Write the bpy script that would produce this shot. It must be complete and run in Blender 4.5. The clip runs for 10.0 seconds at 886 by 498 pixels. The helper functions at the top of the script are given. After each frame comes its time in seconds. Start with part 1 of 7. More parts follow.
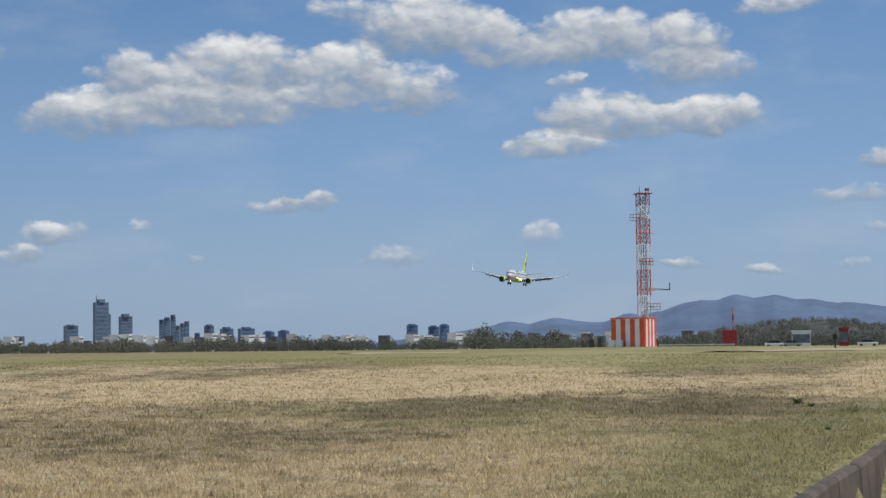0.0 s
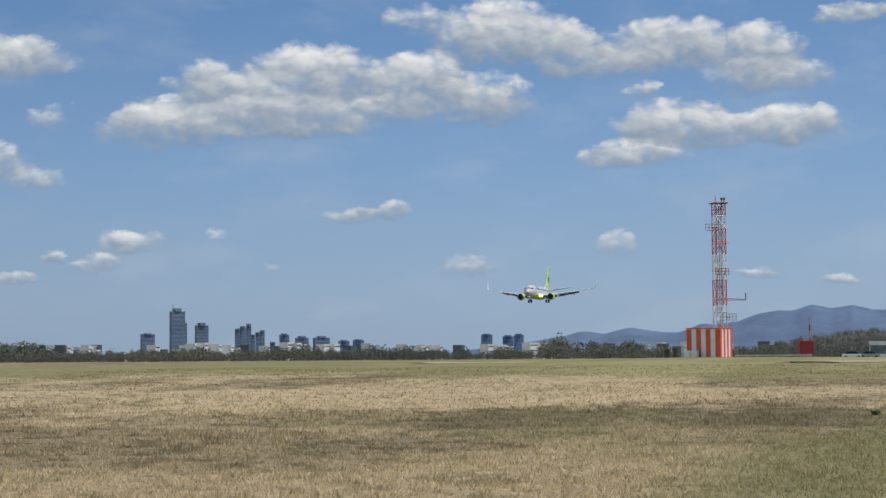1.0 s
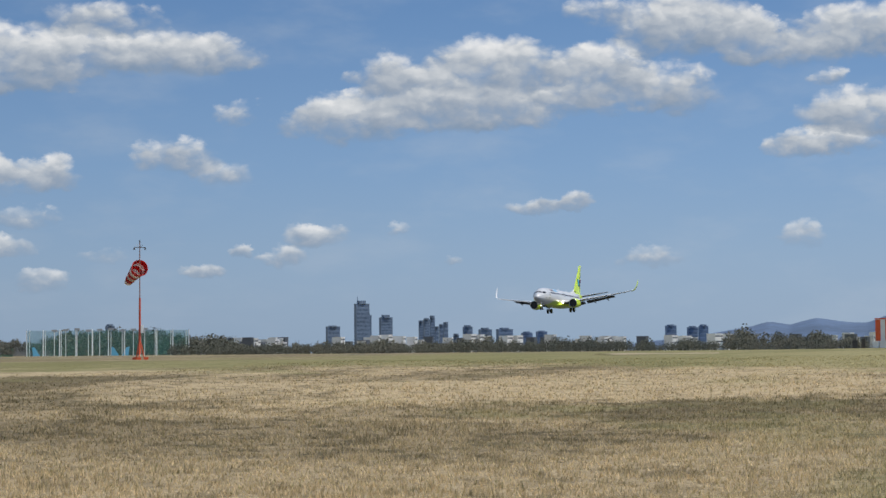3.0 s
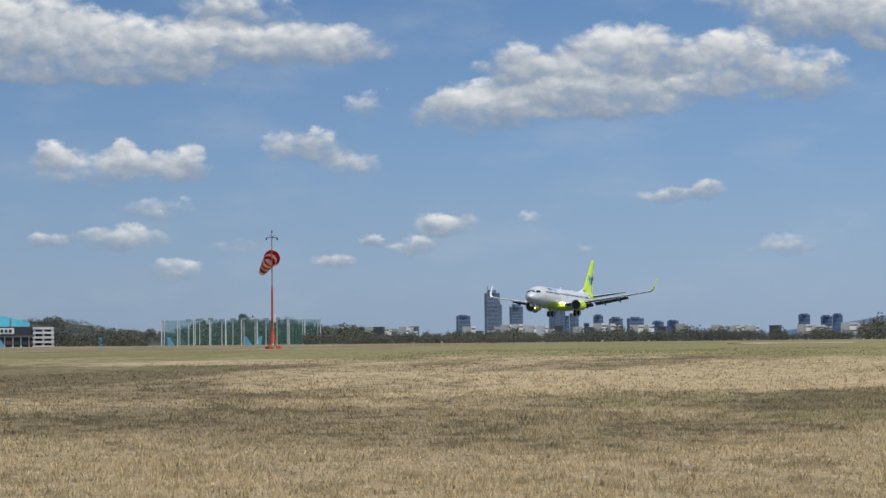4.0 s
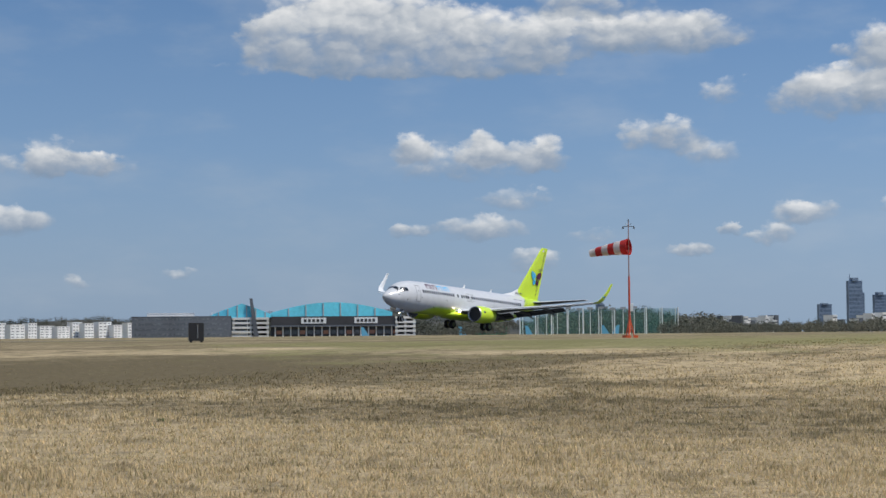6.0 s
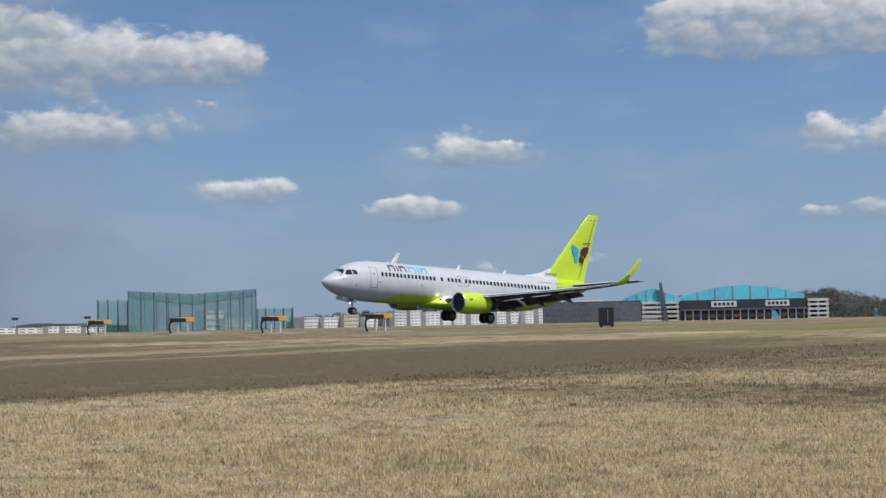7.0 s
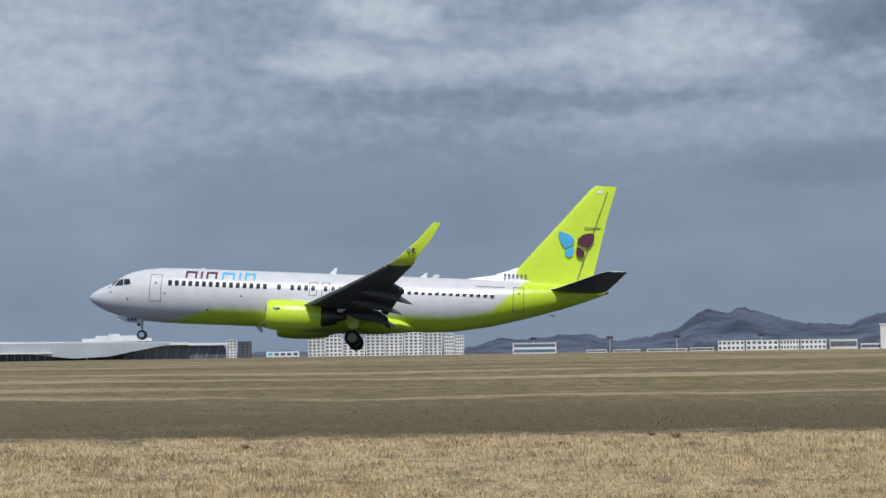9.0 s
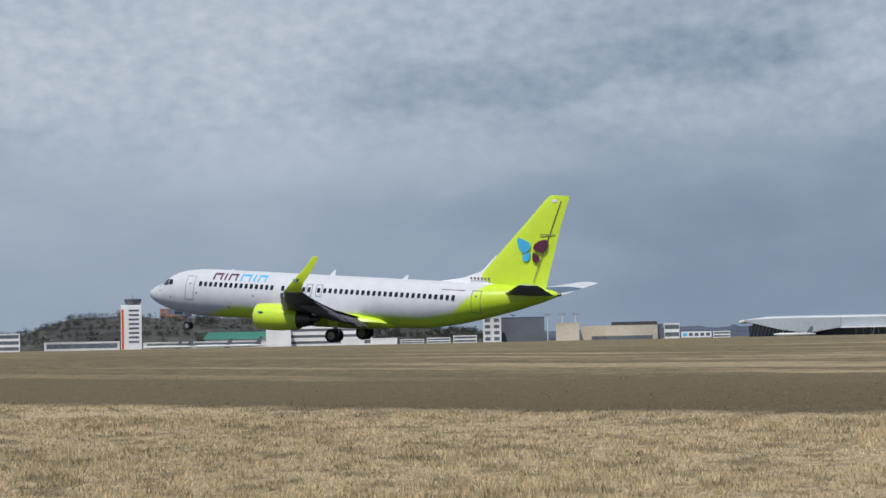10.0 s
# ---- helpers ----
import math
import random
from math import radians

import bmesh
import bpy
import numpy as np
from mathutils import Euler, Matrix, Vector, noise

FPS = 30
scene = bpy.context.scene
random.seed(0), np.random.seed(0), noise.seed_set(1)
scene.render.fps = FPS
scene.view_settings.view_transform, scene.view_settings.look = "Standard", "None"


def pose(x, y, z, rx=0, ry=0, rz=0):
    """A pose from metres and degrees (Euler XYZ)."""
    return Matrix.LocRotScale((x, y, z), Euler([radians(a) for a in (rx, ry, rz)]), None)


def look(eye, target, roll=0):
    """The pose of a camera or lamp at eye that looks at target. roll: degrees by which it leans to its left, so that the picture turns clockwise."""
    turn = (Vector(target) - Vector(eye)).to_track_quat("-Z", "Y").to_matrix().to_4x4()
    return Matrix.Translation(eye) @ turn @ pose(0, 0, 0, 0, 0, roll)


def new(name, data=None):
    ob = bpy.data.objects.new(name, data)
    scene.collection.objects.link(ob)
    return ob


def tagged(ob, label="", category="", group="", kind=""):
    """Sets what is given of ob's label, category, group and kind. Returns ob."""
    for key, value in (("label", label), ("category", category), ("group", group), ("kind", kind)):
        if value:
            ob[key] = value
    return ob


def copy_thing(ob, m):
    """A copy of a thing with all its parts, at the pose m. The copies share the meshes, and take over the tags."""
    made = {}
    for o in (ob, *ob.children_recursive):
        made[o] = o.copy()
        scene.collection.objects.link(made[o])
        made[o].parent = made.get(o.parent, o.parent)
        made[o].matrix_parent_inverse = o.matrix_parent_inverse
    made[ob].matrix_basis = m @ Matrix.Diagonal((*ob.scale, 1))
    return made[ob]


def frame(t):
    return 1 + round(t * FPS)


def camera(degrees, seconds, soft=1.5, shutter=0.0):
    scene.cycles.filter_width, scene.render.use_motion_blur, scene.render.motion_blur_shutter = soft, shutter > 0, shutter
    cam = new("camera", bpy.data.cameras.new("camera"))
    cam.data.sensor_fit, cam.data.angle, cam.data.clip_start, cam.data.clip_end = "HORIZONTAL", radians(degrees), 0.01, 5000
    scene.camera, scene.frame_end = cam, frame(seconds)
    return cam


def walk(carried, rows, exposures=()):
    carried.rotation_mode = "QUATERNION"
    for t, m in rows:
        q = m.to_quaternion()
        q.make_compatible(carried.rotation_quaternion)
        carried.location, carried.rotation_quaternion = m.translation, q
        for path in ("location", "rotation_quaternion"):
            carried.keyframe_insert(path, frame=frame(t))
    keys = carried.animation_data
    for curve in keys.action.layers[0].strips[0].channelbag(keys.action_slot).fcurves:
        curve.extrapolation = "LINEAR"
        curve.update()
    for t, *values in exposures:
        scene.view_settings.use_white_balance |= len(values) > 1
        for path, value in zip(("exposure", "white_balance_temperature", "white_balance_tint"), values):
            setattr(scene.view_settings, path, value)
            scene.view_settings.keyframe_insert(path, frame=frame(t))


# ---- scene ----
EYE = 1.7  # the eye above the grass at the camera's feet


def way(az, el=0.0):
    """A unit direction: azimuth in degrees, counted to the left of +y, and elevation."""
    a, e = radians(az), radians(el)
    return Vector((-math.sin(a) * math.cos(e), math.cos(a) * math.cos(e), math.sin(e)))


def aim(az, el, roll):
    eye = Vector((0, 0, EYE))
    return look(eye, eye + way(az, el) * 100, roll)


cam = camera(26.34, 10.0, soft=1.5)
walk(cam, [
    (0.0, aim(0.00, 3.01, -0.58)),
    (0.5, aim(1.03, 3.10, -0.43)),
    (1.0, aim(2.26, 3.32, -0.39)),
    (1.5, aim(3.11, 3.34, -0.52)),
    (2.0, aim(4.06, 3.26, -0.65)),
    (2.2, aim(4.60, 3.18, -0.58)),
    (3.5, aim(9.98, 3.03, -0.54)),
    (4.0, aim(11.73, 2.82, -0.54)),
    (4.5, aim(12.92, 2.63, -0.77)),
    (4.8, aim(13.82, 2.64, -0.67)),
    (5.0, aim(14.66, 2.69, -0.79)),
    (5.2, aim(15.84, 2.74, -0.62)),
    (6.3, aim(25.78, 2.45, -0.76)),
    (6.5, aim(28.22, 2.38, -0.92)),
    (6.7, aim(30.84, 2.36, -0.99)),
    (7.0, aim(34.83, 2.29, -1.16)),
    (7.2, aim(37.82, 2.26, -1.01)),
    (7.5, aim(43.52, 2.09, -1.34)),
    (7.7, aim(47.84, 2.33, -0.18)),
    (8.0, aim(54.16, 2.13, -1.76)),
    (8.2, aim(58.39, 2.42, -0.92)),
    (8.5, aim(65.27, 2.74, -1.28)),
    (8.8, aim(73.09, 3.09, -0.97)),
    (9.0, aim(78.49, 3.18, -0.85)),
    (9.2, aim(85.06, 3.23, -0.84)),
    (9.4, aim(90.90, 3.19, -0.81)),
    (9.5, aim(93.81, 3.12, -0.58)),
    (9.7, aim(99.32, 3.07, -1.01)),
    (9.8, aim(101.68, 3.01, -0.71)),
    (10.0, aim(105.46, 2.82, -1.19))
])

# ---- world and sun ----
SUN_AZ, SUN_EL = -96.0, 57.0
sun = new("sun", bpy.data.lights.new("sun", "SUN"))
sun.data.energy, sun.data.angle, sun.data.color = 3.3, radians(0.6), (1.0, 0.95, 0.87)
sun.matrix_world = look(way(SUN_AZ, SUN_EL) * 300, (0, 0, 0))
scene.view_settings.exposure = 0.0

# cumulus: azimuth, elevation, half width, height (degrees), strength
CLOUDS = (
    [(-12.99, 5.42, 0.84, 0.47, 0.8), (-12.27, 4.36, 1.59, 0.48, 0.6), (-12.99, 3.41, 0.79, 0.34, 0.5), (-9.59, 2.2, 0.81, 0.27, 0.7), (-7.25, 2.49, 0.82, 0.28, 0.4), (-12.23, 2.36, 0.71, 0.23, 0.4), (-10.32, 10.06, 1.71, 0.46, 0.8), (10.69, 6.84, 2.41, 1.15, 1), (6.87, 7.11, 3.29, 0.93, 1), (6.22, 8.37, 2.41, 1.38, 1), (9.47, 8.24, 1.47, 0.86, 0.75), (2.99, 8.1, 1.81, 1.38, 0.95), (0.77, 7.61, 1.71, 1.24, 0.72), (0.36, 9.49, 2.5, 1.55, 1), (-1.68, 9.03, 1.36, 1.14, 1), (3.01, 10.06, 1.21, 0.7, 0.5), (-4.74, 9.2, 2.36, 1.24, 0.8), (-7.29, 8.93, 1.74, 1.22, 0.8), (-7.55, 8.2, 2.59, 0.84, 0.7)],
    [(-3.88, 7.95, 0.73, 0.42, 0.6), (-4.78, 6.85, 2.27, 1.03, 1), (-8.26, 6.76, 1.95, 0.93, 0.95), (-3.51, 5.98, 2.08, 0.66, 0.85), (13.89, 7.09, 0.97, 0.72, 0.6), (5.02, 4.29, 1.34, 0.39, 0.95), (3.78, 4.4, 0.64, 0.52, 0.9), (11.62, 3.43, 1.24, 0.54, 0.9), (13.84, 3.02, 0.44, 0.37, 0.8), (12.59, 2.83, 0.9, 0.51, 0.75), (9.04, 3.67, 0.54, 0.31, 0.5), (14.94, 2.44, 0.91, 0.34, 0.45), (7.36, 2.73, 0.43, 0.28, 0.5), (1.4, 2.66, 1.14, 0.54, 0.65), (-2.96, 3.24, 0.87, 0.67, 0.55), (-7.18, 2.48, 0.92, 0.28, 0.42), (25.05, 8.83, 4.08, 2.15, 1), (21.25, 8.46, 3.63, 1.61, 0.95), (15.63, 8.8, 2.8, 1.08, 1)],
    [(18.12, 9.83, 2.3, 0.82, 0.6), (23.44, 5.51, 0.78, 0.68, 0.75), (21.27, 5.41, 0.97, 0.75, 0.85), (19.52, 5.26, 1.1, 0.88, 0.75), (22.06, 5.0, 3.65, 0.96, 0.45), (15.87, 5.79, 1.5, 0.82, 0.75), (14.39, 5.31, 1.22, 0.7, 0.5), (20.38, 4.01, 1.58, 0.51, 0.48), (21.37, 3.08, 1.66, 0.58, 1), (23.49, 3.03, 0.82, 0.33, 0.6), (19.75, 2.08, 1.0, 0.59, 0.6), (18.11, 2.83, 0.95, 0.33, 0.42), (15.06, 2.4, 0.83, 0.34, 0.5), (26.55, 8.58, 2.32, 1.43, 1), (34.22, 5.2, 1.01, 0.88, 0.8), (32.97, 5.1, 0.89, 0.54, 0.7), (33.88, 5.0, 2.6, 0.68, 0.5), (35.72, 3.34, 1.81, 0.72, 0.95), (40.31, 4.02, 1.34, 0.68, 0.5)],
    [(41.1, 7.83, 1.34, 1.17, 0.6), (33.49, 1.61, 0.51, 0.31, 0.5), (30.42, 1.9, 0.7, 0.28, 0.42), (53.53, 9.12, 2.31, 1.37, 0.95), (50.3, 9.19, 1.54, 1.13, 0.9), (47.68, 9.05, 1.84, 0.82, 0.85), (44.8, 7.74, 2.03, 1.34, 0.9), (42.06, 7.82, 2.04, 1.25, 0.9), (48.39, 7.56, 1.46, 0.86, 0.85), (46.29, 5.67, 2.48, 0.92, 0.8), (54.65, 5.9, 1.14, 0.73, 0.85), (50.1, 6.15, 0.91, 0.7, 0.7), (41.05, 3.98, 2.01, 0.65, 0.5), (41.86, 6.65, 0.46, 0.24, 0.6), (45.85, 6.96, 0.92, 0.7, 0.7), (51.53, 5.51, 1.17, 0.47, 0.6), (47.0, 7.9, 6.0, 1.7, 0.7), (52.5, 6.3, 5.0, 1.5, 0.7), (45.0, 5.9, 3.6, 1.0, 0.5)],
    [(18.6, 8.7, 2.4, 1.1, 0.9), (7.6, 7.6, 3.2, 1.1, 0.8), (-6.3, 6.6, 2.4, 0.8, 0.8), (24.0, 8.0, 6.0, 0.6, 0.6), (3.5, 7.4, 3.0, 0.7, 0.6), (-3.0, 8.7, 3.0, 0.8, 0.5)],
)
# the grey deck's lighter and darker rolls: azimuth, elevation, half width, half height (degrees), tone
ROLLS = (
    [(63.49, 9.63, 3.25, 0.85, -0.16), (60.78, 7.42, 4.96, 0.77, -0.13), (65.74, 5.55, 3.59, 0.68, -0.08), (53.62, 5.16, 4.44, 0.65, -0.16), (49.53, 6.69, 3.59, 0.48, -0.1), (47.47, 9.24, 2.56, 0.51, -0.12), (70.55, 9.23, 2.22, 1.11, 0.03), (63.67, 8.53, 2.91, 0.48, 0.1), (55.63, 7.25, 0.48, 0.24, 0.18), (52.37, 8.09, 3.08, 0.72, 0.12), (49.7, 6.69, 0.44, 0.31, 0.24), (48.66, 8.0, 1.28, 0.55, 0.16), (45.67, 8.49, 1.37, 0.68, 0.2), (52.75, 6.16, 2.56, 0.34, 0.07), (46.53, 6.88, 0.43, 0.34, 0.14), (82.26, 8.89, 1.45, 0.58, 0.2), (80.18, 10.23, 1.88, 0.62, 0.24), (77.96, 8.78, 3.25, 0.44, 0.12)],
    [(71.95, 9.09, 3.16, 0.85, 0.18), (68.9, 9.4, 1.37, 0.85, 0.05), (90.19, 9.47, 3.76, 2.05, 0.14), (90.7, 5.64, 4.44, 2.56, 0.05), (75.57, 7.58, 6.15, 0.41, -0.12), (85.32, 10.37, 2.91, 0.68, -0.06), (65.58, 9.41, 1.88, 1.03, -0.16), (78.19, 5.07, 13.68, 1.37, -0.07), (75.35, 10.28, 2.56, 0.51, -0.08), (70.48, 6.85, 5.13, 0.68, 0.03), (98.6, 6.91, 2.91, 0.82, 0.09), (115.29, 8.37, 5.47, 1.71, 0.07), (109.24, 5.64, 7.18, 1.03, 0.06), (94.06, 7.4, 3.08, 1.37, 0.06), (104.57, 7.77, 3.42, 0.68, -0.1), (97.04, 8.45, 3.76, 0.68, -0.09), (100.04, 3.9, 5.47, 1.03, -0.06), (107.79, 10.02, 5.13, 0.68, 0.05)],
)


class Nodes:
    """A short hand for node trees."""

    def __init__(self, tree):
        self.t = tree
        tree.nodes.clear()

    def add(self, kind, ins=()):
        n = self.t.nodes.new(kind)
        for k, v in dict(ins).items():
            self.put(n.inputs[k], v)
        return n

    def put(self, sock, v):
        if isinstance(v, bpy.types.NodeSocket):
            self.t.links.new(v, sock)
        else:
            sock.default_value = v

    def m(self, op, a, b=0.0, c=0.0, clamp=False):
        n = self.add("ShaderNodeMath")
        n.operation, n.use_clamp = op, clamp
        for i, v in enumerate((a, b, c)):
            self.put(n.inputs[i], v)
        return n.outputs[0]

    def v(self, op, a, b=(0, 0, 0)):
        n = self.add("ShaderNodeVectorMath")
        n.operation = op
        self.put(n.inputs[0], a), self.put(n.inputs[1], b)
        return n.outputs["Value" if op in ("LENGTH", "DOT_PRODUCT") else "Vector"]

    def xyz(self, x, y, z=0.0):
        return self.add("ShaderNodeCombineXYZ", ins={0: x, 1: y, 2: z}).outputs[0]

    def split(self, v):
        return self.add("ShaderNodeSeparateXYZ", ins={0: v}).outputs

    def noise(self, v, scale, detail=4.0, rough=0.55, dim="3D"):
        n = self.add("ShaderNodeTexNoise", {"Scale": scale, "Detail": detail, "Roughness": rough})
        n.noise_dimensions = dim
        self.put(n.inputs["Vector"], v)
        return n.outputs["Fac"]

    def span(self, x, a, b, c=0.0, d=1.0, smooth=True):
        n = self.add("ShaderNodeMapRange")
        n.interpolation_type, n.clamp = "SMOOTHSTEP" if smooth else "LINEAR", True
        for i, v in enumerate((x, a, b, c, d)):
            self.put(n.inputs[i], v)
        return n.outputs[0]

    def mix(self, f, a, b, kind="MIX"):
        n = self.add("ShaderNodeMix")
        n.data_type, n.blend_type = "RGBA", kind
        for s, v in ((n.inputs["Factor"], f), (n.inputs[6], a), (n.inputs[7], b)):
            self.put(s, (*v, 1) if isinstance(v, tuple) and len(v) == 3 else v)
        return n.outputs[2]

    def ramp(self, f, stops):
        n = self.add("ShaderNodeValToRGB", ins={0: f})
        e = n.color_ramp.elements
        while len(e) < len(stops):
            e.new(0.5)
        for s, (p, c) in zip(e, stops):
            s.position, s.color = p, (*c, 1)
        return n.outputs[0]


def make_world():
    world = bpy.data.worlds.new("sky")
    scene.world = world
    world.use_nodes = True
    n = Nodes(world.node_tree)
    sky = n.add("ShaderNodeTexSky")
    sky.sky_type, sky.sun_disc, sky.sun_elevation, sky.sun_rotation = "NISHITA", False, radians(SUN_EL), radians(-SUN_AZ)
    sky.air_density, sky.dust_density, sky.ozone_density = 1.0, 1.2, 2.0
    d = n.add("ShaderNodeTexCoord").outputs["Generated"]
    x, y, z = n.split(d)
    az = n.m("MULTIPLY", n.m("ARCTAN2", n.m("MULTIPLY", x, -1.0), y), 57.2958)
    el = n.m("MULTIPLY", n.m("ARCSINE", z), 57.2958)
    p = n.xyz(az, el)
    # billows: rounded lumps that eat into smooth outlines
    flat = n.xyz(az, n.m("MULTIPLY", el, 1.5))
    w1 = n.noise(flat, 0.9, 5.0, 0.6)
    w2 = n.noise(n.v("ADD", flat, (31.0, 7.0, 0)), 0.9, 5.0, 0.6)
    warp = n.xyz(n.m("MULTIPLY", n.m("SUBTRACT", w1, 0.5), 1.5), n.m("MULTIPLY", n.m("SUBTRACT", w2, 0.5), 0.8))
    q = n.v("ADD", p, warp)

    def madd(a, b, c):
        k = n.add("ShaderNodeVectorMath")
        k.operation = "MULTIPLY_ADD"
        n.put(k.inputs[0], a), n.put(k.inputs[1], b), n.put(k.inputs[2], c)
        return k.outputs[0]

    field, top = None, None
    for group in CLOUDS:
        for a, e, w, h, s in group:
            if field is not None:  # keeps the chain in order
                q = madd(field, (1e-9, 1e-9, 0), q)
            dv = madd(q, (1 / w, 1 / h, 0), (-a / w, -e / h, 0))
            # flat bases: the lower half is less than half as deep
            sq = madd(n.v("ABSOLUTE", dv), (0, 1.4, 0), n.v("MULTIPLY", dv, (1, -0.4, 0)))
            f = n.m("MULTIPLY_ADD", n.v("DOT_PRODUCT", sq, sq), -s, s, clamp=True)
            field = f if field is None else n.m("ADD", field, f)
            top = n.v("MULTIPLY", dv, f) if top is None else madd(dv, f, top)

    def lumps(v, scale):
        k = n.add("ShaderNodeTexVoronoi")
        k.voronoi_dimensions, k.feature, k.normalize = "2D", "SMOOTH_F1", False
        for name, value in (("Vector", v), ("Scale", scale), ("Detail", 2.0), ("Roughness", 0.55), ("Smoothness", 0.35)):
            n.put(k.inputs[name], value)
        return k.outputs["Distance"]

    wob = n.v("ADD", flat, n.xyz(n.m("MULTIPLY", w2, 1.1), n.m("MULTIPLY", w1, 1.1)))
    puffy = lumps(wob, 0.85)
    lee = lumps(n.v("ADD", wob, (-0.2, 0.32, 0)), 0.85)  # a step towards the sun
    fine = n.noise(flat, 1.5, 4.0, 0.52)
    body = n.m("POWER", n.m("MULTIPLY", field, 1.3, clamp=True), 0.72)
    dens = n.m("ADD", body, n.m("MULTIPLY", n.span(body, 0.0, 0.3), n.m("ADD", n.m("MULTIPLY", n.m("SUBTRACT", 0.56, puffy), 0.5), n.m("MULTIPLY", n.m("SUBTRACT", fine, 0.5), 0.55))))
    lift = n.split(n.v("DIVIDE", top, n.xyz(field, field, 1.0)))[1]
    lift = n.m("MULTIPLY", lift, n.span(field, 0.0, 0.05))
    # crisp tops, soft bases
    cover = n.m("MULTIPLY", n.span(dens, 0.12, n.span(lift, -0.3, 0.45, 1.2, 0.84)), n.span(el, 2.0, 6.5, 0.74, 0.97))
    lit = n.m("ADD", n.m("MULTIPLY", lift, 1.1), n.m("MULTIPLY", n.m("SUBTRACT", lee, puffy), 0.36))
    lit = n.m("ADD", lit, n.m("MULTIPLY", n.m("SUBTRACT", fine, 0.5), 0.42))
    lit = n.span(lit, -0.40, 0.92, smooth=False)
    shade = n.ramp(lit, [(0.0, (0.23, 0.30, 0.40)), (0.30, (0.33, 0.385, 0.465)), (0.55, (0.47, 0.51, 0.56)), (0.78, (0.66, 0.68, 0.70)), (1.0, (0.82, 0.82, 0.82))])
    shade = n.mix(n.span(az, 41.0, 50.0), shade, n.mix(0.42, shade, (0.24, 0.295, 0.375)))
    # from the north-west on, a closed grey deck with long rolls
    deckn = n.noise(n.xyz(n.m("MULTIPLY", az, 0.7), n.m("MULTIPLY", el, 1.3)), 0.2, 4.0, 0.5)
    deck = n.m("MULTIPLY", n.span(n.m("ADD", n.m("ADD", az, n.m("MULTIPLY", el, -0.35)), n.m("MULTIPLY", n.m("SUBTRACT", deckn, 0.5), 14.0)), 41.0, 51.0), n.span(el, -2.0, 2.5, 0.8, 1.0))
    deck = n.m("MULTIPLY", deck, n.span(az, 150.0, 175.0, 1.0, 0.0))
    dv = n.xyz(n.m("MULTIPLY", az, 0.5), n.m("MULTIPLY", el, 1.0))
    soft = n.noise(dv, 0.4, 4.0, 0.5)
    r1 = n.noise(n.v("ADD", dv, (13.0, 5.0, 0)), 0.75, 4.0, 0.55)
    r2 = n.noise(n.v("ADD", dv, (43.0, 9.0, 0)), 0.75, 4.0, 0.55)
    rq = n.v("ADD", p, n.xyz(n.m("MULTIPLY", n.m("SUBTRACT", r1, 0.5), 4.0), n.m("MULTIPLY", n.m("SUBTRACT", r2, 0.5), 1.6)))
    tone = n.m("ADD", n.m("MULTIPLY", n.m("SUBTRACT", soft, 0.5), 0.16), n.m("ADD", n.span(el, 0.0, 9.0, 0.385, 0.51), n.span(az, 90.0, 112.0, 0.0, 0.13)))
    tone = n.m("ADD", tone, n.m("MULTIPLY", n.m("MULTIPLY", n.m("SUBTRACT", fine, 0.5), 0.28), n.span(el, 4.0, 8.0)))
    for group in ROLLS:
        for a, e, w, h, s in group:
            rq = madd(tone, (1e-9, 1e-9, 0), rq)
            dv = madd(rq, (1 / w, 1 / h, 0), (-a / w, -e / h, 0))
            k = n.span(n.v("DOT_PRODUCT", dv, dv), 0.0, 2.2, 1.0, 0.0)
            tone = n.m("MULTIPLY_ADD", k, s * 0.8, tone)
    deckc = n.ramp(tone, [(0.18, (0.125, 0.172, 0.242)), (0.42, (0.225, 0.29, 0.385)), (0.60, (0.36, 0.43, 0.525)), (0.85, (0.60, 0.65, 0.71))])
    air = n.mix(0.7, n.mix(1.0, sky.outputs[0], (0.085, 0.085, 0.085), "MULTIPLY"),
                n.ramp(n.span(el, 0.0, 16.0, smooth=False), [(0.0, (0.325, 0.44, 0.61)), (0.35, (0.19, 0.33, 0.57)), (0.7, (0.098, 0.22, 0.46)), (1.0, (0.09, 0.21, 0.44))]))
    veil = n.m("MULTIPLY", n.span(n.noise(n.xyz(n.m("MULTIPLY", az, 0.4), el), 0.5, 5.0, 0.55), 0.45, 0.75), 0.28)
    air = n.mix(veil, air, (0.44, 0.49, 0.56))
    glare = n.span(az, -4.0, 34.0, 1.06, 0.93)  # clearer towards the north
    air = n.mix(1.0, air, n.xyz(n.m("MULTIPLY", glare, 0.96), glare, n.m("MULTIPLY", glare, 1.03)), "MULTIPLY")
    col = n.mix(deck, air, deckc)
    col = n.mix(n.m("MULTIPLY", cover, n.span(deck, 0.5, 1.0, 1.0, 0.8)), col, shade)
    bg = n.add("ShaderNodeBackground", ins={"Color": col, "Strength": 1.0})
    out = n.add("ShaderNodeOutputWorld")
    n.t.links.new(bg.outputs[0], out.inputs[0])


make_world()


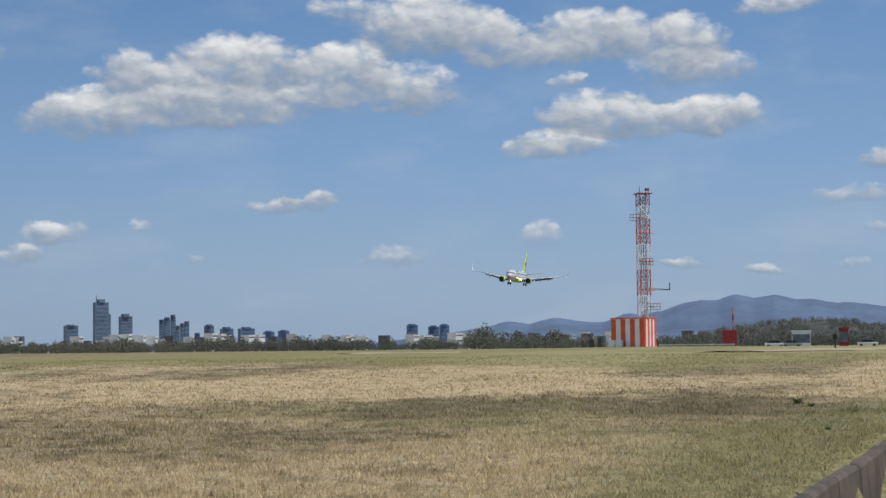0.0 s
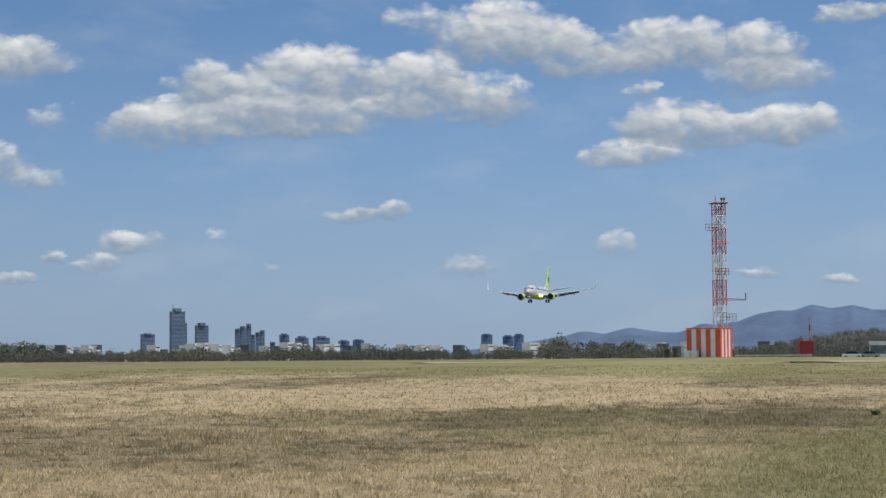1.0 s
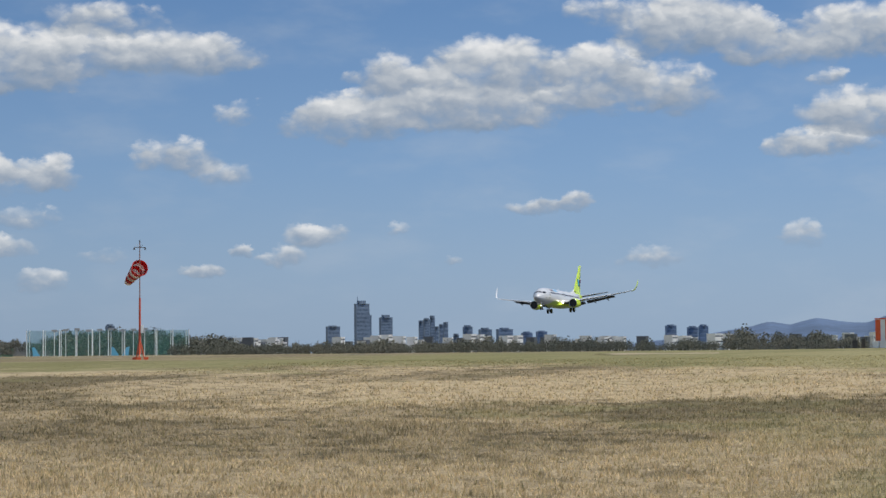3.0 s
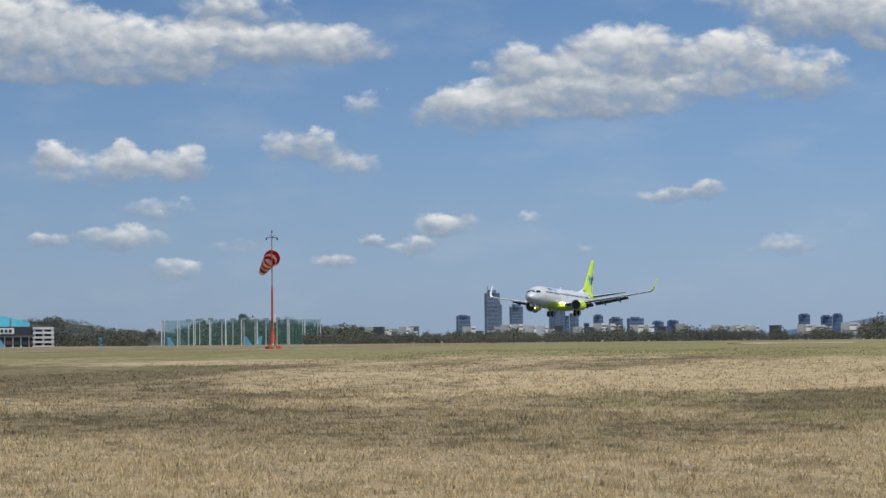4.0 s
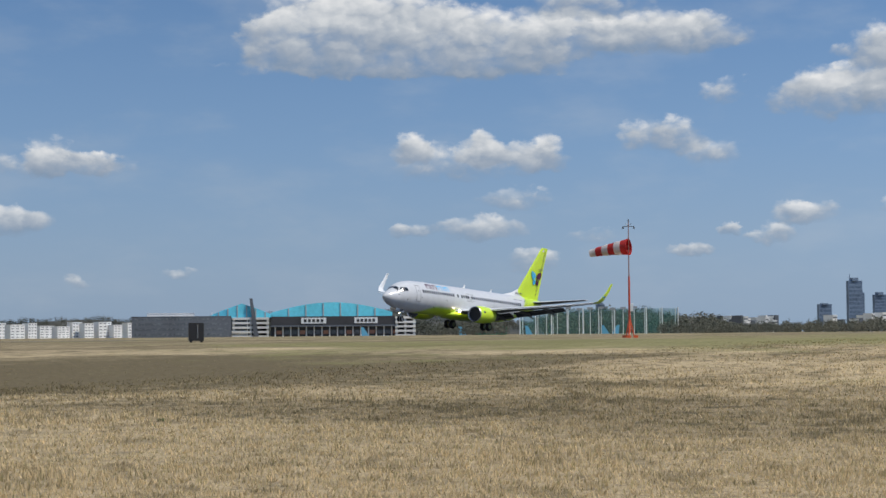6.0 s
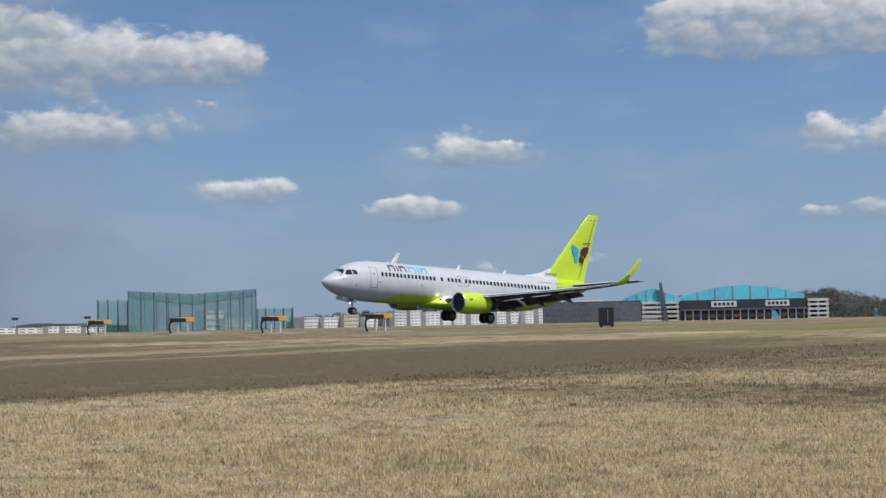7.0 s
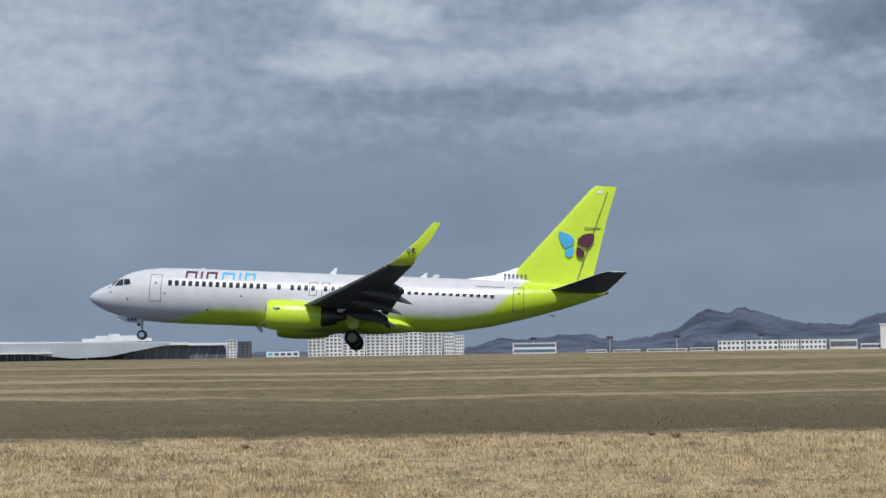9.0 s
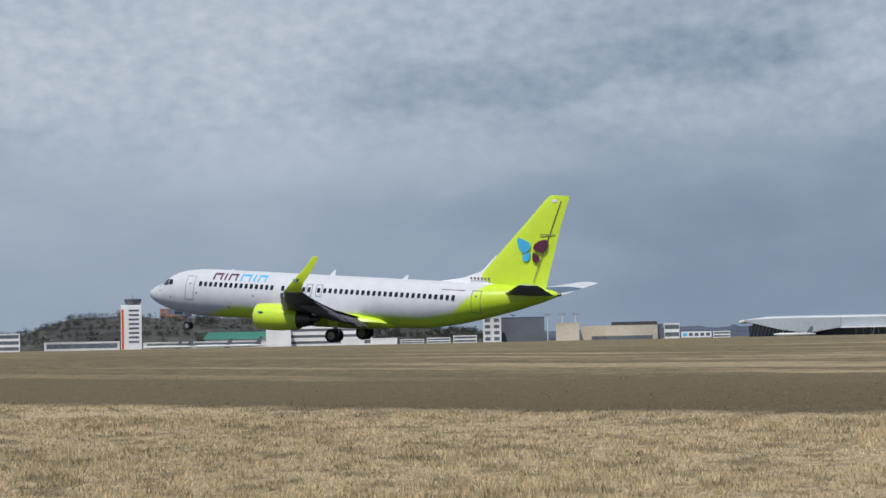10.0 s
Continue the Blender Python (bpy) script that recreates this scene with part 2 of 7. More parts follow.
# ---- materials ----
def paint(name, color, rough=0.5, metal=0.0, vary=0.12, scale=1.0, bump=0.0, second=None, fine=12.0, coat=0.0, rand=0.0):
    """A painted or natural surface with variation at two scales, in the object's own metres."""
    mat = bpy.data.materials.new(name)
    mat.use_nodes = True
    n = Nodes(mat.node_tree)
    co = n.add("ShaderNodeTexCoord").outputs["Object"]
    big = n.noise(co, scale, 3.0)
    small = n.noise(co, scale * fine, 4.0, 0.6)
    dark = tuple(c * (1 - vary * 1.6) for c in color)
    lite = second or tuple(min(1, c * (1 + vary)) for c in color)
    f = n.span(n.m("ADD", n.m("MULTIPLY", big, 0.6), n.m("MULTIPLY", small, 0.4)), 0.32, 0.68)
    c = n.mix(f, dark, lite)
    if rand:
        info = n.add("ShaderNodeObjectInfo").outputs["Random"]
        c = n.mix(n.m("MULTIPLY", info, rand), c, tuple(x * 0.5 for x in color))
    b = n.add("ShaderNodeBsdfPrincipled", ins={"Base Color": c, "Roughness": n.span(small, 0.3, 0.7, max(0.03, rough - 0.08), min(1, rough + 0.08)),
                                              "Metallic": metal, "Coat Weight": coat})
    if bump:
        bm_ = n.add("ShaderNodeBump", ins={"Strength": bump, "Distance": 0.02, "Height": small})
        n.t.links.new(bm_.outputs[0], b.inputs["Normal"])
    o = n.add("ShaderNodeOutputMaterial")
    n.t.links.new(b.outputs[0], o.inputs[0])
    return mat


def island_mat(name, stops, rough=0.85, patch=None):
    """Foliage and blades: a colour for each leaf or clump, and broad patches over the land."""
    mat = bpy.data.materials.new(name)
    mat.use_nodes = True
    n = Nodes(mat.node_tree)
    r = n.add("ShaderNodeNewGeometry").outputs["Random Per Island"]
    if patch:
        co = n.add("ShaderNodeTexCoord").outputs["Object"]
        r = n.m("ADD", n.m("MULTIPLY", r, 0.5), n.m("MULTIPLY", n.span(n.noise(co, patch, 4.0), 0.35, 0.65), 0.5))
    c = n.ramp(r, stops)
    b = n.add("ShaderNodeBsdfPrincipled", ins={"Base Color": c, "Roughness": rough, "Specular IOR Level": 0.2})
    o = n.add("ShaderNodeOutputMaterial")
    n.t.links.new(b.outputs[0], o.inputs[0])
    return mat


def glow(name, color, strength):
    mat = bpy.data.materials.new(name)
    mat.use_nodes = True
    n = Nodes(mat.node_tree)
    e = n.add("ShaderNodeEmission", ins={"Color": (*color, 1), "Strength": strength})
    o = n.add("ShaderNodeOutputMaterial")
    n.t.links.new(e.outputs[0], o.inputs[0])
    return mat


HEADING = 167.4  # the runway's direction
RUN, ACROSS = way(HEADING), way(HEADING - 90)  # along the landing run, and from the camera towards the runway


def turf_colour(n):
    """Dry spring turf: straw, browner mown swathes along the runway, and green flushes."""
    co = n.add("ShaderNodeTexCoord").outputs["Object"]
    u, w = n.v("DOT_PRODUCT", co, tuple(RUN)), n.v("DOT_PRODUCT", co, tuple(ACROSS))
    x, y, z = n.split(co)
    broad = n.noise(co, 0.045, 5.0, 0.6)
    mid = n.noise(co, 0.45, 4.0, 0.6)
    fine = n.noise(co, 5.0, 5.0, 0.7)
    ww = n.m("ADD", w, n.m("MULTIPLY", n.m("SUBTRACT", mid, 0.5), 2.2))
    streak = n.noise(n.xyz(n.m("MULTIPLY", u, 0.016), n.m("MULTIPLY", ww, 0.13)), 1.0, 4.0, 0.6)
    edge = n.m("SUBTRACT", ww, n.m("MULTIPLY", n.m("MINIMUM", u, 0.0), 0.05))
    swath = n.m("MULTIPLY", n.m("MULTIPLY", n.span(edge, 32.0, 34.5), n.span(w, 78.0, 92.0, 1.15, 0.85)), n.span(u, -58.0, -24.0, 0.30, 1.0))
    worn, bright = None, None  # old bare and pale patches: azimuth, distance, half length, half width
    for pa, pr, hl, hw, dark in ((-2.0, 40.0, 10.0, 4.0, 1), (9.5, 31.0, 6.0, 4.5, 1), (20.0, 49.0, 10.0, 6.5, 1), (19.0, 35.0, 8.0, 3.5, 1), (8.5, 66.0, 6.0, 3.0, 1), (35.0, 50.0, 12.0, 8.0, 1), (28.0, 35.0, 6.0, 4.0, 1),
                                 (3.0, 51.0, 15.0, 5.0, 0), (13.5, 47.0, 4.0, 4.0, 0), (37.0, 30.0, 7.0, 6.0, 0), (-4.0, 28.0, 4.0, 3.5, 0), (33.0, 69.0, 20.0, 4.5, 0), (19.0, 65.0, 16.0, 4.0, 0), (26.0, 24.0, 8.0, 3.5, 0)):
        px, py, ang = -pr * math.sin(radians(pa)), pr * math.cos(radians(pa)), pa
        dx, dy = n.m("SUBTRACT", x, px), n.m("SUBTRACT", y, py)
        ca, sa = math.cos(radians(ang)), math.sin(radians(ang))
        a = n.m("ADD", n.m("MULTIPLY", dx, ca / hl), n.m("MULTIPLY", dy, sa / hl))
        b = n.m("ADD", n.m("MULTIPLY", dx, -sa / hw), n.m("MULTIPLY", dy, ca / hw))
        e = n.m("ADD", n.m("MULTIPLY", a, a), n.m("MULTIPLY", b, b))
        e = n.span(n.m("ADD", e, n.m("MULTIPLY", n.m("SUBTRACT", broad, 0.5), 2.2)), 0.5, 1.25, 1.0, 0.0)
        if dark:
            worn = e if worn is None else n.m("MAXIMUM", worn, e)
        else:
            bright = e if bright is None else n.m("MAXIMUM", bright, e)
    fb = n.m("ADD", n.m("MULTIPLY", swath, 0.78), n.m("MULTIPLY", n.span(n.m("ADD", streak, n.m("MULTIPLY", n.m("SUBTRACT", broad, 0.5), 0.5)), 0.46, 0.58), n.span(ww, 31.0, 35.0, n.span(u, -48.0, -20.0, 0.6, 0.10), 0.4)))
    fb = n.m("ADD", n.m("ADD", fb, n.m("MULTIPLY", n.span(u, -34.0, -14.0, 0.38, 0.0), n.span(x, -15.0, -4.0, 1.0, 0.3))), n.span(u, 0.0, 20.0, 0.0, 0.24))
    fb = n.m("SUBTRACT", n.m("ADD", fb, n.m("MULTIPLY", worn, 0.40)), n.m("MULTIPLY", bright, 0.5), clamp=True)
    tuft = n.noise(co, 1.3, 5.0, 0.72)  # worn and lush tussocks a foot or two across
    near = n.span(ww, 31.0, 35.0, 1.0, 0.75)
    fb = n.m("ADD", fb, n.m("MULTIPLY", n.m("SUBTRACT", n.span(tuft, 0.47, 0.61), 0.26), n.m("MULTIPLY", near, 0.64)), clamp=True)
    tan = n.noise(n.xyz(n.m("MULTIPLY", u, 0.03), n.m("MULTIPLY", ww, 0.26)), 1.0, 4.0, 0.6)
    fb = n.m("SUBTRACT", fb, n.m("MULTIPLY", n.m("MULTIPLY", n.span(tan, 0.50, 0.62), swath), n.span(ww, 40.0, 50.0, 0.10, 0.36)), clamp=True)
    fb = n.m("ADD", fb, n.m("MULTIPLY", n.m("MULTIPLY", swath, n.span(ww, 40.0, 50.0, 0.22, 0.0)), n.span(broad, 0.35, 0.6, 0.4, 1.0)), clamp=True)
    # extra foreground brightness put into the straw colour, rising towards -x
    fore_lift = n.span(x, -28.0, -6.0, 1.0, 0.0)
    straw = n.mix(n.span(fine, 0.3, 0.7), n.mix(fore_lift, (0.41, 0.315, 0.188), (0.445, 0.348, 0.21)), n.mix(fore_lift, (0.57, 0.446, 0.27), (0.62, 0.492, 0.305)))
    brown = n.mix(n.span(fine, 0.3, 0.7), (0.112, 0.089, 0.050), (0.168, 0.134, 0.076))
    green = n.mix(n.span(fine, 0.3, 0.7), (0.19, 0.19, 0.07), (0.28, 0.265, 0.11))
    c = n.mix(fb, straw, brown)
    # greener towards the hut and the far verge
    east = n.m("ADD", n.m("MULTIPLY", n.span(x, -40.0, 8.0), 0.10), n.m("MULTIPLY", n.m("MULTIPLY", n.span(n.v("LENGTH", co), 60.0, 80.0), n.span(x, -45.0, -8.0, 0.3, 1.0)), 0.30))
    fg = n.span(n.m("ADD", n.m("ADD", broad, east), n.m("MULTIPLY", n.m("SUBTRACT", mid, 0.5), 0.35)), 0.585, 0.74)
    dx, dy = n.m("SUBTRACT", x, 6.8), n.m("SUBTRACT", y, 30.0)  # the damp strip along the drain
    a = n.m("ADD", n.m("MULTIPLY", dx, 0.30 / 15), n.m("MULTIPLY", dy, 0.954 / 15))
    b = n.m("ADD", n.m("MULTIPLY", dx, -0.954 / 3.4), n.m("MULTIPLY", dy, 0.30 / 2.9))
    damp = n.m("ADD", n.m("ADD", n.m("MULTIPLY", a, a), n.m("MULTIPLY", b, b)), n.m("MULTIPLY", n.m("SUBTRACT", mid, 0.5), 1.6))
    c = n.mix(n.span(damp, 0.2, 1.2, 0.62, 0.0), c, n.mix(n.span(fine, 0.3, 0.7), (0.10, 0.125, 0.04), (0.20, 0.215, 0.075)))
    return co, mid, fine, n.mix(n.m("MULTIPLY", fg, n.span(u, -48.0, -20.0, 0.66, 0.2)), c, green)


def ground_mat():
    mat = bpy.data.materials.new("turf")
    mat.use_nodes = True
    n = Nodes(mat.node_tree)
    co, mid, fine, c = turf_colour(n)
    soil_shade = n.span(n.noise(co, 16.0, 4.0, 0.7), 0.35, 0.65, n.span(n.v("LENGTH", co), 33.0, 48.0, 0.45, 0.9), 1.05)  # soil and painted shade in the gaps between stalks, weaker far off
    c = n.mix(1.0, c, n.xyz(soil_shade, soil_shade, soil_shade), "MULTIPLY")
    b = n.add("ShaderNodeBsdfPrincipled", ins={"Base Color": c, "Roughness": 0.95, "Specular IOR Level": 0.1})
    bp = n.add("ShaderNodeBump", ins={"Strength": 0.25, "Distance": 0.05, "Height": n.m("ADD", fine, n.m("MULTIPLY", mid, 2.0))})
    n.t.links.new(bp.outputs[0], b.inputs["Normal"])
    o = n.add("ShaderNodeOutputMaterial")
    n.t.links.new(b.outputs[0], o.inputs[0])
    return mat


def blade_mat():
    """Blades take the turf's colour, each a little lighter, darker or greener than the next."""
    mat = bpy.data.materials.new("blades")
    mat.use_nodes = True
    n = Nodes(mat.node_tree)
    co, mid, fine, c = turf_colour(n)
    r = n.add("ShaderNodeNewGeometry").outputs["Random Per Island"]
    k = n.ramp(r, [(0.0, (0.80, 0.88, 0.66)), (0.2, (1.0, 1.01, 0.95)), (0.5, (1.3, 1.28, 1.24)), (0.8, (1.5, 1.49, 1.45)), (1.0, (1.75, 1.74, 1.7))])
    ck = n.mix(1.0, n.mix(0.24, c, (0.40, 0.32, 0.19)), k, "MULTIPLY")
    b = n.add("ShaderNodeBsdfPrincipled", ins={"Base Color": ck, "Roughness": 0.8, "Specular IOR Level": 0.2})
    tr = n.add("ShaderNodeBsdfTranslucent", ins={"Color": ck})
    mx = n.add("ShaderNodeMixShader", ins={0: 0.45})
    n.t.links.new(b.outputs[0], mx.inputs[1]), n.t.links.new(tr.outputs[0], mx.inputs[2])
    o = n.add("ShaderNodeOutputMaterial")
    n.t.links.new(mx.outputs[0], o.inputs[0])
    return mat


def livery_mat():
    """White-silver upper body that fades into lime green on the belly and sweeps up over the tail."""
    mat = bpy.data.materials.new("livery")
    mat.use_nodes = True
    n = Nodes(mat.node_tree)
    co = n.add("ShaderNodeTexCoord").outputs["Object"]
    x, y, z = n.split(co)
    s = n.m("SUBTRACT", 19.0, x)
    zg = n.m("ADD", z, 3.0)
    line = n.m("ADD", n.m("ADD", 1.0, n.span(s, 4.5, 10.0, 0.0, 1.35)),
               n.m("ADD", n.span(s, 26.0, 31.5, 0.0, 0.8), n.span(s, 29.5, 33.0, 0.0, 3.0, smooth=False)))
    mask = n.span(n.m("SUBTRACT", line, zg), -0.30, 0.28)
    small = n.noise(co, 1.3, 5.0, 0.6)
    white = n.mix(n.span(small, 0.35, 0.65), (0.60, 0.605, 0.62), (0.65, 0.655, 0.67))
    limec = n.mix(n.span(small, 0.35, 0.65), (0.52, 0.71, 0.024), (0.57, 0.76, 0.034))
    c = n.mix(mask, white, limec)
    b = n.add("ShaderNodeBsdfPrincipled", ins={"Base Color": c, "Roughness": 0.32, "Coat Weight": 0.25, "Coat Roughness": 0.12})
    o = n.add("ShaderNodeOutputMaterial")
    n.t.links.new(b.outputs[0], o.inputs[0])
    return mat


LIVERY = livery_mat()
LIME = paint("lime_paint", (0.62, 0.81, 0.045), 0.33, vary=0.03, coat=0.25)
WHITE = paint("white_paint", (0.78, 0.79, 0.80), 0.4, vary=0.06)
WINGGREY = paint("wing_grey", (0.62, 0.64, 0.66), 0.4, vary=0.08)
# underside shade put into the colour, for lower wing faces, flaps and fairings
WINGSHADE = paint("wing_underside_shade", (0.075, 0.078, 0.085), 0.5, vary=0.12)
METAL = paint("bare_metal", (0.62, 0.62, 0.63), 0.25, 1.0, vary=0.05)
DARKMETAL = paint("burnt_metal", (0.12, 0.11, 0.10), 0.45, 0.8, vary=0.15)
BLACK = paint("black_paint", (0.015, 0.015, 0.017), 0.5, vary=0.2)
RUBBER = paint("rubber", (0.018, 0.018, 0.018), 0.85, vary=0.2)
GLASS = paint("dark_glass", (0.02, 0.025, 0.032), 0.08, vary=0.1)
LINE = paint("seam_grey", (0.13, 0.13, 0.14), 0.6)
MAROON = paint("maroon_paint", (0.10, 0.016, 0.045), 0.45)
SKYBLUE = paint("sky_blue_paint", (0.07, 0.47, 0.80), 0.45)
HUB = paint("hub_paint", (0.30, 0.33, 0.16), 0.5)
LANDING = glow("landing_light", (1.0, 0.84, 0.58), 45.0)
TURF = ground_mat()
BLADES = blade_mat()
ASPHALT = paint("asphalt", (0.06, 0.06, 0.062), 0.9, vary=0.2, scale=0.3)
CONCRETE = paint("concrete", (0.34, 0.325, 0.295), 0.9, vary=0.2, scale=0.6, bump=0.3)
DIRT = paint("bare_dirt", (0.42, 0.34, 0.225), 0.95, vary=0.15, scale=0.4, bump=0.3)
ORANGE = paint("aviation_orange", (0.72, 0.105, 0.028), 0.5, vary=0.1)
RED = paint("red_paint", (0.27, 0.018, 0.024), 0.5, vary=0.12)
AMBER = paint("amber_paint", (0.72, 0.36, 0.09), 0.5)
YELLOW = paint("yellow_paint", (0.80, 0.56, 0.03), 0.5, vary=0.08)
GREYSTEEL = paint("galvanised_steel", (0.36, 0.37, 0.38), 0.5, 0.4)


def fabric(name, color):
    """Thin woven cloth that lets some light through."""
    mat = paint(name, color, 0.8, vary=0.15)
    t = mat.node_tree
    out = [k for k in t.nodes if k.type == "OUTPUT_MATERIAL"][0]
    body = out.inputs[0].links[0].from_node
    mx, tr = t.nodes.new("ShaderNodeMixShader"), t.nodes.new("ShaderNodeBsdfTranslucent")
    tr.inputs["Color"].default_value = (*color, 1)
    mx.inputs[0].default_value = 0.4
    t.links.new(body.outputs[0], mx.inputs[1]), t.links.new(tr.outputs[0], mx.inputs[2]), t.links.new(mx.outputs[0], out.inputs[0])
    return mat


FABRIC_RED, FABRIC_WHITE = fabric("red_fabric", (0.62, 0.045, 0.045)), fabric("white_fabric", (0.82, 0.76, 0.74))


# ---- mesh helpers ----
def part(name, bm, material, parent=None, label="", smooth=False):
    me = bpy.data.meshes.new(name)
    bmesh.ops.recalc_face_normals(bm, faces=bm.faces)
    bm.to_mesh(me)
    bm.free()
    for mt in material if isinstance(material, (list, tuple)) else (material,):
        me.materials.append(mt)
    if smooth:
        for f in me.polygons:
            f.use_smooth = True
        me.set_sharp_from_angle(angle=radians(38))
    ob = new(name, me)
    if parent is not None:
        ob.parent = parent
    if label:
        ob["label"] = label
    return ob


def thing(name, m, label, category, group="", kind=""):
    ob = new(name)
    ob.empty_display_size = 0.5
    ob.matrix_world = m
    return tagged(ob, label, category, group, kind)


def box(bm, x0, x1, y0, y1, z0, z1, bevel=0.0, mi=0):
    vs = [bm.verts.new(c) for c in ((x0, y0, z0), (x1, y0, z0), (x1, y1, z0), (x0, y1, z0), (x0, y0, z1), (x1, y0, z1), (x1, y1, z1), (x0, y1, z1))]
    fs = [bm.faces.new([vs[i] for i in q]) for q in ((0, 3, 2, 1), (4, 5, 6, 7), (0, 1, 5, 4), (1, 2, 6, 5), (2, 3, 7, 6), (3, 0, 4, 7))]
    for f in fs:
        f.material_index = mi
    if bevel:
        es = list({e for f in fs for e in f.edges})
        bmesh.ops.bevel(bm, geom=es, offset=bevel, segments=2, affect="EDGES", profile=0.6)
    return bm


def ring(c, ax, ay, rx, ry, n):
    c, ax, ay = Vector(c), Vector(ax), Vector(ay)
    return [c + ax * (rx * math.cos(2 * math.pi * i / n)) + ay * (ry * math.sin(2 * math.pi * i / n)) for i in range(n)]


def loft(bm, rings, caps=True, mis=None):
    rows = [[bm.verts.new(p) for p in r] for r in rings]
    n = len(rows[0])
    for k, (a, b) in enumerate(zip(rows, rows[1:])):
        for i in range(n):
            f = bm.faces.new((a[i], a[(i + 1) % n], b[(i + 1) % n], b[i]))
            if mis:
                f.material_index = mis[k]
    if caps:
        f = bm.faces.new(rows[0])
        g = bm.faces.new(rows[-1])
        if mis:
            f.material_index, g.material_index = mis[0], mis[-1]
    return bm


def rod(bm, a, b, r0, r1=None, n=8):
    a, b = Vector(a), Vector(b)
    d = (b - a).normalized()
    u = d.orthogonal().normalized()
    v = d.cross(u)
    return loft(bm, [ring(a, u, v, r0, r0, n), ring(b, u, v, r1 if r1 is not None else r0, r1 if r1 is not None else r0, n)])


def plate(bm, pts, normal, t):
    """A flat piece of any outline, t thick along normal."""
    nv = Vector(normal).normalized() * t
    return loft(bm, [[Vector(p) for p in pts], [Vector(p) + nv for p in pts]])


def B():
    return bmesh.new()


# ---- the airliner; s: metres aft of the nose, z: metres above its wheels ----
def A(s, y, z):
    return Vector((19.0 - s, y, z - 3.0))


BODY = ((0.25, 2.99, 2.86, 0.06), (0.45, 3.24, 2.62, 0.33), (0.9, 3.55, 2.30, 0.66), (1.5, 3.86, 2.02, 0.98), (2.1, 4.14, 1.82, 1.24),
        (2.7, 4.62, 1.66, 1.46), (3.3, 4.90, 1.54, 1.60), (4.2, 5.14, 1.41, 1.75), (5.5, 5.30, 1.32, 1.85), (7.0, 5.34, 1.30, 1.88),
        (12.0, 5.34, 1.30, 1.88), (17.0, 5.34, 1.30, 1.88), (22.0, 5.34, 1.30, 1.88), (25.0, 5.34, 1.32, 1.88), (27.0, 5.34, 1.46, 1.87),
        (29.5, 5.33, 1.90, 1.78), (32.0, 5.31, 2.56, 1.55), (34.5, 5.26, 3.32, 1.15), (36.3, 5.17, 3.95, 0.72), (37.3, 5.05, 4.36, 0.42), (37.75, 4.86, 4.56, 0.16))


def body_at(s):
    for a, b in zip(BODY, BODY[1:]):
        if a[0] <= s <= b[0]:
            k = (s - a[0]) / (b[0] - a[0])
            return [a[i] + (b[i] - a[i]) * k for i in (1, 2, 3)]
    return BODY[-1][1:]


def skin(s, z, side):
    """The point of the body's skin at that station and height."""
    top, bot, w = body_at(s)
    c, h = (top + bot) / 2, (top - bot) / 2
    k = max(-1, min(1, (z - c) / h))
    return A(s, side * w * math.sqrt(1 - k * k), z)


def skin_patch(bm, s0, s1, z0, z1, side, out=0.02, thick=0.03, rows=4, inset=0.0):
    """A curved panel that follows the skin."""
    cols = []
    for i in range(rows + 1):
        z = z0 + (z1 - z0) * i / rows
        e = inset if i in (0, rows) else 0
        a, b = skin(s0 + e, z, side), skin(s1 - e, z, side)
        cols.append((a, b))
    off = Vector((0, side * out, 0))
    inn = Vector((0, -side * thick, 0))
    f = [[bm.verts.new(p + off) for p in c] for c in cols]
    g = [[bm.verts.new(p + inn) for p in c] for c in cols]
    for k in range(rows):
        bm.faces.new((f[k][0], f[k][1], f[k + 1][1], f[k + 1][0]))
        for e in (0, 1):
            bm.faces.new((f[k][e], f[k + 1][e], g[k + 1][e], g[k][e]))
    bm.faces.new((f[0][0], f[0][1], g[0][1], g[0][0]))
    bm.faces.new((f[-1][0], f[-1][1], g[-1][1], g[-1][0]))
    return bm


def grid_patch(bm, q, side, front=False):
    """A glazed panel between four (station, height) corners, laid on the skin; front: one that wraps over the nose."""
    def at(i, j):
        u, v = i / 4, j / 4
        a = [q[0][k] * (1 - u) * (1 - v) + q[3][k] * u * (1 - v) + q[1][k] * (1 - u) * v + q[2][k] * u * v for k in (0, 1)]
        if front:
            s = 1.95 + 0.38 * v + 0.05 * u
            top, bot, w = body_at(s)
            y = 0.05 + u * (0.80 - 0.2 * v)
            c, h = (top + bot) / 2, (top - bot) / 2
            return A(s, side * y, c + h * math.sqrt(max(0, 1 - (y / w) ** 2)))
        return skin(a[0], a[1], side)
    pts = [[at(i, j) for j in range(5)] for i in range(5)]
    vs = []
    for i in range(5):
        for j in range(5):
            a = pts[min(i + 1, 4)][j] - pts[max(i - 1, 0)][j]
            b = pts[i][min(j + 1, 4)] - pts[i][max(j - 1, 0)]
            nv = a.cross(b).normalized()
            nv = nv if nv.y * side + nv.z > 0 else -nv
            vs.append(bm.verts.new(pts[i][j] + nv * 0.025))
    for i in range(4):
        for j in range(4):
            bm.faces.new((vs[i * 5 + j], vs[i * 5 + j + 1], vs[i * 5 + j + 6], vs[i * 5 + j + 5]))
    return bm


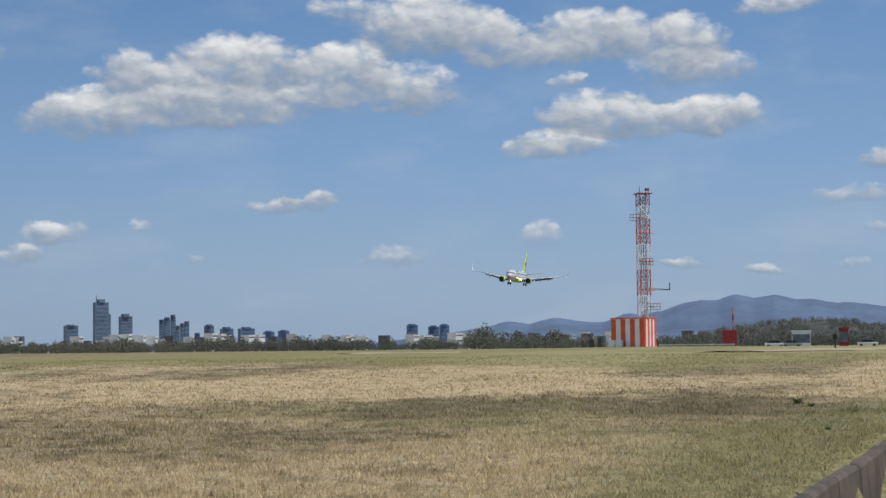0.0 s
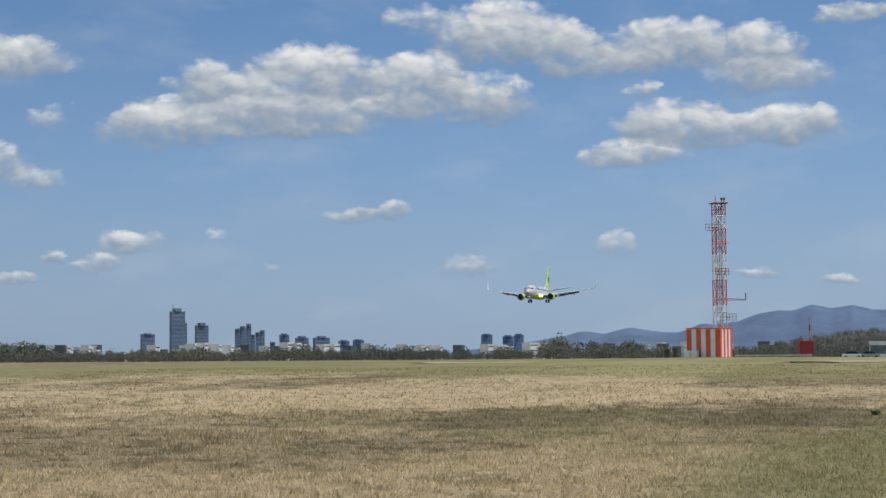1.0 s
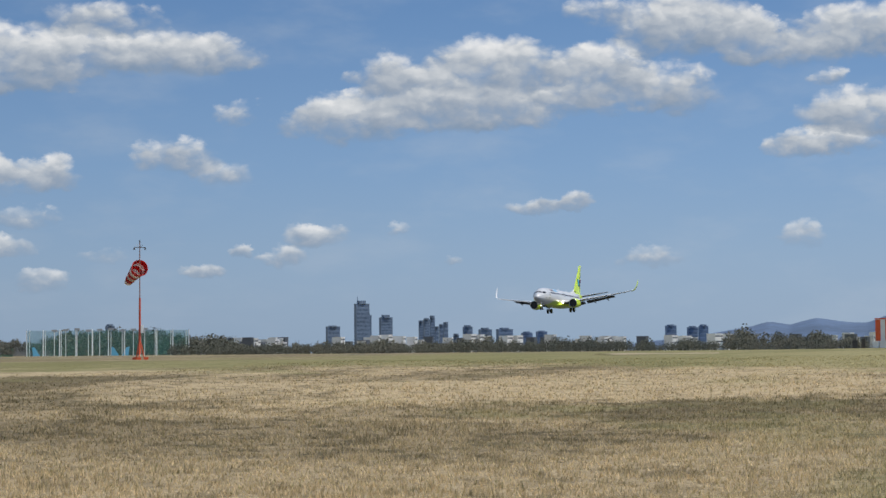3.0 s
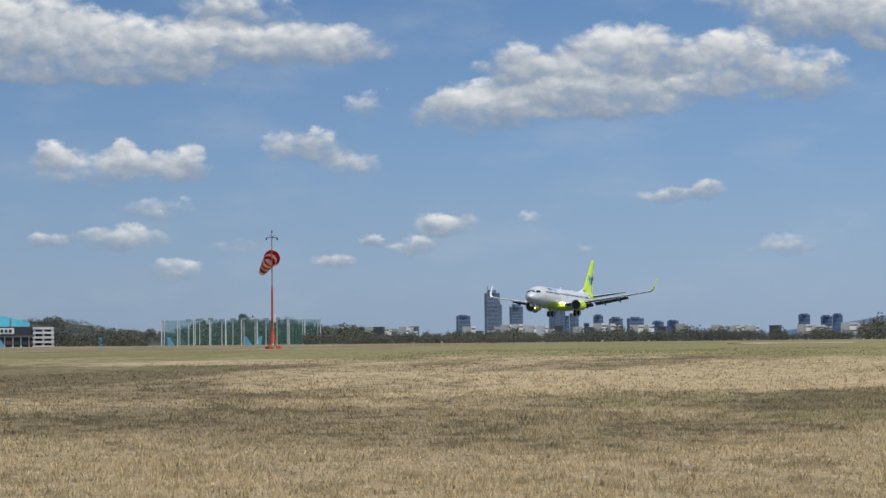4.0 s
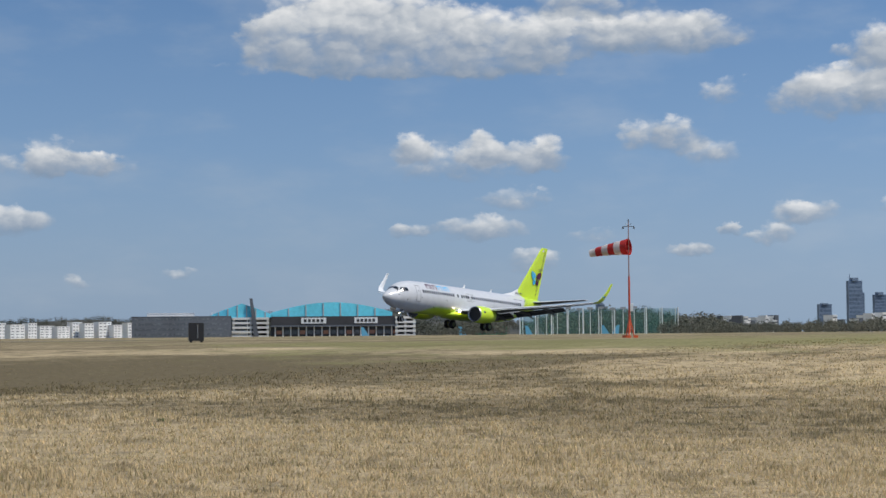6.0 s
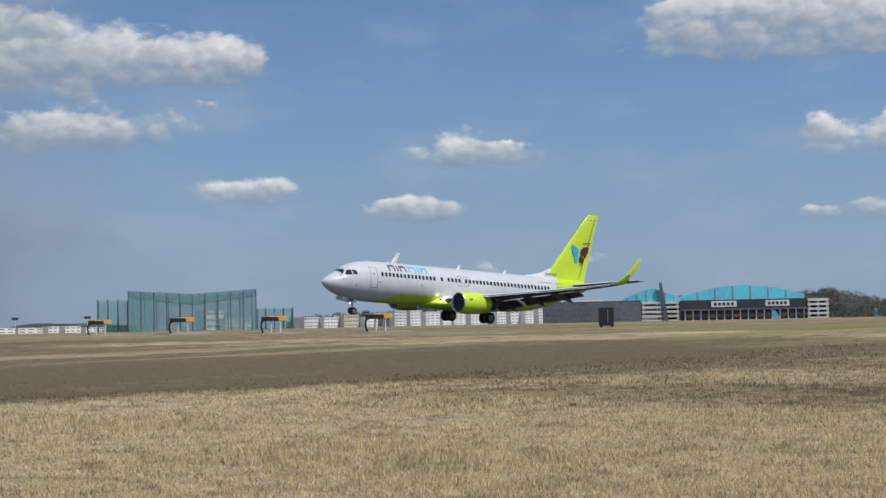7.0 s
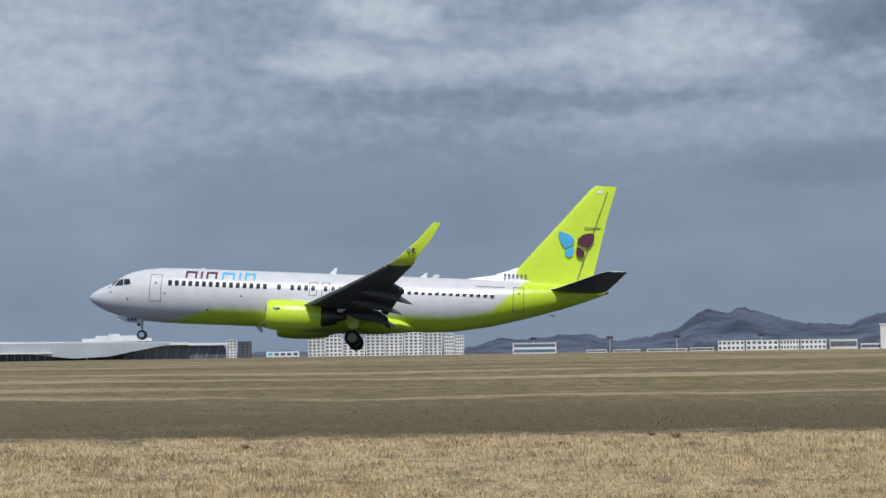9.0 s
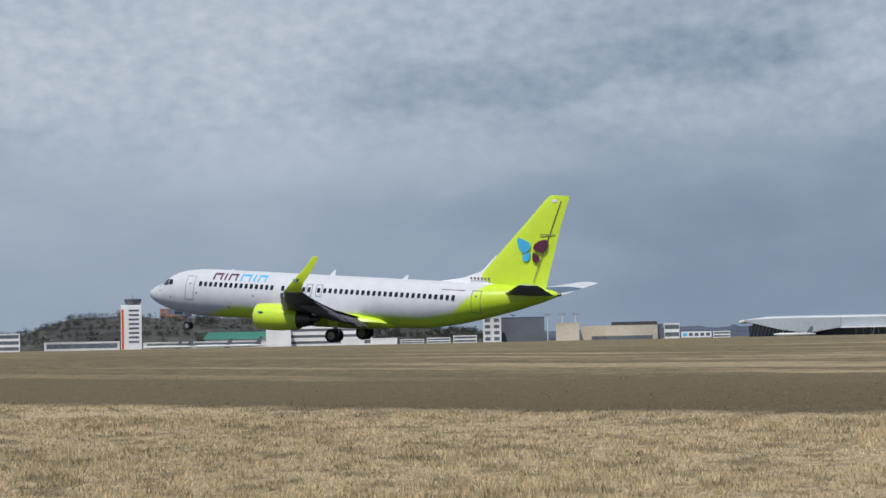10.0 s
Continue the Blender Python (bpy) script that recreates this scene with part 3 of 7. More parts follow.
def foil(le, chord, thick, up, droop=0.0, n=9):
    """An aerofoil section from its leading edge point."""
    le, up = Vector(le), Vector(up)
    pts = []
    xs = [0.5 * (1 - math.cos(math.pi * i / n)) for i in range(n + 1)]

    def half(x):
        return thick * 5 * (0.2969 * math.sqrt(x) - 0.126 * x - 0.3516 * x * x + 0.2843 * x ** 3 - 0.1036 * x ** 4)
    for x in xs:
        pts.append(le + Vector((-chord * x, 0, 0)) + up * (half(x) * chord - droop * chord * x * x))
    for x in reversed(xs[1:-1]):
        pts.append(le + Vector((-chord * x, 0, 0)) - up * (half(x) * chord * 0.8 + droop * chord * x * x))
    return pts


def surface(bm, stations, up, mi=(0, 1)):
    """A wing of aerofoil stations; upper faces take the first material, lower the second."""
    rows = [[bm.verts.new(p) for p in foil(le, c, t, up)] for le, c, t in stations]
    n = len(rows[0])
    half = n // 2
    for a, b in zip(rows, rows[1:]):
        for i in range(n):
            f = bm.faces.new((a[i], a[(i + 1) % n], b[(i + 1) % n], b[i]))
            f.material_index = mi[0] if i < half else mi[1]
    bm.faces.new(rows[0]), bm.faces.new(rows[-1])
    return bm


def wheel(parent, name, s, y, z, r, w, side):
    """A tyre with a rim, its axle along the wing."""
    ob = new(name)
    ob.parent = parent
    bm = B()
    c = A(s, y, z)
    X, Z, Y = Vector((1, 0, 0)), Vector((0, 0, 1)), Vector((0, 1, 0))
    prof = ((0.62, 0.36), (0.86, 0.5), (0.97, 0.42), (1.0, 0.2), (1.0, -0.2), (0.97, -0.42), (0.86, -0.5), (0.62, -0.36))
    tyre = [ring(c + Y * (w * k), X, Z, r * q, r * q, 20) for q, k in prof]
    loft(bm, tyre, caps=True)
    me = part("tyre", bm, RUBBER, ob, smooth=True)
    bm = B()
    loft(bm, [ring(c + Y * (w * k), X, Z, r * q, r * q, 14) for q, k in ((0.6, 0.42), (0.5, 0.3), (0.2, 0.34), (0.12, 0.46))])
    loft(bm, [ring(c - Y * (w * k), X, Z, r * q, r * q, 14) for q, k in ((0.6, 0.42), (0.5, 0.3), (0.2, 0.34), (0.12, 0.46))])
    part("rim", bm, HUB if name == "main_wheel" else METAL, ob, smooth=True)
    return ob


def make_airliner():
    root = thing("airliner", pose(0, 0, 0), "white and lime green twin-jet airliner landing with gear and flaps down", "aircraft")
    # body
    bm = B()
    rings = []
    steps = []
    for a, b in zip(BODY, BODY[1:]):
        k = max(1, int((b[0] - a[0]) / 0.8))
        steps += [a[0] + (b[0] - a[0]) * i / k for i in range(k)]
    steps.append(BODY[-1][0])
    for s in steps:
        top, bot, w = body_at(s)
        rings.append(ring(A(s, 0, (top + bot) / 2), (0, 1, 0), (0, 0, 1), w, (top - bot) / 2, 40))
    loft(bm, rings)
    fuselage = part("fuselage", bm, LIVERY, root, "white-silver fuselage with lime green belly", smooth=True)
    bm = B()
    loft(bm, [ring(A(s, 0, z), (0, 1, 0), (0, 0, 1), w, h, 20) for s, w, h, z in ((12.3, 0.4, 0.2, 1.55), (14.0, 1.9, 0.62, 1.72), (17, 2.25, 0.78, 1.78),
                                                                                    (21, 2.2, 0.76, 1.8), (23, 1.7, 0.55, 1.75), (24.8, 0.3, 0.12, 1.55))])
    part("belly_fairing", bm, LIME, root, smooth=True)
    for side in (1, -1):
        # cabin windows
        spots = [6.3 + 0.488 * i for i in range(15)] + [14.15, 15.1, 15.6, 16.1, 16.6, 17.5] + [18.05 + 0.498 * i for i in range(24)]
        bm = B()
        skin_patch(bm, 9.86, 10.14, 3.90, 4.30, side, 0.014, 0.02, 5, 0.03)
        first = part("window", bm, GLASS, fuselage)
        first.location.x = 10.0 - spots[0]
        for s in spots[1:]:
            w = new("window", first.data)
            w.parent = fuselage
            w.location.x = 10.0 - s
        # doors: a thin dark outline with the skin's own panel within
        for s0, s1, z0, z1 in ((4.84, 5.7, 2.72, 4.72), (16.32, 16.9, 3.55, 4.55), (17.22, 17.8, 3.55, 4.55), (31.0, 31.8, 2.95, 4.75)):
            bm = B()
            t = 0.045
            skin_patch(bm, s0, s0 + t, z0, z1, side, 0.012, 0.02, 6)
            skin_patch(bm, s1 - t, s1, z0, z1, side, 0.012, 0.02, 6)
            skin_patch(bm, s0, s1, z0, z0 + t, side, 0.013, 0.02, 1)
            skin_patch(bm, s0, s1, z1 - t, z1, side, 0.013, 0.02, 1)
            if s0 < 10 or s0 > 30:
                skin_patch(bm, (s0 + s1) / 2 - 0.08, (s0 + s1) / 2 + 0.08, z0 + 1.28, z0 + 1.42, side, 0.012, 0.02, 1)
            part("door", bm, LINE, fuselage, "grey door outline")
        # windscreen
        for q in (((2.22, 3.78), (2.50, 4.22), (2.82, 4.30), (2.86, 3.82)), ((2.93, 3.84), (2.90, 4.30), (3.30, 4.30), (3.44, 3.92))):
            bm = B()
            grid_patch(bm, q, side)
            part("windscreen_pane", bm, GLASS, fuselage)
        bm = B()
        grid_patch(bm, ((1.86, 4.0), (2.28, 4.24), (2.33, 4.36), (1.97, 3.97)), side, True)
        part("windscreen_pane", bm, GLASS, fuselage)
        # the airline's title as plain strokes: maroon, then blue
        bars = []
        for s0, s1, blue in ((7.05, 7.85, 0), (8.1, 8.24, 0), (8.5, 9.26, 0), (9.6, 10.5, 1), (10.78, 10.93, 1), (11.2, 11.95, 1)):
            bars.append(((s0, s1), (4.92, 5.02), blue))
            bars.append(((s1 - 0.14, s1), (4.64, 4.915), blue))
            if s1 - s0 > 0.5:
                bars.append(((s0, s0 + 0.14), (4.64, 4.915), blue))
        for (s0, s1), (z0, z1), blue in bars:
            bm = B()
            s0, s1, z0, z1 = 7.3 + (s0 - 7) * 1.03, 7.3 + (s1 - 7) * 1.03, 4.47 + (z0 - 4.62) * 1.5, 4.47 + (z1 - 4.62) * 1.5
            skin_patch(bm, s0, s1, z0, z1, side, 0.03, 0.03, 4)
            part("title_stroke", bm, SKYBLUE if blue else MAROON, fuselage)
        for s0, s1, z in ((30.35, 32.2, 0), (28.4, 30.4, 1)):
            bm = B()
            if z == 0:
                for i in range(6):
                    bm = B()
                    box(bm, 19 - (s0 + 0.3 * i + 0.15), 19 - (s0 + 0.3 * i), side * 0.27, side * 0.31, 2.60, 2.79)
                    part("marking_bar", bm, LINE, fuselage)
            else:
                skin_patch(bm, s0, s1, 4.68, 4.74, side, 0.012, 0.02, 1)
                part("marking_bar", bm, LINE, fuselage)
        for s, z in ((5.9, 3.25), (11.4, 3.25), (3.2, 2.75), (1.9, 3.25), (1.75, 3.6), (9.0, 2.2)):
            bm = B()
            skin_patch(bm, s, s + 0.13, z, z + 0.13, side, 0.012, 0.02, 1)
            part("port_cover", bm, LINE, fuselage)
        # wing
        bm = B()
        Z = (0, 0, 1)
        st = [(A(13.6, side * 0.9, 2.05), 7.8, 0.135), (A(14.3, side * 1.9, 2.16), 7.0, 0.13), (A(15.25, side * 3.4, 2.38), 5.95, 0.12), (A(16.7, side * 6.0, 2.78), 4.5, 0.11),
              (A(19.0, side * 10.5, 3.45), 3.25, 0.105), (A(21.2, side * 14.8, 4.14), 2.15, 0.10), (A(22.35, side * 17.0, 4.55), 1.62, 0.10)]
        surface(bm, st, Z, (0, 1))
        wing = part("wing", bm, (WINGGREY, WINGSHADE), root, "grey swept wing", smooth=True)
        bm = B()
        for (le, c, t), (le2, c2, t2) in zip(st[1:], st[2:]):
            if abs(le2.y) < 4:
                continue
            # slats run ahead of and below the leading edge
            a0, b0 = le + Vector((0.28, 0, -0.16)), le2 + Vector((0.22, 0, -0.12))
            r0, r1 = [foil(p, q, 0.22, Z) for p, q in ((a0, c * 0.13), (b0, c2 * 0.13))]
            loft(bm, [r0, r1])
        part("slat", bm, WHITE, wing, "white leading-edge slats", smooth=True)
        # winglet: inner face white, outer face lime
        bm = B()
        prof = ((17.0, 4.55, 22.35, 1.62), (17.35, 4.68, 22.7, 1.36), (17.6, 4.95, 23.05, 1.16), (17.74, 5.35, 23.42, 1.0), (17.86, 6.1, 24.25, 0.78), (17.95, 7.25, 25.2, 0.46))
        rows = []
        for y, z, s, c in prof:
            k = prof.index((y, z, s, c)) / 5
            ang = min(1.0, k * 1.6) * radians(80)
            up = Vector((0, -side * math.sin(ang), math.cos(ang)))
            rows.append([bm.verts.new(p) for p in foil(A(s, side * y, z), c, 0.09, up)])
        n = len(rows[0])
        for a, b in zip(rows, rows[1:]):
            for i in range(n):
                f = bm.faces.new((a[i], a[(i + 1) % n], b[(i + 1) % n], b[i]))
                f.material_index = 0 if i < n // 2 else 1
        bm.faces.new(rows[-1])
        winglet = part("winglet", bm, (WHITE, LIME), wing, "winglet, white inside and lime green outside", smooth=True)
        bm = B()
        plate(bm, [A(23.75, side * 17.84, 5.28), A(23.55, side * 17.84, 5.5), A(23.8, side * 17.88, 5.55)], (0, side, 0), 0.05)
        part("emblem_petal", bm, SKYBLUE, wing)
        bm = B()
        plate(bm, [A(23.85, side * 17.86, 5.28), A(23.9, side * 17.88, 5.56), A(24.15, side * 17.88, 5.5)], (0, side, 0), 0.05)
        part("emblem_petal", bm, MAROON, wing)
        # flaps, drooped in two steps
        for y0, y1, nm in ((2.1, 5.6, "inboard"), (6.1, 12.6, "outboard")):
            def te(y):
                if y < 6:
                    k = (y - 1.9) / 4.1
                    return 21.2, 2.1 + 0.62 * k
                k = (y - 6) / 11
                return 21.2 + 2.75 * k, 2.72 + 1.8 * k
            for stp in (0, 1):
                bm = B()
                rws = []
                for y in (y0, (y0 + y1) / 2, y1):
                    s, z = te(y)
                    ch = (1.05 if stp == 0 else 0.62) * (1.0 - 0.035 * y)
                    a1 = radians(18 if stp == 0 else 34)
                    bs, bz = s - 0.25, z - 0.14
                    if stp:
                        bs, bz = bs + 1.02 * (1 - 0.035 * y) * math.cos(radians(18)), bz - 1.05 * (1 - 0.035 * y) * math.sin(radians(18)) - 0.03
                    d = Vector((-math.cos(a1), 0, -math.sin(a1)))
                    u = Vector((-math.sin(a1), 0, math.cos(a1)))
                    p = A(bs, side * y, bz)
                    rws.append([p + u * 0.06, p + d * ch * 0.4 + u * 0.09, p + d * ch, p + d * ch * 0.4 - u * 0.06, p - u * 0.05])
                loft(bm, rws)
                # flaps take the same shade-dark grey
                part("flap", bm, WINGSHADE, wing, "grey flap panel, extended")
        for y in (4.2, 7.9, 10.9):
            k = (y - 6) / 11
            s, z = (21.2 + max(0, 2.75 * k)), (2.1 + 0.62 * (y - 1.9) / 4.1 if y < 6 else 2.72 + 1.8 * k)
            bm = B()
            loft(bm, [ring(A(s + ds, side * y, z + dz), (0, 1, 0), (0, 0, 1), r, r * 1.5, 8) for ds, dz, r in
                      ((-2.0, -0.28, 0.04), (-1.2, -0.36, 0.16), (-0.2, -0.42, 0.19), (0.6, -0.65, 0.16), (1.5, -1.0, 0.03))])
            part("flap_track_fairing", bm, WINGSHADE, wing, smooth=True)
        # engine
        ey = side * 4.85
        eng = new("engine")
        eng.parent = root
        bm = B()
        X = [(13.95, 0.86), (13.68, 0.90), (13.62, 0.96), (13.70, 1.03), (14.1, 1.10), (15.0, 1.14), (16.0, 1.10), (17.1, 0.96), (17.5, 0.88), (17.4, 0.8)]
        loft(bm, [ring(A(s, ey, 1.88), (0, 1, 0), (0, 0, 1), r, r * (0.97 if s < 17 else 1), 28) for s, r in X], caps=False, mis=[1, 1, 1, 0, 0, 0, 0, 0, 0])
        part("cowling", bm, (LIME, METAL), eng, "lime green engine cowling with bare metal lip", smooth=True)
        bm = B()
        loft(bm, [ring(A(s, ey, 1.88), (0, 1, 0), (0, 0, 1), r, r, 24) for s, r in ((13.95, 0.862), (14.75, 0.80), (14.8, 0.3), (14.35, 0.02))])
        part("fan", bm, BLACK, eng, smooth=True)
        bm = B()
        loft(bm, [ring(A(s, ey, 1.9), (0, 1, 0), (0, 0, 1), r, r, 20) for s, r in ((17.3, 0.8), (18.0, 0.66), (18.6, 0.52), (18.55, 0.4), (19.3, 0.12))])
        part("exhaust", bm, DARKMETAL, eng, smooth=True)
        bm = B()
        loft(bm, [[A(14.9, ey - .14, 2.85), A(14.9, ey + .14, 2.85), A(18.6, ey + .14, 2.0), A(18.6, ey - .14, 2.0)],
                  [A(15.6, ey - .16, 3.03), A(15.6, ey + .16, 3.03), A(19.6, ey + .16, 2.75), A(19.6, ey - .16, 2.75)]])
        part("pylon", bm, WHITE, eng)
        for blue, pts in ((1, ((14.3, 2.12), (14.14, 2.35), (14.4, 2.32))), (0, ((14.4, 2.1), (14.46, 2.36), (14.66, 2.26)))):
            bm = B()
            plate(bm, [A(s, ey + side * 1.06, z) for s, z in pts], (0, side, 0), 0.05)
            part("emblem_petal", bm, SKYBLUE if blue else MAROON, eng)
        # tailplane
        bm = B()
        surface(bm, [(A(33.2, side * 0.5, 4.62), 4.3, 0.09), (A(34.1, side * 1.6, 4.76), 3.75, 0.09), (A(36.9, side * 6.7, 5.52), 1.7, 0.085), (A(37.4, side * 7.15, 5.6), 1.25, 0.08)], Z, (0, 1))
        part("tailplane", bm, (WINGGREY, WINGSHADE), root, "grey tailplane", smooth=True)
        # main gear
        gear = new("main_gear")
        gear.parent = root
        gy = side * 2.86
        bm = B()
        rod(bm, A(19.5, gy, 2.4), A(19.65, gy, 1.1), 0.15, 0.13, 12)
        rod(bm, A(19.65, gy, 1.15), A(19.65, gy, 0.55), 0.085, 0.085, 10)
        rod(bm, A(19.65, gy - 0.5, 0.55), A(19.65, gy + 0.5, 0.55), 0.08, 0.08, 10)
        rod(bm, A(19.6, gy, 1.3), A(19.5, gy - side * 1.5, 2.1), 0.07, 0.07, 8)
        rod(bm, A(19.75, gy, 1.25), A(20.1, gy, 0.9), 0.04, 0.04, 6)
        rod(bm, A(20.1, gy, 0.9), A(19.75, gy, 0.55), 0.04, 0.04, 6)
        part("strut", bm, WINGGREY, gear, smooth=True)
        bm = B()
        plate(bm, [A(19.0, gy + side * 0.30, 2.3), A(20.2, gy + side * 0.30, 2.3), A(20.0, gy + side * 0.26, 1.25), A(19.3, gy + side * 0.26, 1.25)], (0, side, 0), 0.05)
        part("gear_door", bm, LIME, gear)
        for dy in (-0.43, 0.43):
            wheel(gear, "main_wheel", 19.65, gy + dy, 0.55, 0.565, 0.42, side)
        bm = B()
        rod(bm, A(14.22, side * 2.15, 2.13), A(14.21, side * 2.15, 2.13), 0.14, 0.14, 12)
        part("landing_light", bm, LANDING, wing, "bright landing light")
    # fin, with its white dorsal fillet
    bm = B()
    Y = (0, 1, 0)
    surface(bm, [(A(30.3, 0, 5.0), 6.4, 0.06), (A(31.15, 0, 6.0), 5.75, 0.07), (A(32.5, 0, 7.6), 4.73, 0.08), (A(34.7, 0, 10.15), 3.05, 0.085), (A(36.55, 0, 12.35), 1.8, 0.085), (A(36.85, 0, 12.55), 1.5, 0.06)], Y, (0, 0))
    fin = part("fin", bm, LIME, root, "lime green tail fin", smooth=True)
    bm = B()
    loft(bm, [[A(27.6, 0.04, 5.3), A(27.6, -0.04, 5.3), A(27.7, 0, 5.36)], [A(29.6, 0.20, 5.25), A(29.6, -0.20, 5.25), A(29.6, 0, 5.68)],
              [A(31.0, 0.26, 5.22), A(31.0, -0.26, 5.22), A(31.3, 0, 6.32)], [A(32.4, 0.22, 5.2), A(32.4, -0.22, 5.2), A(31.9, 0, 6.1)]])
    part("dorsal_fillet", bm, WHITE, fin, "white dorsal fillet", smooth=True)
    for side in (1, -1):
        bm = B()
        a, b = A(35.7, side * 0.2, 5.6), A(37.72, side * 0.1, 12.1)
        rod(bm, a, b, 0.03, 0.03, 6)
        rod(bm, A(36.1, side * 0.22, 9.4), A(37.3, side * 0.1, 9.43), 0.04, 0.03, 6)
        part("rudder_hinge", bm, LINE, fin)
        # butterfly emblem of four plain petals
        for colour, pts in ((SKYBLUE, ((-1.15, 1.1), (-0.75, 1.0), (-0.25, 0.75), (-0.1, 0.45), (-0.2, 0.2), (-0.5, -0.05), (-0.8, -0.1), (-1.05, 0.3), (-1.2, 0.8))),
                            (SKYBLUE, ((-0.15, 0.02), (-0.45, -0.1), (-0.72, -0.3), (-0.72, -0.6), (-0.5, -0.8), (-0.22, -0.65), (-0.1, -0.3))),
                            (MAROON, ((0.1, 0.3), (0.15, 0.6), (0.5, 0.9), (1.0, 1.05), (1.25, 0.95), (1.25, 0.5), (1.05, 0.1), (0.8, -0.05), (0.4, 0.05))),
                            (MAROON, ((0.08, 0.0), (0.35, -0.12), (0.62, -0.35), (0.6, -0.7), (0.38, -0.85), (0.1, -0.7), (0.04, -0.35)))):
            bm = B()
            ps = [A(35.5 + x * 1.06, side * 0.225, 7.98 + z * 1.0) for x, z in pts]
            plate(bm, ps, (0, side, 0), 0.045)
            part("emblem_petal", bm, colour, fin)
        bm = B()
        plate(bm, [A(36.95, side * 0.085, 11.98), A(37.35, side * 0.085, 11.98), A(37.35, side * 0.085, 12.22), A(36.95, side * 0.085, 12.22)], (0, side, 0), 0.03)
        part("small_flag", bm, WHITE, fin)
    # tail cone outlet, aerials
    bm = B()
    rod(bm, A(37.6, 0, 4.72), A(38.0, 0, 4.74), 0.17, 0.12, 12)
    part("exhaust_outlet", bm, DARKMETAL, root)
    for s, z, h, k in ((17.6, 5.3, 0.48, 1), (24.2, 5.3, 0.36, 1), (12.4, 1.32, -0.42, 1), (21.6, 1.3, -0.3, 1), (8.0, 5.32, 0.08, 1), (33.6, 2.95, -0.12, 1)):
        bm = B()
        loft(bm, [[A(s, 0.03, z), A(s + 0.5, 0.03, z), A(s + 0.5, -0.03, z), A(s, -0.03, z)],
                  [A(s + 0.4, 0.015, z + h), A(s + 0.6, 0.015, z + h), A(s + 0.6, -0.015, z + h), A(s + 0.4, -0.015, z + h)]])
        part("aerial", bm, WHITE, fuselage)
    # nose gear
    gear = new("nose_gear")
    gear.parent = root
    bm = B()
    rod(bm, A(4.1, 0, 1.6), A(4.2, 0, 0.85), 0.10, 0.10, 10)
    rod(bm, A(4.2, 0, 0.9), A(4.22, 0, 0.36), 0.06, 0.06, 10)
    rod(bm, A(4.22, -0.3, 0.36), A(4.22, 0.3, 0.36), 0.05, 0.05, 8)
    rod(bm, A(4.15, 0, 1.0), A(3.3, 0, 1.5), 0.05, 0.05, 8)
    part("strut", bm, WHITE, gear, smooth=True)
    for dy in (-0.21, 0.21):
        wheel(gear, "nose_wheel", 4.22, dy, 0.36, 0.345, 0.2, 1)
    for side in (1, -1):
        bm = B()
        plate(bm, [A(2.5, side * 0.42, 1.72), A(4.2, side * 0.42, 1.5), A(4.2, side * 0.5, 1.14), A(2.5, side * 0.5, 1.36)], (0, side, 0), 0.04)
        door = part("gear_door", bm, WHITE, gear, "white nose gear door")
        for i in range(3):
            bm = B()
            box(bm, 19 - 3.35 - 0.25 * i, 19 - 3.18 - 0.25 * i, side * 0.53, side * 0.56, -1.69, -1.46)
            part("marking_bar", bm, LINE, door)
    bm = B()
    rod(bm, A(3.93, 0, 1.12), A(3.92, 0, 1.12), 0.09, 0.09, 12)
    part("taxi_light", bm, LANDING, gear, "bright nose gear light")
    bm = B()
    loft(bm, [ring(A(s, 0, 1.12), (0, 1, 0), (0, 0, 1), r, r, 14) for s, r in ((4.1, 0.05), (4.0, 0.1), (3.84, 0.115), (3.84, 0.1), (3.99, 0.09))])
    part("lamp_housing", bm, BLACK, gear)
    return root


airliner = make_airliner()


# ---- ground, runway ----
def smooth(a, b, x):
    k = max(0.0, min(1.0, (x - a) / (b - a)))
    return k * k * (3 - 2 * k)


DRAIN_A, DRAIN_B = way(-10.2) * 20.3, way(-13.07) * 30.5
DRAIN_T = (DRAIN_B - DRAIN_A).normalized()


def height(x, y):
    """The field rises gently from the camera to the strip, with a low swell before the runway."""
    r = math.hypot(x, y)
    w = x * ACROSS.x + y * ACROSS.y
    h = 1.38 * smooth(12, 88, r)
    h += 0.10 * math.exp(-((w - 98) / 9) ** 2) * smooth(60, 90, r)
    h -= 0.14 * smooth(104, 118, w)
    h += 0.30 * math.exp(-(((x - 24) / 26) ** 2 + ((y - 196) / 30) ** 2))
    if r < 400:
        h += 0.05 * (noise.noise((x * 0.06, y * 0.06, 0)) + 0.6 * noise.noise((x * 0.21, y * 0.21, 3))) * smooth(8, 30, r)
    # the open drain that leaves the field to the right
    q = (x - DRAIN_A.x) * DRAIN_T.y - (y - DRAIN_A.y) * DRAIN_T.x
    s = (x - DRAIN_A.x) * DRAIN_T.x + (y - DRAIN_A.y) * DRAIN_T.y
    if -8 < s < 32:
        h -= 1.0 * smooth(0.02, 0.25, q) * (1 - smooth(2.2, 3.2, q)) * smooth(-8, -5, s) * (1 - smooth(24, 32, s))
    return h


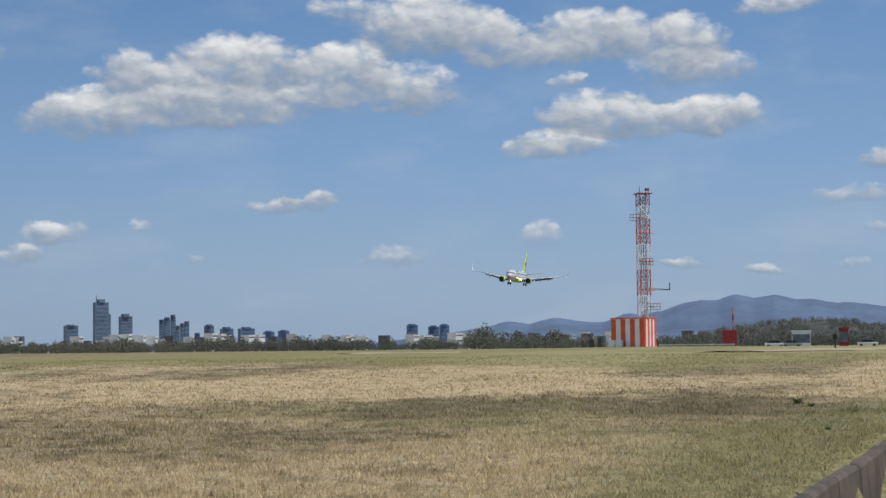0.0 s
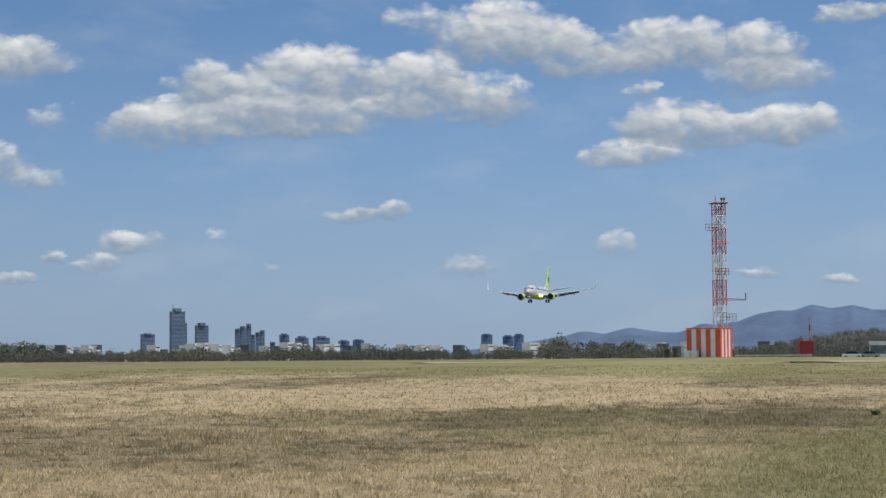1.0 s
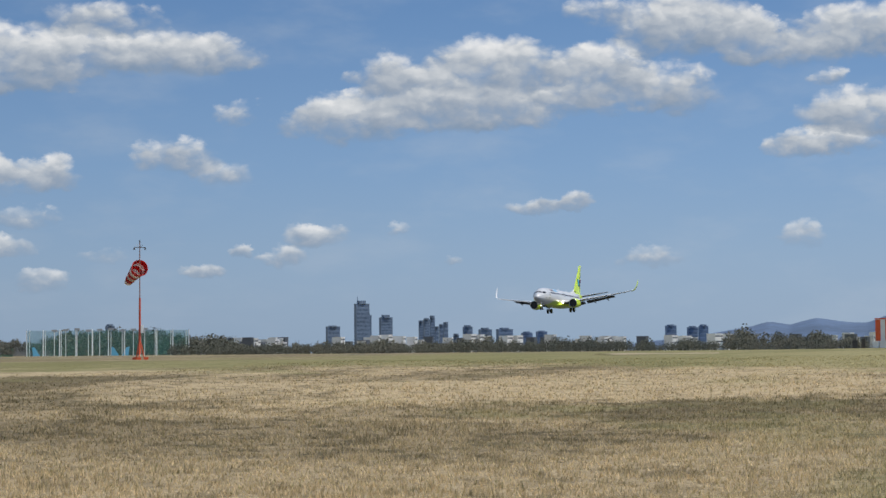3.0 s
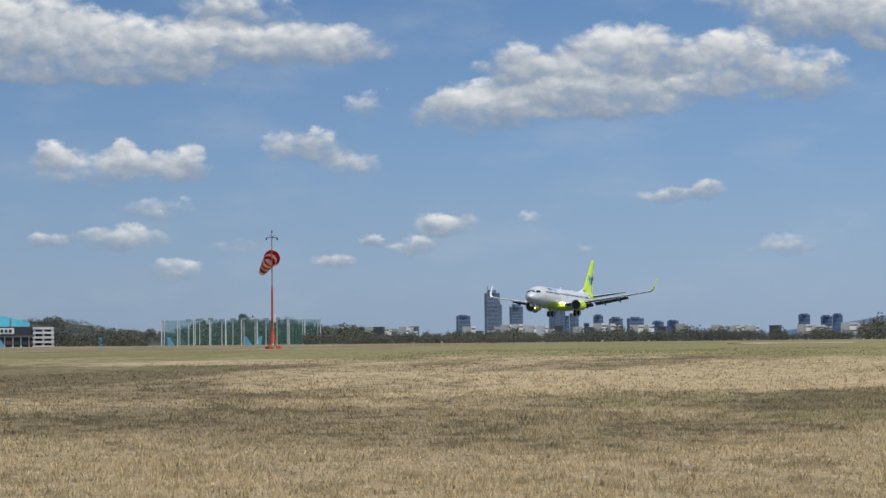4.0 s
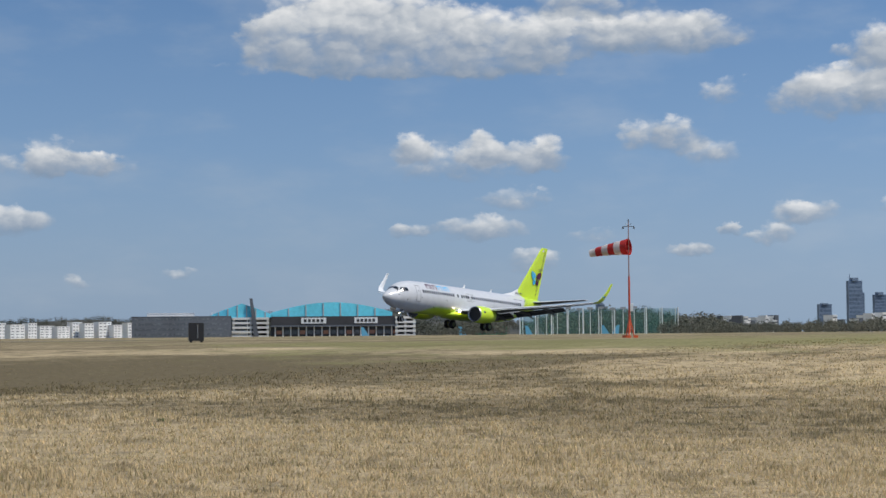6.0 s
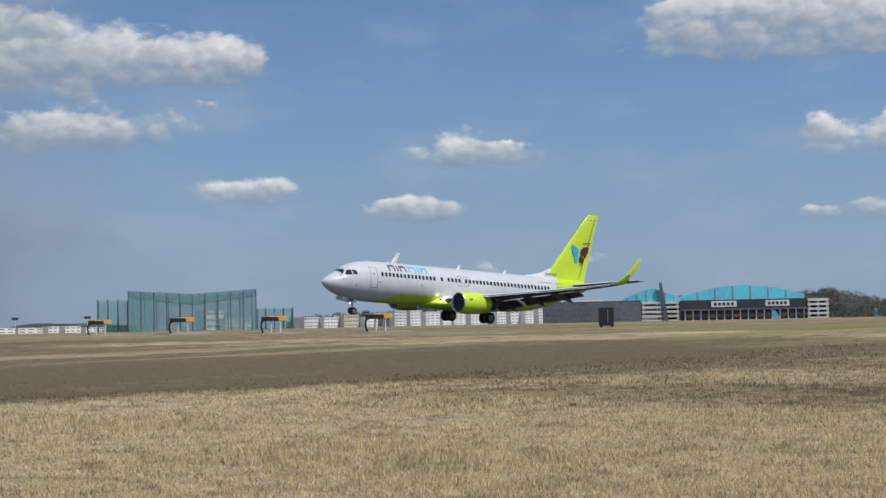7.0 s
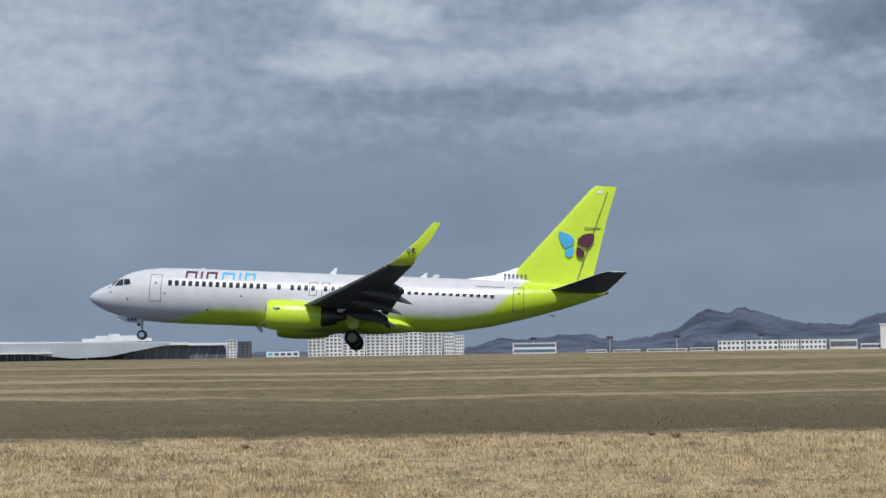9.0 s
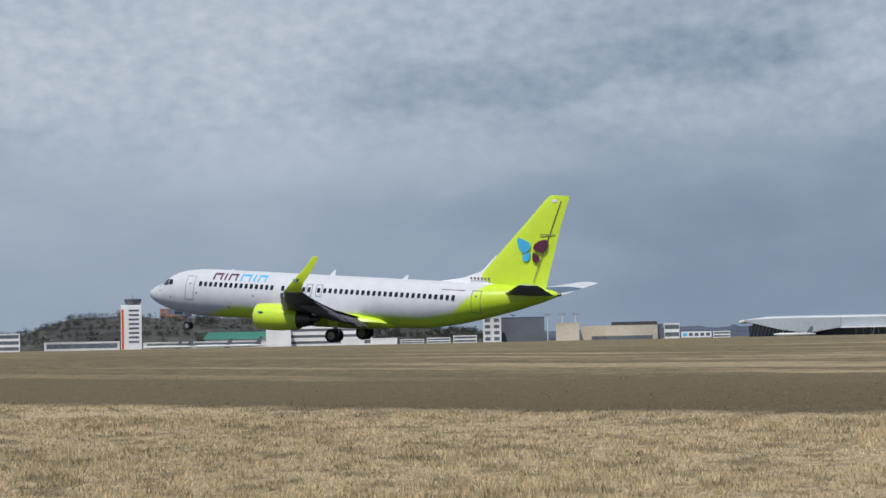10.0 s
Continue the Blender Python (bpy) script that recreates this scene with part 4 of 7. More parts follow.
def make_ground():
    rs = [0, 4, 8, 12, 16, 20]
    while rs[-1] < 150:
        rs.append(rs[-1] * 1.035)
    while rs[-1] < 4900:
        rs.append(rs[-1] * 1.12)
    n = 420
    verts, faces = [(0, 0, 0)], []
    for r in rs[1:]:
        for i in range(n):
            a = 2 * math.pi * i / n
            x, y = r * math.cos(a), r * math.sin(a)
            verts.append((x, y, height(x, y)))
    for i in range(n):
        faces.append((0, 1 + i, 1 + (i + 1) % n))
    for k in range(len(rs) - 2):
        o, p = 1 + k * n, 1 + (k + 1) * n
        for i in range(n):
            j = (i + 1) % n
            faces.append((o + i, p + i, p + j, o + j))
    me = bpy.data.meshes.new("ground")
    me.from_pydata(verts, [], faces)
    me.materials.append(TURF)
    for f in me.polygons:
        f.use_smooth = True
    tagged(new("ground", me), "wide airfield of dry straw-coloured grass with green patches", "grass field", kind="structure")


make_ground()


def spot(az, d, dz=0.0, turn=0.0):
    """A pose on the ground at that azimuth and distance: x to the right, y away from the camera."""
    p = way(az) * d
    return pose(p.x, p.y, height(p.x, p.y) + dz, 0, 0, az + turn)


def strip(name, w0, w1, u0, u1, z, material, label, category):
    bm = B()
    c = [ACROSS * w + RUN * u for w, u in ((w0, u0), (w1, u0), (w1, u1), (w0, u1))]
    loft(bm, [[Vector((p.x, p.y, z - 0.3)) for p in c], [Vector((p.x, p.y, z)) for p in c]])
    return tagged(part(name, bm, material), label, category, kind="structure")


strip("runway", 115.0, 160.0, -900.0, 1500.0, 1.33, ASPHALT, "long grey asphalt runway behind the grass", "runway")


def make_grass():
    """Tufts of dry blades over the near field."""
    rng = random.Random(4)
    verts, faces = [], []
    for k in range(230000):
        r = 15.5 + 66 * rng.random() ** 1.35
        a = rng.uniform(-15, 122)
        d = way(a) * r
        x, y = d.x, d.y
        q = (x - DRAIN_A.x) * DRAIN_T.y - (y - DRAIN_A.y) * DRAIN_T.x
        if -0.15 < q < 3.4 and (x - DRAIN_A.x) * DRAIN_T.x + (y - DRAIN_A.y) * DRAIN_T.y < 32:
            continue
        z = height(x, y)
        mown = 1 - 0.6 * smooth(31, 35, x * ACROSS.x + y * ACROSS.y)
        if rng.random() > 1.6 * mown - 0.42:
            continue
        s = rng.uniform(0.5, 1.2) * (0.8 + 0.5 * noise.noise((x * 0.3, y * 0.3, 9)))
        for b in range(2 if r > 45 else 3):
            t = rng.uniform(0, 6.28)
            wdt, h, lean = 0.0045 + 0.00026 * r, 0.085 * s * mown * (1 - 0.45 * smooth(38, 70, r)), rng.uniform(0.01, 0.09)
            cx, cy = x + rng.uniform(-.08, .08), y + rng.uniform(-.08, .08)
            o = len(verts)
            verts += [(cx - wdt * math.cos(t), cy - wdt * math.sin(t), z - 0.01), (cx + wdt * math.cos(t), cy + wdt * math.sin(t), z - 0.01),
                      (cx - lean * math.sin(t), cy + lean * math.cos(t), z + h)]
            faces.append((o, o + 1, o + 2))
    me = bpy.data.meshes.new("grass")
    me.from_pydata(verts, [], faces)
    me.materials.append(BLADES)
    tagged(new("grass", me), "short dry straw-coloured grass with some green blades", "grass", kind="stuff")


make_grass()


# ---- things on the airfield ----
# shadow-side tone of the mast's inner bracing, painted as a darker red
BRACE_SHADE = paint("shaded_red_steel", (0.26, 0.10, 0.075), 0.7)
PALE_STEEL = paint("pale_steel", (0.52, 0.52, 0.50), 0.6, 0.2)


def make_windsock():
    """Orange tripod mast with a striped sock; the sock points away from the wind, towards the camera's left."""
    m = spot(16.9, 112)
    root = thing("windsock", m, "red and white striped windsock on a tall orange metal mast", "windsock")
    bm = B()
    rod(bm, (0, 0, 0.3), (0, 0, 3.6), 0.075, 0.06, 10)
    part("lower_mast", bm, paint("mast_red", (0.52, 0.075, 0.035), 0.55), root, smooth=True)
    bm = B()
    rod(bm, (0, 0, 3.6), (0, 0, 6.85), 0.034, 0.024, 8)
    part("upper_mast", bm, paint("faded_orange", (0.30, 0.15, 0.12), 0.6), root, "thin faded pole")
    bm = B()
    for a in (20, 140, 260):
        c, s = math.cos(radians(a)), math.sin(radians(a))
        rod(bm, (0, 0, 1.2), (0.3 * c, 0.3 * s, 0.02), 0.035, 0.035, 6)
        box(bm, 0.38 * c - 0.14, 0.38 * c + 0.14, 0.38 * s - 0.14, 0.38 * s + 0.14, -0.05, 0.14)
    part("foot_brace", bm, ORANGE, root)
    bm = B()
    box(bm, 0.05, 0.22, -0.1, 0.1, 1.55, 2.0, 0.01)
    part("junction_box", bm, WHITE, root, "white junction box")
    bm = B()
    rod(bm, (-0.32, 0, 6.55), (0.32, 0, 6.55), 0.02, 0.02, 6)
    for x in (-0.32, 0.32):
        rod(bm, (x, 0, 6.55), (x, 0, 6.42), 0.035, 0.06, 8)
    rod(bm, (0, 0, 6.85), (0, 0, 7.0), 0.05, 0.02, 8)
    for x in (-0.18, 0.18):
        rod(bm, (0, 0, 6.58), (x, 0, 6.72), 0.012, 0.012, 6)
    part("lamp_arm", bm, DARKMETAL, root)
    # the sock swings about the mast: hoops of alternating red and white cloth along its own -x
    sock = new("sock")
    sock.parent = root
    sock["label"] = "red and white striped fabric sock"
    u, v, d = Vector((0, 1, 0)), Vector((0, 0, 1)), Vector((-1, 0, 0))
    rings = []
    for i in range(13):
        k = i / 12
        r = 0.47 - 0.24 * k + 0.012 * math.sin(i * 2.1)
        rings.append(ring(d * (2.45 * k) + Vector((0, 0, -0.14 * k * k)), u, v, r, r * (1 - 0.05 * k), 20))
    for b in range(6):
        bm = B()
        loft(bm, rings[2 * b:2 * b + 3], caps=False)
        inner = [[p + (d * 1.0 - p) * 0.03 for p in r] for r in rings[2 * b:2 * b + 3]]
        loft(bm, inner, caps=False)
        part("stripe", bm, FABRIC_RED if b % 2 == 0 else FABRIC_WHITE, sock, smooth=True)
    bm = B()
    for i in range(20):
        rod(bm, rings[0][i], rings[0][(i + 1) % 20], 0.03, 0.03, 6)
    rod(bm, u * 0.47, -u * 0.47, 0.008, 0.008, 6)
    rod(bm, v * 0.47, -v * 0.47, 0.008, 0.008, 6)
    part("hoop", bm, FABRIC_RED, sock, "red metal hoop")
    return sock


def make_papi(m):
    root = thing("approach_light_unit", m, "orange approach light box on thin legs over a concrete slab", "runway light", "row of approach lights")
    bm = B()
    box(bm, -0.62, 0.62, -0.35, 0.35, 0.72, 0.98, 0.03)
    part("housing", bm, AMBER, root, "orange metal housing")
    bm = B()
    box(bm, -0.72, 0.0, -0.38, 0.30, 0.70, 0.93, 0.02)
    part("lens_hood", bm, BLACK, root, "black lens hood")
    for x, y in ((-0.45, -0.25), (-0.1, 0.25), (0.2, -0.25), (0.5, 0.25)):
        bm = B()
        rod(bm, (x, y, 0), (x, y, 0.75), 0.03, 0.03, 8)
        part("leg", bm, WHITE, root)
    bm = B()
    pts = [(-0.6, 0.1, 0.75), (-0.82, 0.1, 0.65), (-0.92, 0.05, 0.42), (-0.9, 0, 0.2), (-0.8, 0, 0.0)]
    for a, b in zip(pts, pts[1:]):
        rod(bm, a, b, 0.055, 0.055, 8)
    part("cable", bm, RUBBER, root, "thick black cable loop")
    bm = B()
    box(bm, -1.5, 1.5, -0.9, 0.9, -0.15, 0.06, 0.02)
    part("slab", bm, CONCRETE, root, "pale concrete slab")
    return root


def make_shelter():
    """Orange and white striped hut under a lattice mast."""
    d = 196.0
    m = spot(-5.72, d, -0.05, -30.0)
    root = thing("equipment_shelter", m, "orange and white vertically striped equipment hut on the grass", "hut")
    w, dep, h = 3.9, 2.4, 2.95
    n = 7
    bm = B()
    box(bm, -w / 2, w / 2, -dep / 2, dep / 2, 0, h, 0.04)
    body = part("body", bm, WHITE, root, "white hut body")
    for i in range(0, n, 2):
        bm = B()
        x0 = -w / 2 + w * i / n
        box(bm, x0, x0 + w / n, -dep / 2 - 0.02, -dep / 2 + 0.05, 0.05, h - 0.05)
        part("stripe", bm, ORANGE, body)
    for i in range(0, 7, 2):
        bm = B()
        y0 = -dep / 2 + dep * i / 7
        for x in (-w / 2, w / 2):
            box(bm, x - 0.02, x + 0.02, y0, y0 + dep / 7, 0.05, h - 0.05)
        part("stripe", bm, ORANGE, body)
    bm = B()
    box(bm, -w / 2 - 0.06, w / 2 + 0.06, -dep / 2 - 0.06, dep / 2 + 0.06, h, h + 0.10, 0.02)
    part("roof", bm, ORANGE, root, "flat orange roof slab")
    for x in (-1.55, -0.7):
        bm = B()
        box(bm, x - 0.36, x + 0.36, -dep / 2 - 0.75, -dep / 2 - 0.35, 0, 0.75, 0.03)
        part("cooling_unit", bm, WHITE, root, "white outdoor cooling unit")
    bm = B()
    box(bm, -w / 2 - 0.6, w / 2 + 1.6, -dep / 2 - 1.0, dep / 2 + 0.6, -0.1, 0.06)
    part("slab", bm, CONCRETE, root)
    # mast
    m2 = spot(-6.05, d + 3.2, -0.05, 20.0)
    mast = thing("lattice_mast", m2, "orange and white steel lattice mast with antenna arrays", "antenna mast")
    H, half = 16.1, 0.55
    secs = 12
    for k in range(secs):
        z0, z1 = H * k / secs, H * (k + 1) / secs
        white = k in (2, 3, 6, 7, 10) or k == 0
        legs, braces = B(), B()
        cs = [(-half, -half), (half, -half), (half, half), (-half, half)]
        zm = (z0 + z1) / 2
        for i in range(4):
            a, b = cs[i], cs[(i + 1) % 4]
            rod(legs, (*a, z0), (*a, z1), 0.05, 0.05, 6)
            rod(legs, (*a, z1), (*b, z1), 0.03, 0.03, 5)
            if white:  # thick zigzag braces
                rod(legs, (*(a if k % 2 else b), z0), (*(b if k % 2 else a), z1), 0.05, 0.05, 5)
            else:
                rod(braces, (*a, z0), (*b, z1), 0.024, 0.024, 5)
                rod(braces, (*b, z0), (*a, z1), 0.024, 0.024, 5)
            rod(braces, (*a, zm), (*b, zm), 0.016, 0.016, 5)
        sec = part("section", legs, WHITE if white else ORANGE, mast)
        part("bracing", braces, BRACE_SHADE, sec, "brown-red thin cross bracing, coloured dark as in shade")
    bm = B()
    for x in (-0.2, 0.05, 0.25):
        rod(bm, (x, 0.1, 0.0), (x, 0.1, H - 0.3), 0.045, 0.045, 6)
    for i in range(38):
        rod(bm, (-0.2, 0.1, 0.3 + i * 0.4), (0.25, 0.1, 0.3 + i * 0.4), 0.02, 0.02, 4)
    part("ladder", bm, GREYSTEEL, mast, "grey inner ladder and cable run")
    for z, x in ((13.2, -1.0), (8.6, 0.0), (3.9, 0.75)):
        bm = B()
        for dz in (0.0, 0.32, 0.64):
            rod(bm, (x - 0.75, -half - 0.25, z + dz), (x + 0.75, -half - 0.25, z + dz), 0.03, 0.03, 6)
        for dx in (-0.72, -0.36, 0, 0.36, 0.72):
            rod(bm, (x + dx, -half - 0.25, z), (x + dx, -half - 0.25, z + 0.64), 0.025, 0.025, 6)
        rod(bm, (x, -half - 0.25, z + 0.3), (max(-half, min(half, x)), -half, z + 0.3), 0.05, 0.05, 6)
        part("antenna_array", bm, paint("array_red", (0.24, 0.09, 0.08), 0.6), mast, "dark red antenna array")
    for z in (11.9, 5.9, 9.0):
        bm = B()
        rod(bm, (-half - 0.45, -half, z), (half + 0.45, -half, z), 0.035, 0.035, 6)
        part("cross_bar", bm, ORANGE, mast)
    bm = B()
    for dz in (0, 0.18):
        rod(bm, (half, 0, 6.0 + dz), (half + 2.3, 0, 6.0 + dz * 0.3), 0.035, 0.035, 6)
    rod(bm, (half + 2.3, 0, 5.95), (half + 2.3, 0, 6.75), 0.05, 0.05, 6)
    part("monitor_arm", bm, DARKMETAL, mast, "thin horizontal monitor arm")
    bm = B()
    rod(bm, (-0.35, 0, H), (-0.35, 0, H + 0.8), 0.04, 0.02, 6)
    for x in (0.35, 0.62):
        rod(bm, (x, 0, H), (x, 0, H + 0.35), 0.04, 0.04, 6)
        box(bm, x - 0.09, x + 0.09, -0.09, 0.09, H + 0.3, H + 0.6, 0.02)
    box(bm, -0.8, 0.8, -0.8, 0.8, H - 0.05, H + 0.03)
    part("top_lights", bm, RED, mast, "red obstruction lights")


def make_red_cabinet():
    root = thing("red_cabinet", spot(-8.55, 190, -0.03, 15), "dark red metal cabinet with a short striped aerial beside it", "cabinet")
    bm = B()
    box(bm, -0.68, 0.68, -0.5, 0.5, 0.08, 1.62, 0.03)
    body = part("body", bm, RED, root)
    bm = B()
    box(bm, -0.6, 0.6, -0.53, -0.5, 0.2, 1.5)
    part("door", bm, RED, body)
    bm = B()
    box(bm, -0.9, 0.9, -0.7, 0.7, -0.1, 0.08)
    part("slab", bm, CONCRETE, root)
    pole = thing("striped_pole", spot(-8.68, 192, -0.03), "thin red and white striped obstruction pole", "pole")
    for k in range(6):
        bm = B()
        rod(bm, (0, 0, 0.65 * k), (0, 0, 0.65 * (k + 1)), 0.07 if k % 2 else 0.09, 0.07, 8)
        part("segment", bm, RED if k % 2 == 0 else paint("pink_red", (0.5, 0.2, 0.2), 0.6), pole)


def make_small_things():
    # black-backed sign box beside the runway
    root = thing("runway_sign", spot(29.95, 108, 0.0, 10), "black back of a small boxy runway sign", "sign")
    bm = B()
    box(bm, -0.42, 0.42, -0.16, 0.16, 0.1, 1.12, 0.03)
    panel = part("panel", bm, BLACK, root)
    bm = B()
    rod(bm, (0.06, -0.18, 0.25), (0.06, -0.18, 1.0), 0.02, 0.02, 6)
    part("conduit", bm, GREYSTEEL, panel)
    for x in (-0.3, 0.3):
        bm = B()
        box(bm, x - 0.06, x + 0.06, -0.1, 0.1, -0.05, 0.12)
        part("foot", bm, BLACK, root)
    # yellow marker board on a striped post
    root = thing("marker_board", spot(63.2, 33, -0.02), "yellow marker board on a thin striped post in the grass", "sign")
    z = EYE + 33 * math.tan(radians(-1.15)) - height(*(way(63.2) * 33).xy)
    bm = B()
    box(bm, -0.16, 0.16, -0.02, 0.02, z - 0.115, z + 0.115, 0.008)
    panel = part("panel", bm, YELLOW, root, "yellow panel")
    for i in range(3):
        bm = B()
        box(bm, -0.11, 0.10 - 0.03 * i, -0.026, -0.022, z + 0.045 - 0.055 * i, z + 0.062 - 0.055 * i)
        part("text_bar", bm, paint("faded_ink", (0.55, 0.36, 0.03), 0.6), panel)
    for k in range(5):
        bm = B()
        h0 = (z - 0.115) / 5
        rod(bm, (0, 0, h0 * k), (0, 0, h0 * (k + 1)), 0.016, 0.016, 8)
        part("post_segment", bm, YELLOW if k % 2 == 0 else WHITE, root)
    # dark post with a head near the sandy track
    root = thing("marker_post", spot(-11.66, 135, -0.02), "short dark post with a small box head in the grass", "post")
    bm = B()
    rod(bm, (0, 0, 0), (0, 0, 0.75), 0.06, 0.05, 8)
    part("post", bm, BLACK, root)
    bm = B()
    box(bm, -0.14, 0.14, -0.1, 0.1, 0.72, 1.08, 0.03)
    part("head", bm, BLACK, root)
    # low grey boxes beside the hut
    for az, d, w, h in ((-4.45, 200, 0.28, 0.9), (-4.7, 204, 0.2, 1.1)):
        root = thing("ground_box", spot(az, d, -0.02), "small dark grey metal service box on the grass", "box", "service boxes by the hut")
        bm = B()
        box(bm, -w, w, -0.3, 0.3, 0.0, h, 0.05)
        part("body", bm, DARKMETAL, root)
        bm = B()
        box(bm, -w * 0.8, w * 0.8, -0.33, -0.3, 0.15, h * 0.8)
        part("door", bm, DARKMETAL, root)
    # low white rail between hut and cabinet
    root = thing("guard_rail", spot(-7.6, 178, -0.02, 12), "low pale metal guard rail on short posts", "rail")
    bm = B()
    box(bm, -3.6, 3.6, -0.03, 0.03, 0.22, 0.32)
    part("rail", bm, PALE_STEEL, root)
    for i in range(8):
        bm = B()
        x = -3.5 + i
        box(bm, x - 0.04, x + 0.04, 0.0, 0.08, -0.05, 0.4)
        part("post", bm, GREYSTEEL, root)


def sheet(name, pts, material, label, category, lift=0.08):
    """A patch of other ground that lies on the field: an outline in azimuth and distance, filled in fine steps."""
    bm = B()
    rows = []
    (a0, r0, a1, r1, wid) = pts
    n = 30
    for i in range(n + 1):
        k = i / n
        a, r = a0 + (a1 - a0) * k, r0 + (r1 - r0) * k
        c = way(a) * r
        t = (way(a1) * r1 - way(a0) * r0).normalized()
        s = Vector((-t.y, t.x, 0))
        ww = wid * (0.6 + 0.5 * noise.noise((i * 0.3, r0, a0)) + 0.3) * math.sin(math.pi * min(1, 0.12 + k * 0.85))
        row = []
        for q in (-1, -0.4, 0.4, 1):
            p = c + s * (ww * q)
            row.append(bm.verts.new((p.x, p.y, height(p.x, p.y) + lift - (0.05 if abs(q) == 1 else 0))))
        rows.append(row)
    for a, b in zip(rows, rows[1:]):
        for i in range(3):
            bm.faces.new((a[i], a[i + 1], b[i + 1], b[i]))
    return tagged(part(name, bm, material), label, category, kind="structure")


sheet("track", (-8.6, 88, -14.5, 150, 4.0), DIRT, "pale sandy track worn through the grass", "track")
sheet("dirt_patch", (3.0, 122, -0.4, 138, 2.2), DIRT, "pale bare earth patch in the grass", "bare earth")


def make_drain():
    """The concrete edge of a drain that runs out of the picture."""
    a, b = DRAIN_A - DRAIN_T * 6, DRAIN_A + DRAIN_T * 26
    s = Vector((DRAIN_T.y, -DRAIN_T.x, 0))
    root = thing("drain_kerb", pose(0, 0, 0), "weathered concrete kerb of an open drain in the grass", "drain", kind="structure")
    n = 14
    for i in range(n):
        p, q = a + (b - a) * (i / n), a + (b - a) * ((i + 0.985) / n)
        bm = B()
        za, zb = [height(*(e - s * 0.3).xy) for e in (p, q)]
        sec = ((-0.02, -1.3), (-0.02, -0.01), (0.10, -0.01), (0.14, -0.06), (0.22, -1.3))
        loft(bm, [[e + s * dx + Vector((0, 0, ze + dz)) for dx, dz in sec] for e, ze in ((p, za), (q, zb))])
        part("kerb_block", bm, paint("kerb_concrete", (0.105, 0.082, 0.06), 0.95, vary=0.35, scale=1.5, bump=0.6) if i == 0 else bpy.data.materials["kerb_concrete"], root)


wind_sock = make_windsock()
papi = make_papi(Matrix.Identity(4))
for i, w in enumerate((75.6, 84.6, 93.6, 102.6)):
    p = ACROSS * w - RUN * 64.8
    mm = pose(p.x, p.y, height(p.x, p.y), 0, 0, HEADING - 90)
    if i == 0:
        papi.matrix_world = mm
    else:
        copy_thing(papi, mm)
make_shelter()
make_red_cabinet()
make_small_things()
make_drain()


def make_weed(az, d, size, green=True, seed=1):
    """A leafy weed tuft: a rosette of narrow bent blades."""
    rng = random.Random(seed)
    m = spot(az, d, -0.02)
    bm = B()
    for k in range(70):
        a = rng.uniform(0, 6.28)
        r, h = size * rng.uniform(0.4, 1.45), size * rng.uniform(0.3, 0.7)
        w = size * 0.07
        t = Vector((math.cos(a), math.sin(a), 0))
        s = Vector((-t.y, t.x, 0)) * w
        o = t * (size * 0.1 * rng.random())
        p = [o - s, o + s, o + t * r * 0.5 + Vector((0, 0, h)) + s * 0.8, o + t * r * 0.5 + Vector((0, 0, h)) - s * 0.8]
        tip = o + t * r + Vector((0, 0, h * rng.uniform(0.6, 0.95)))
        v = [bm.verts.new(x) for x in p]
        bm.faces.new(v)
        bm.faces.new((v[3], v[2], bm.verts.new(tip)))
    ob = part("weed", bm, WEED_GREEN if green else WEED_DRY)
    ob.matrix_world = m
    tagged(ob, "leafy green weed tuft in dry grass" if green else "brown dry weed tuft in the grass", "weed", "weeds in the field")


WEED_GREEN = island_mat("weed_leaf", [(0.0, (0.05, 0.085, 0.025)), (0.6, (0.10, 0.15, 0.045)), (1.0, (0.17, 0.21, 0.07))])
WEED_DRY = island_mat("weed_stem", [(0.0, (0.12, 0.09, 0.045)), (1.0, (0.30, 0.23, 0.12))])
for k, (az, d, size, g) in enumerate(((50.15, 31.5, 0.30, 1), (51.6, 31.8, 0.10, 1), (52.4, 31.2, 0.09, 1), (-10.5, 41, 0.20, 1), (-10.9, 40, 0.13, 1), (-11.4, 33, 0.10, 1), (-12.2, 38, 0.12, 1),
                                      (71.6, 32, 0.15, 0), (72.3, 32.6, 0.11, 0), (70.9, 31.6, 0.10, 0), (75.0, 30.5, 0.10, 0), (84.5, 31, 0.11, 0), (89.5, 27, 0.10, 0), (31.0, 33, 0.10, 1))):
    make_weed(az, d, size, bool(g), k)


# ---- the far side: buildings, trees, hills ----
PALE = paint("pale_render", (0.70, 0.70, 0.68), 0.8, vary=0.12, scale=0.08)
WHITEWALL = paint("white_render", (0.82, 0.82, 0.81), 0.8, vary=0.08, scale=0.08)
BEIGE = paint("beige_panel", (0.60, 0.53, 0.42), 0.75, vary=0.1, scale=0.06)
GREYWALL = paint("grey_panel", (0.115, 0.13, 0.155), 0.7, vary=0.15, scale=0.06)
STEELROOF = paint("steel_roof", (0.40, 0.44, 0.47), 0.55, vary=0.1, scale=0.05)
BLUEROOF = paint("blue_roof", (0.14, 0.64, 0.82), 0.55, vary=0.12, scale=0.04)
DARKWALL = paint("dark_cladding", (0.045, 0.045, 0.05), 0.6, vary=0.2, scale=0.05)
# the far towers' blue-grey includes distance haze, mixed into wall and glass colour
HAZYTOWERWALL = paint("hazy_tower_wall", (0.155, 0.215, 0.31), 0.6, vary=0.15, scale=0.02)
HAZYTOWERGLASS = paint("hazy_tower_glass", (0.115, 0.165, 0.25), 0.3, vary=0.2, scale=0.02)
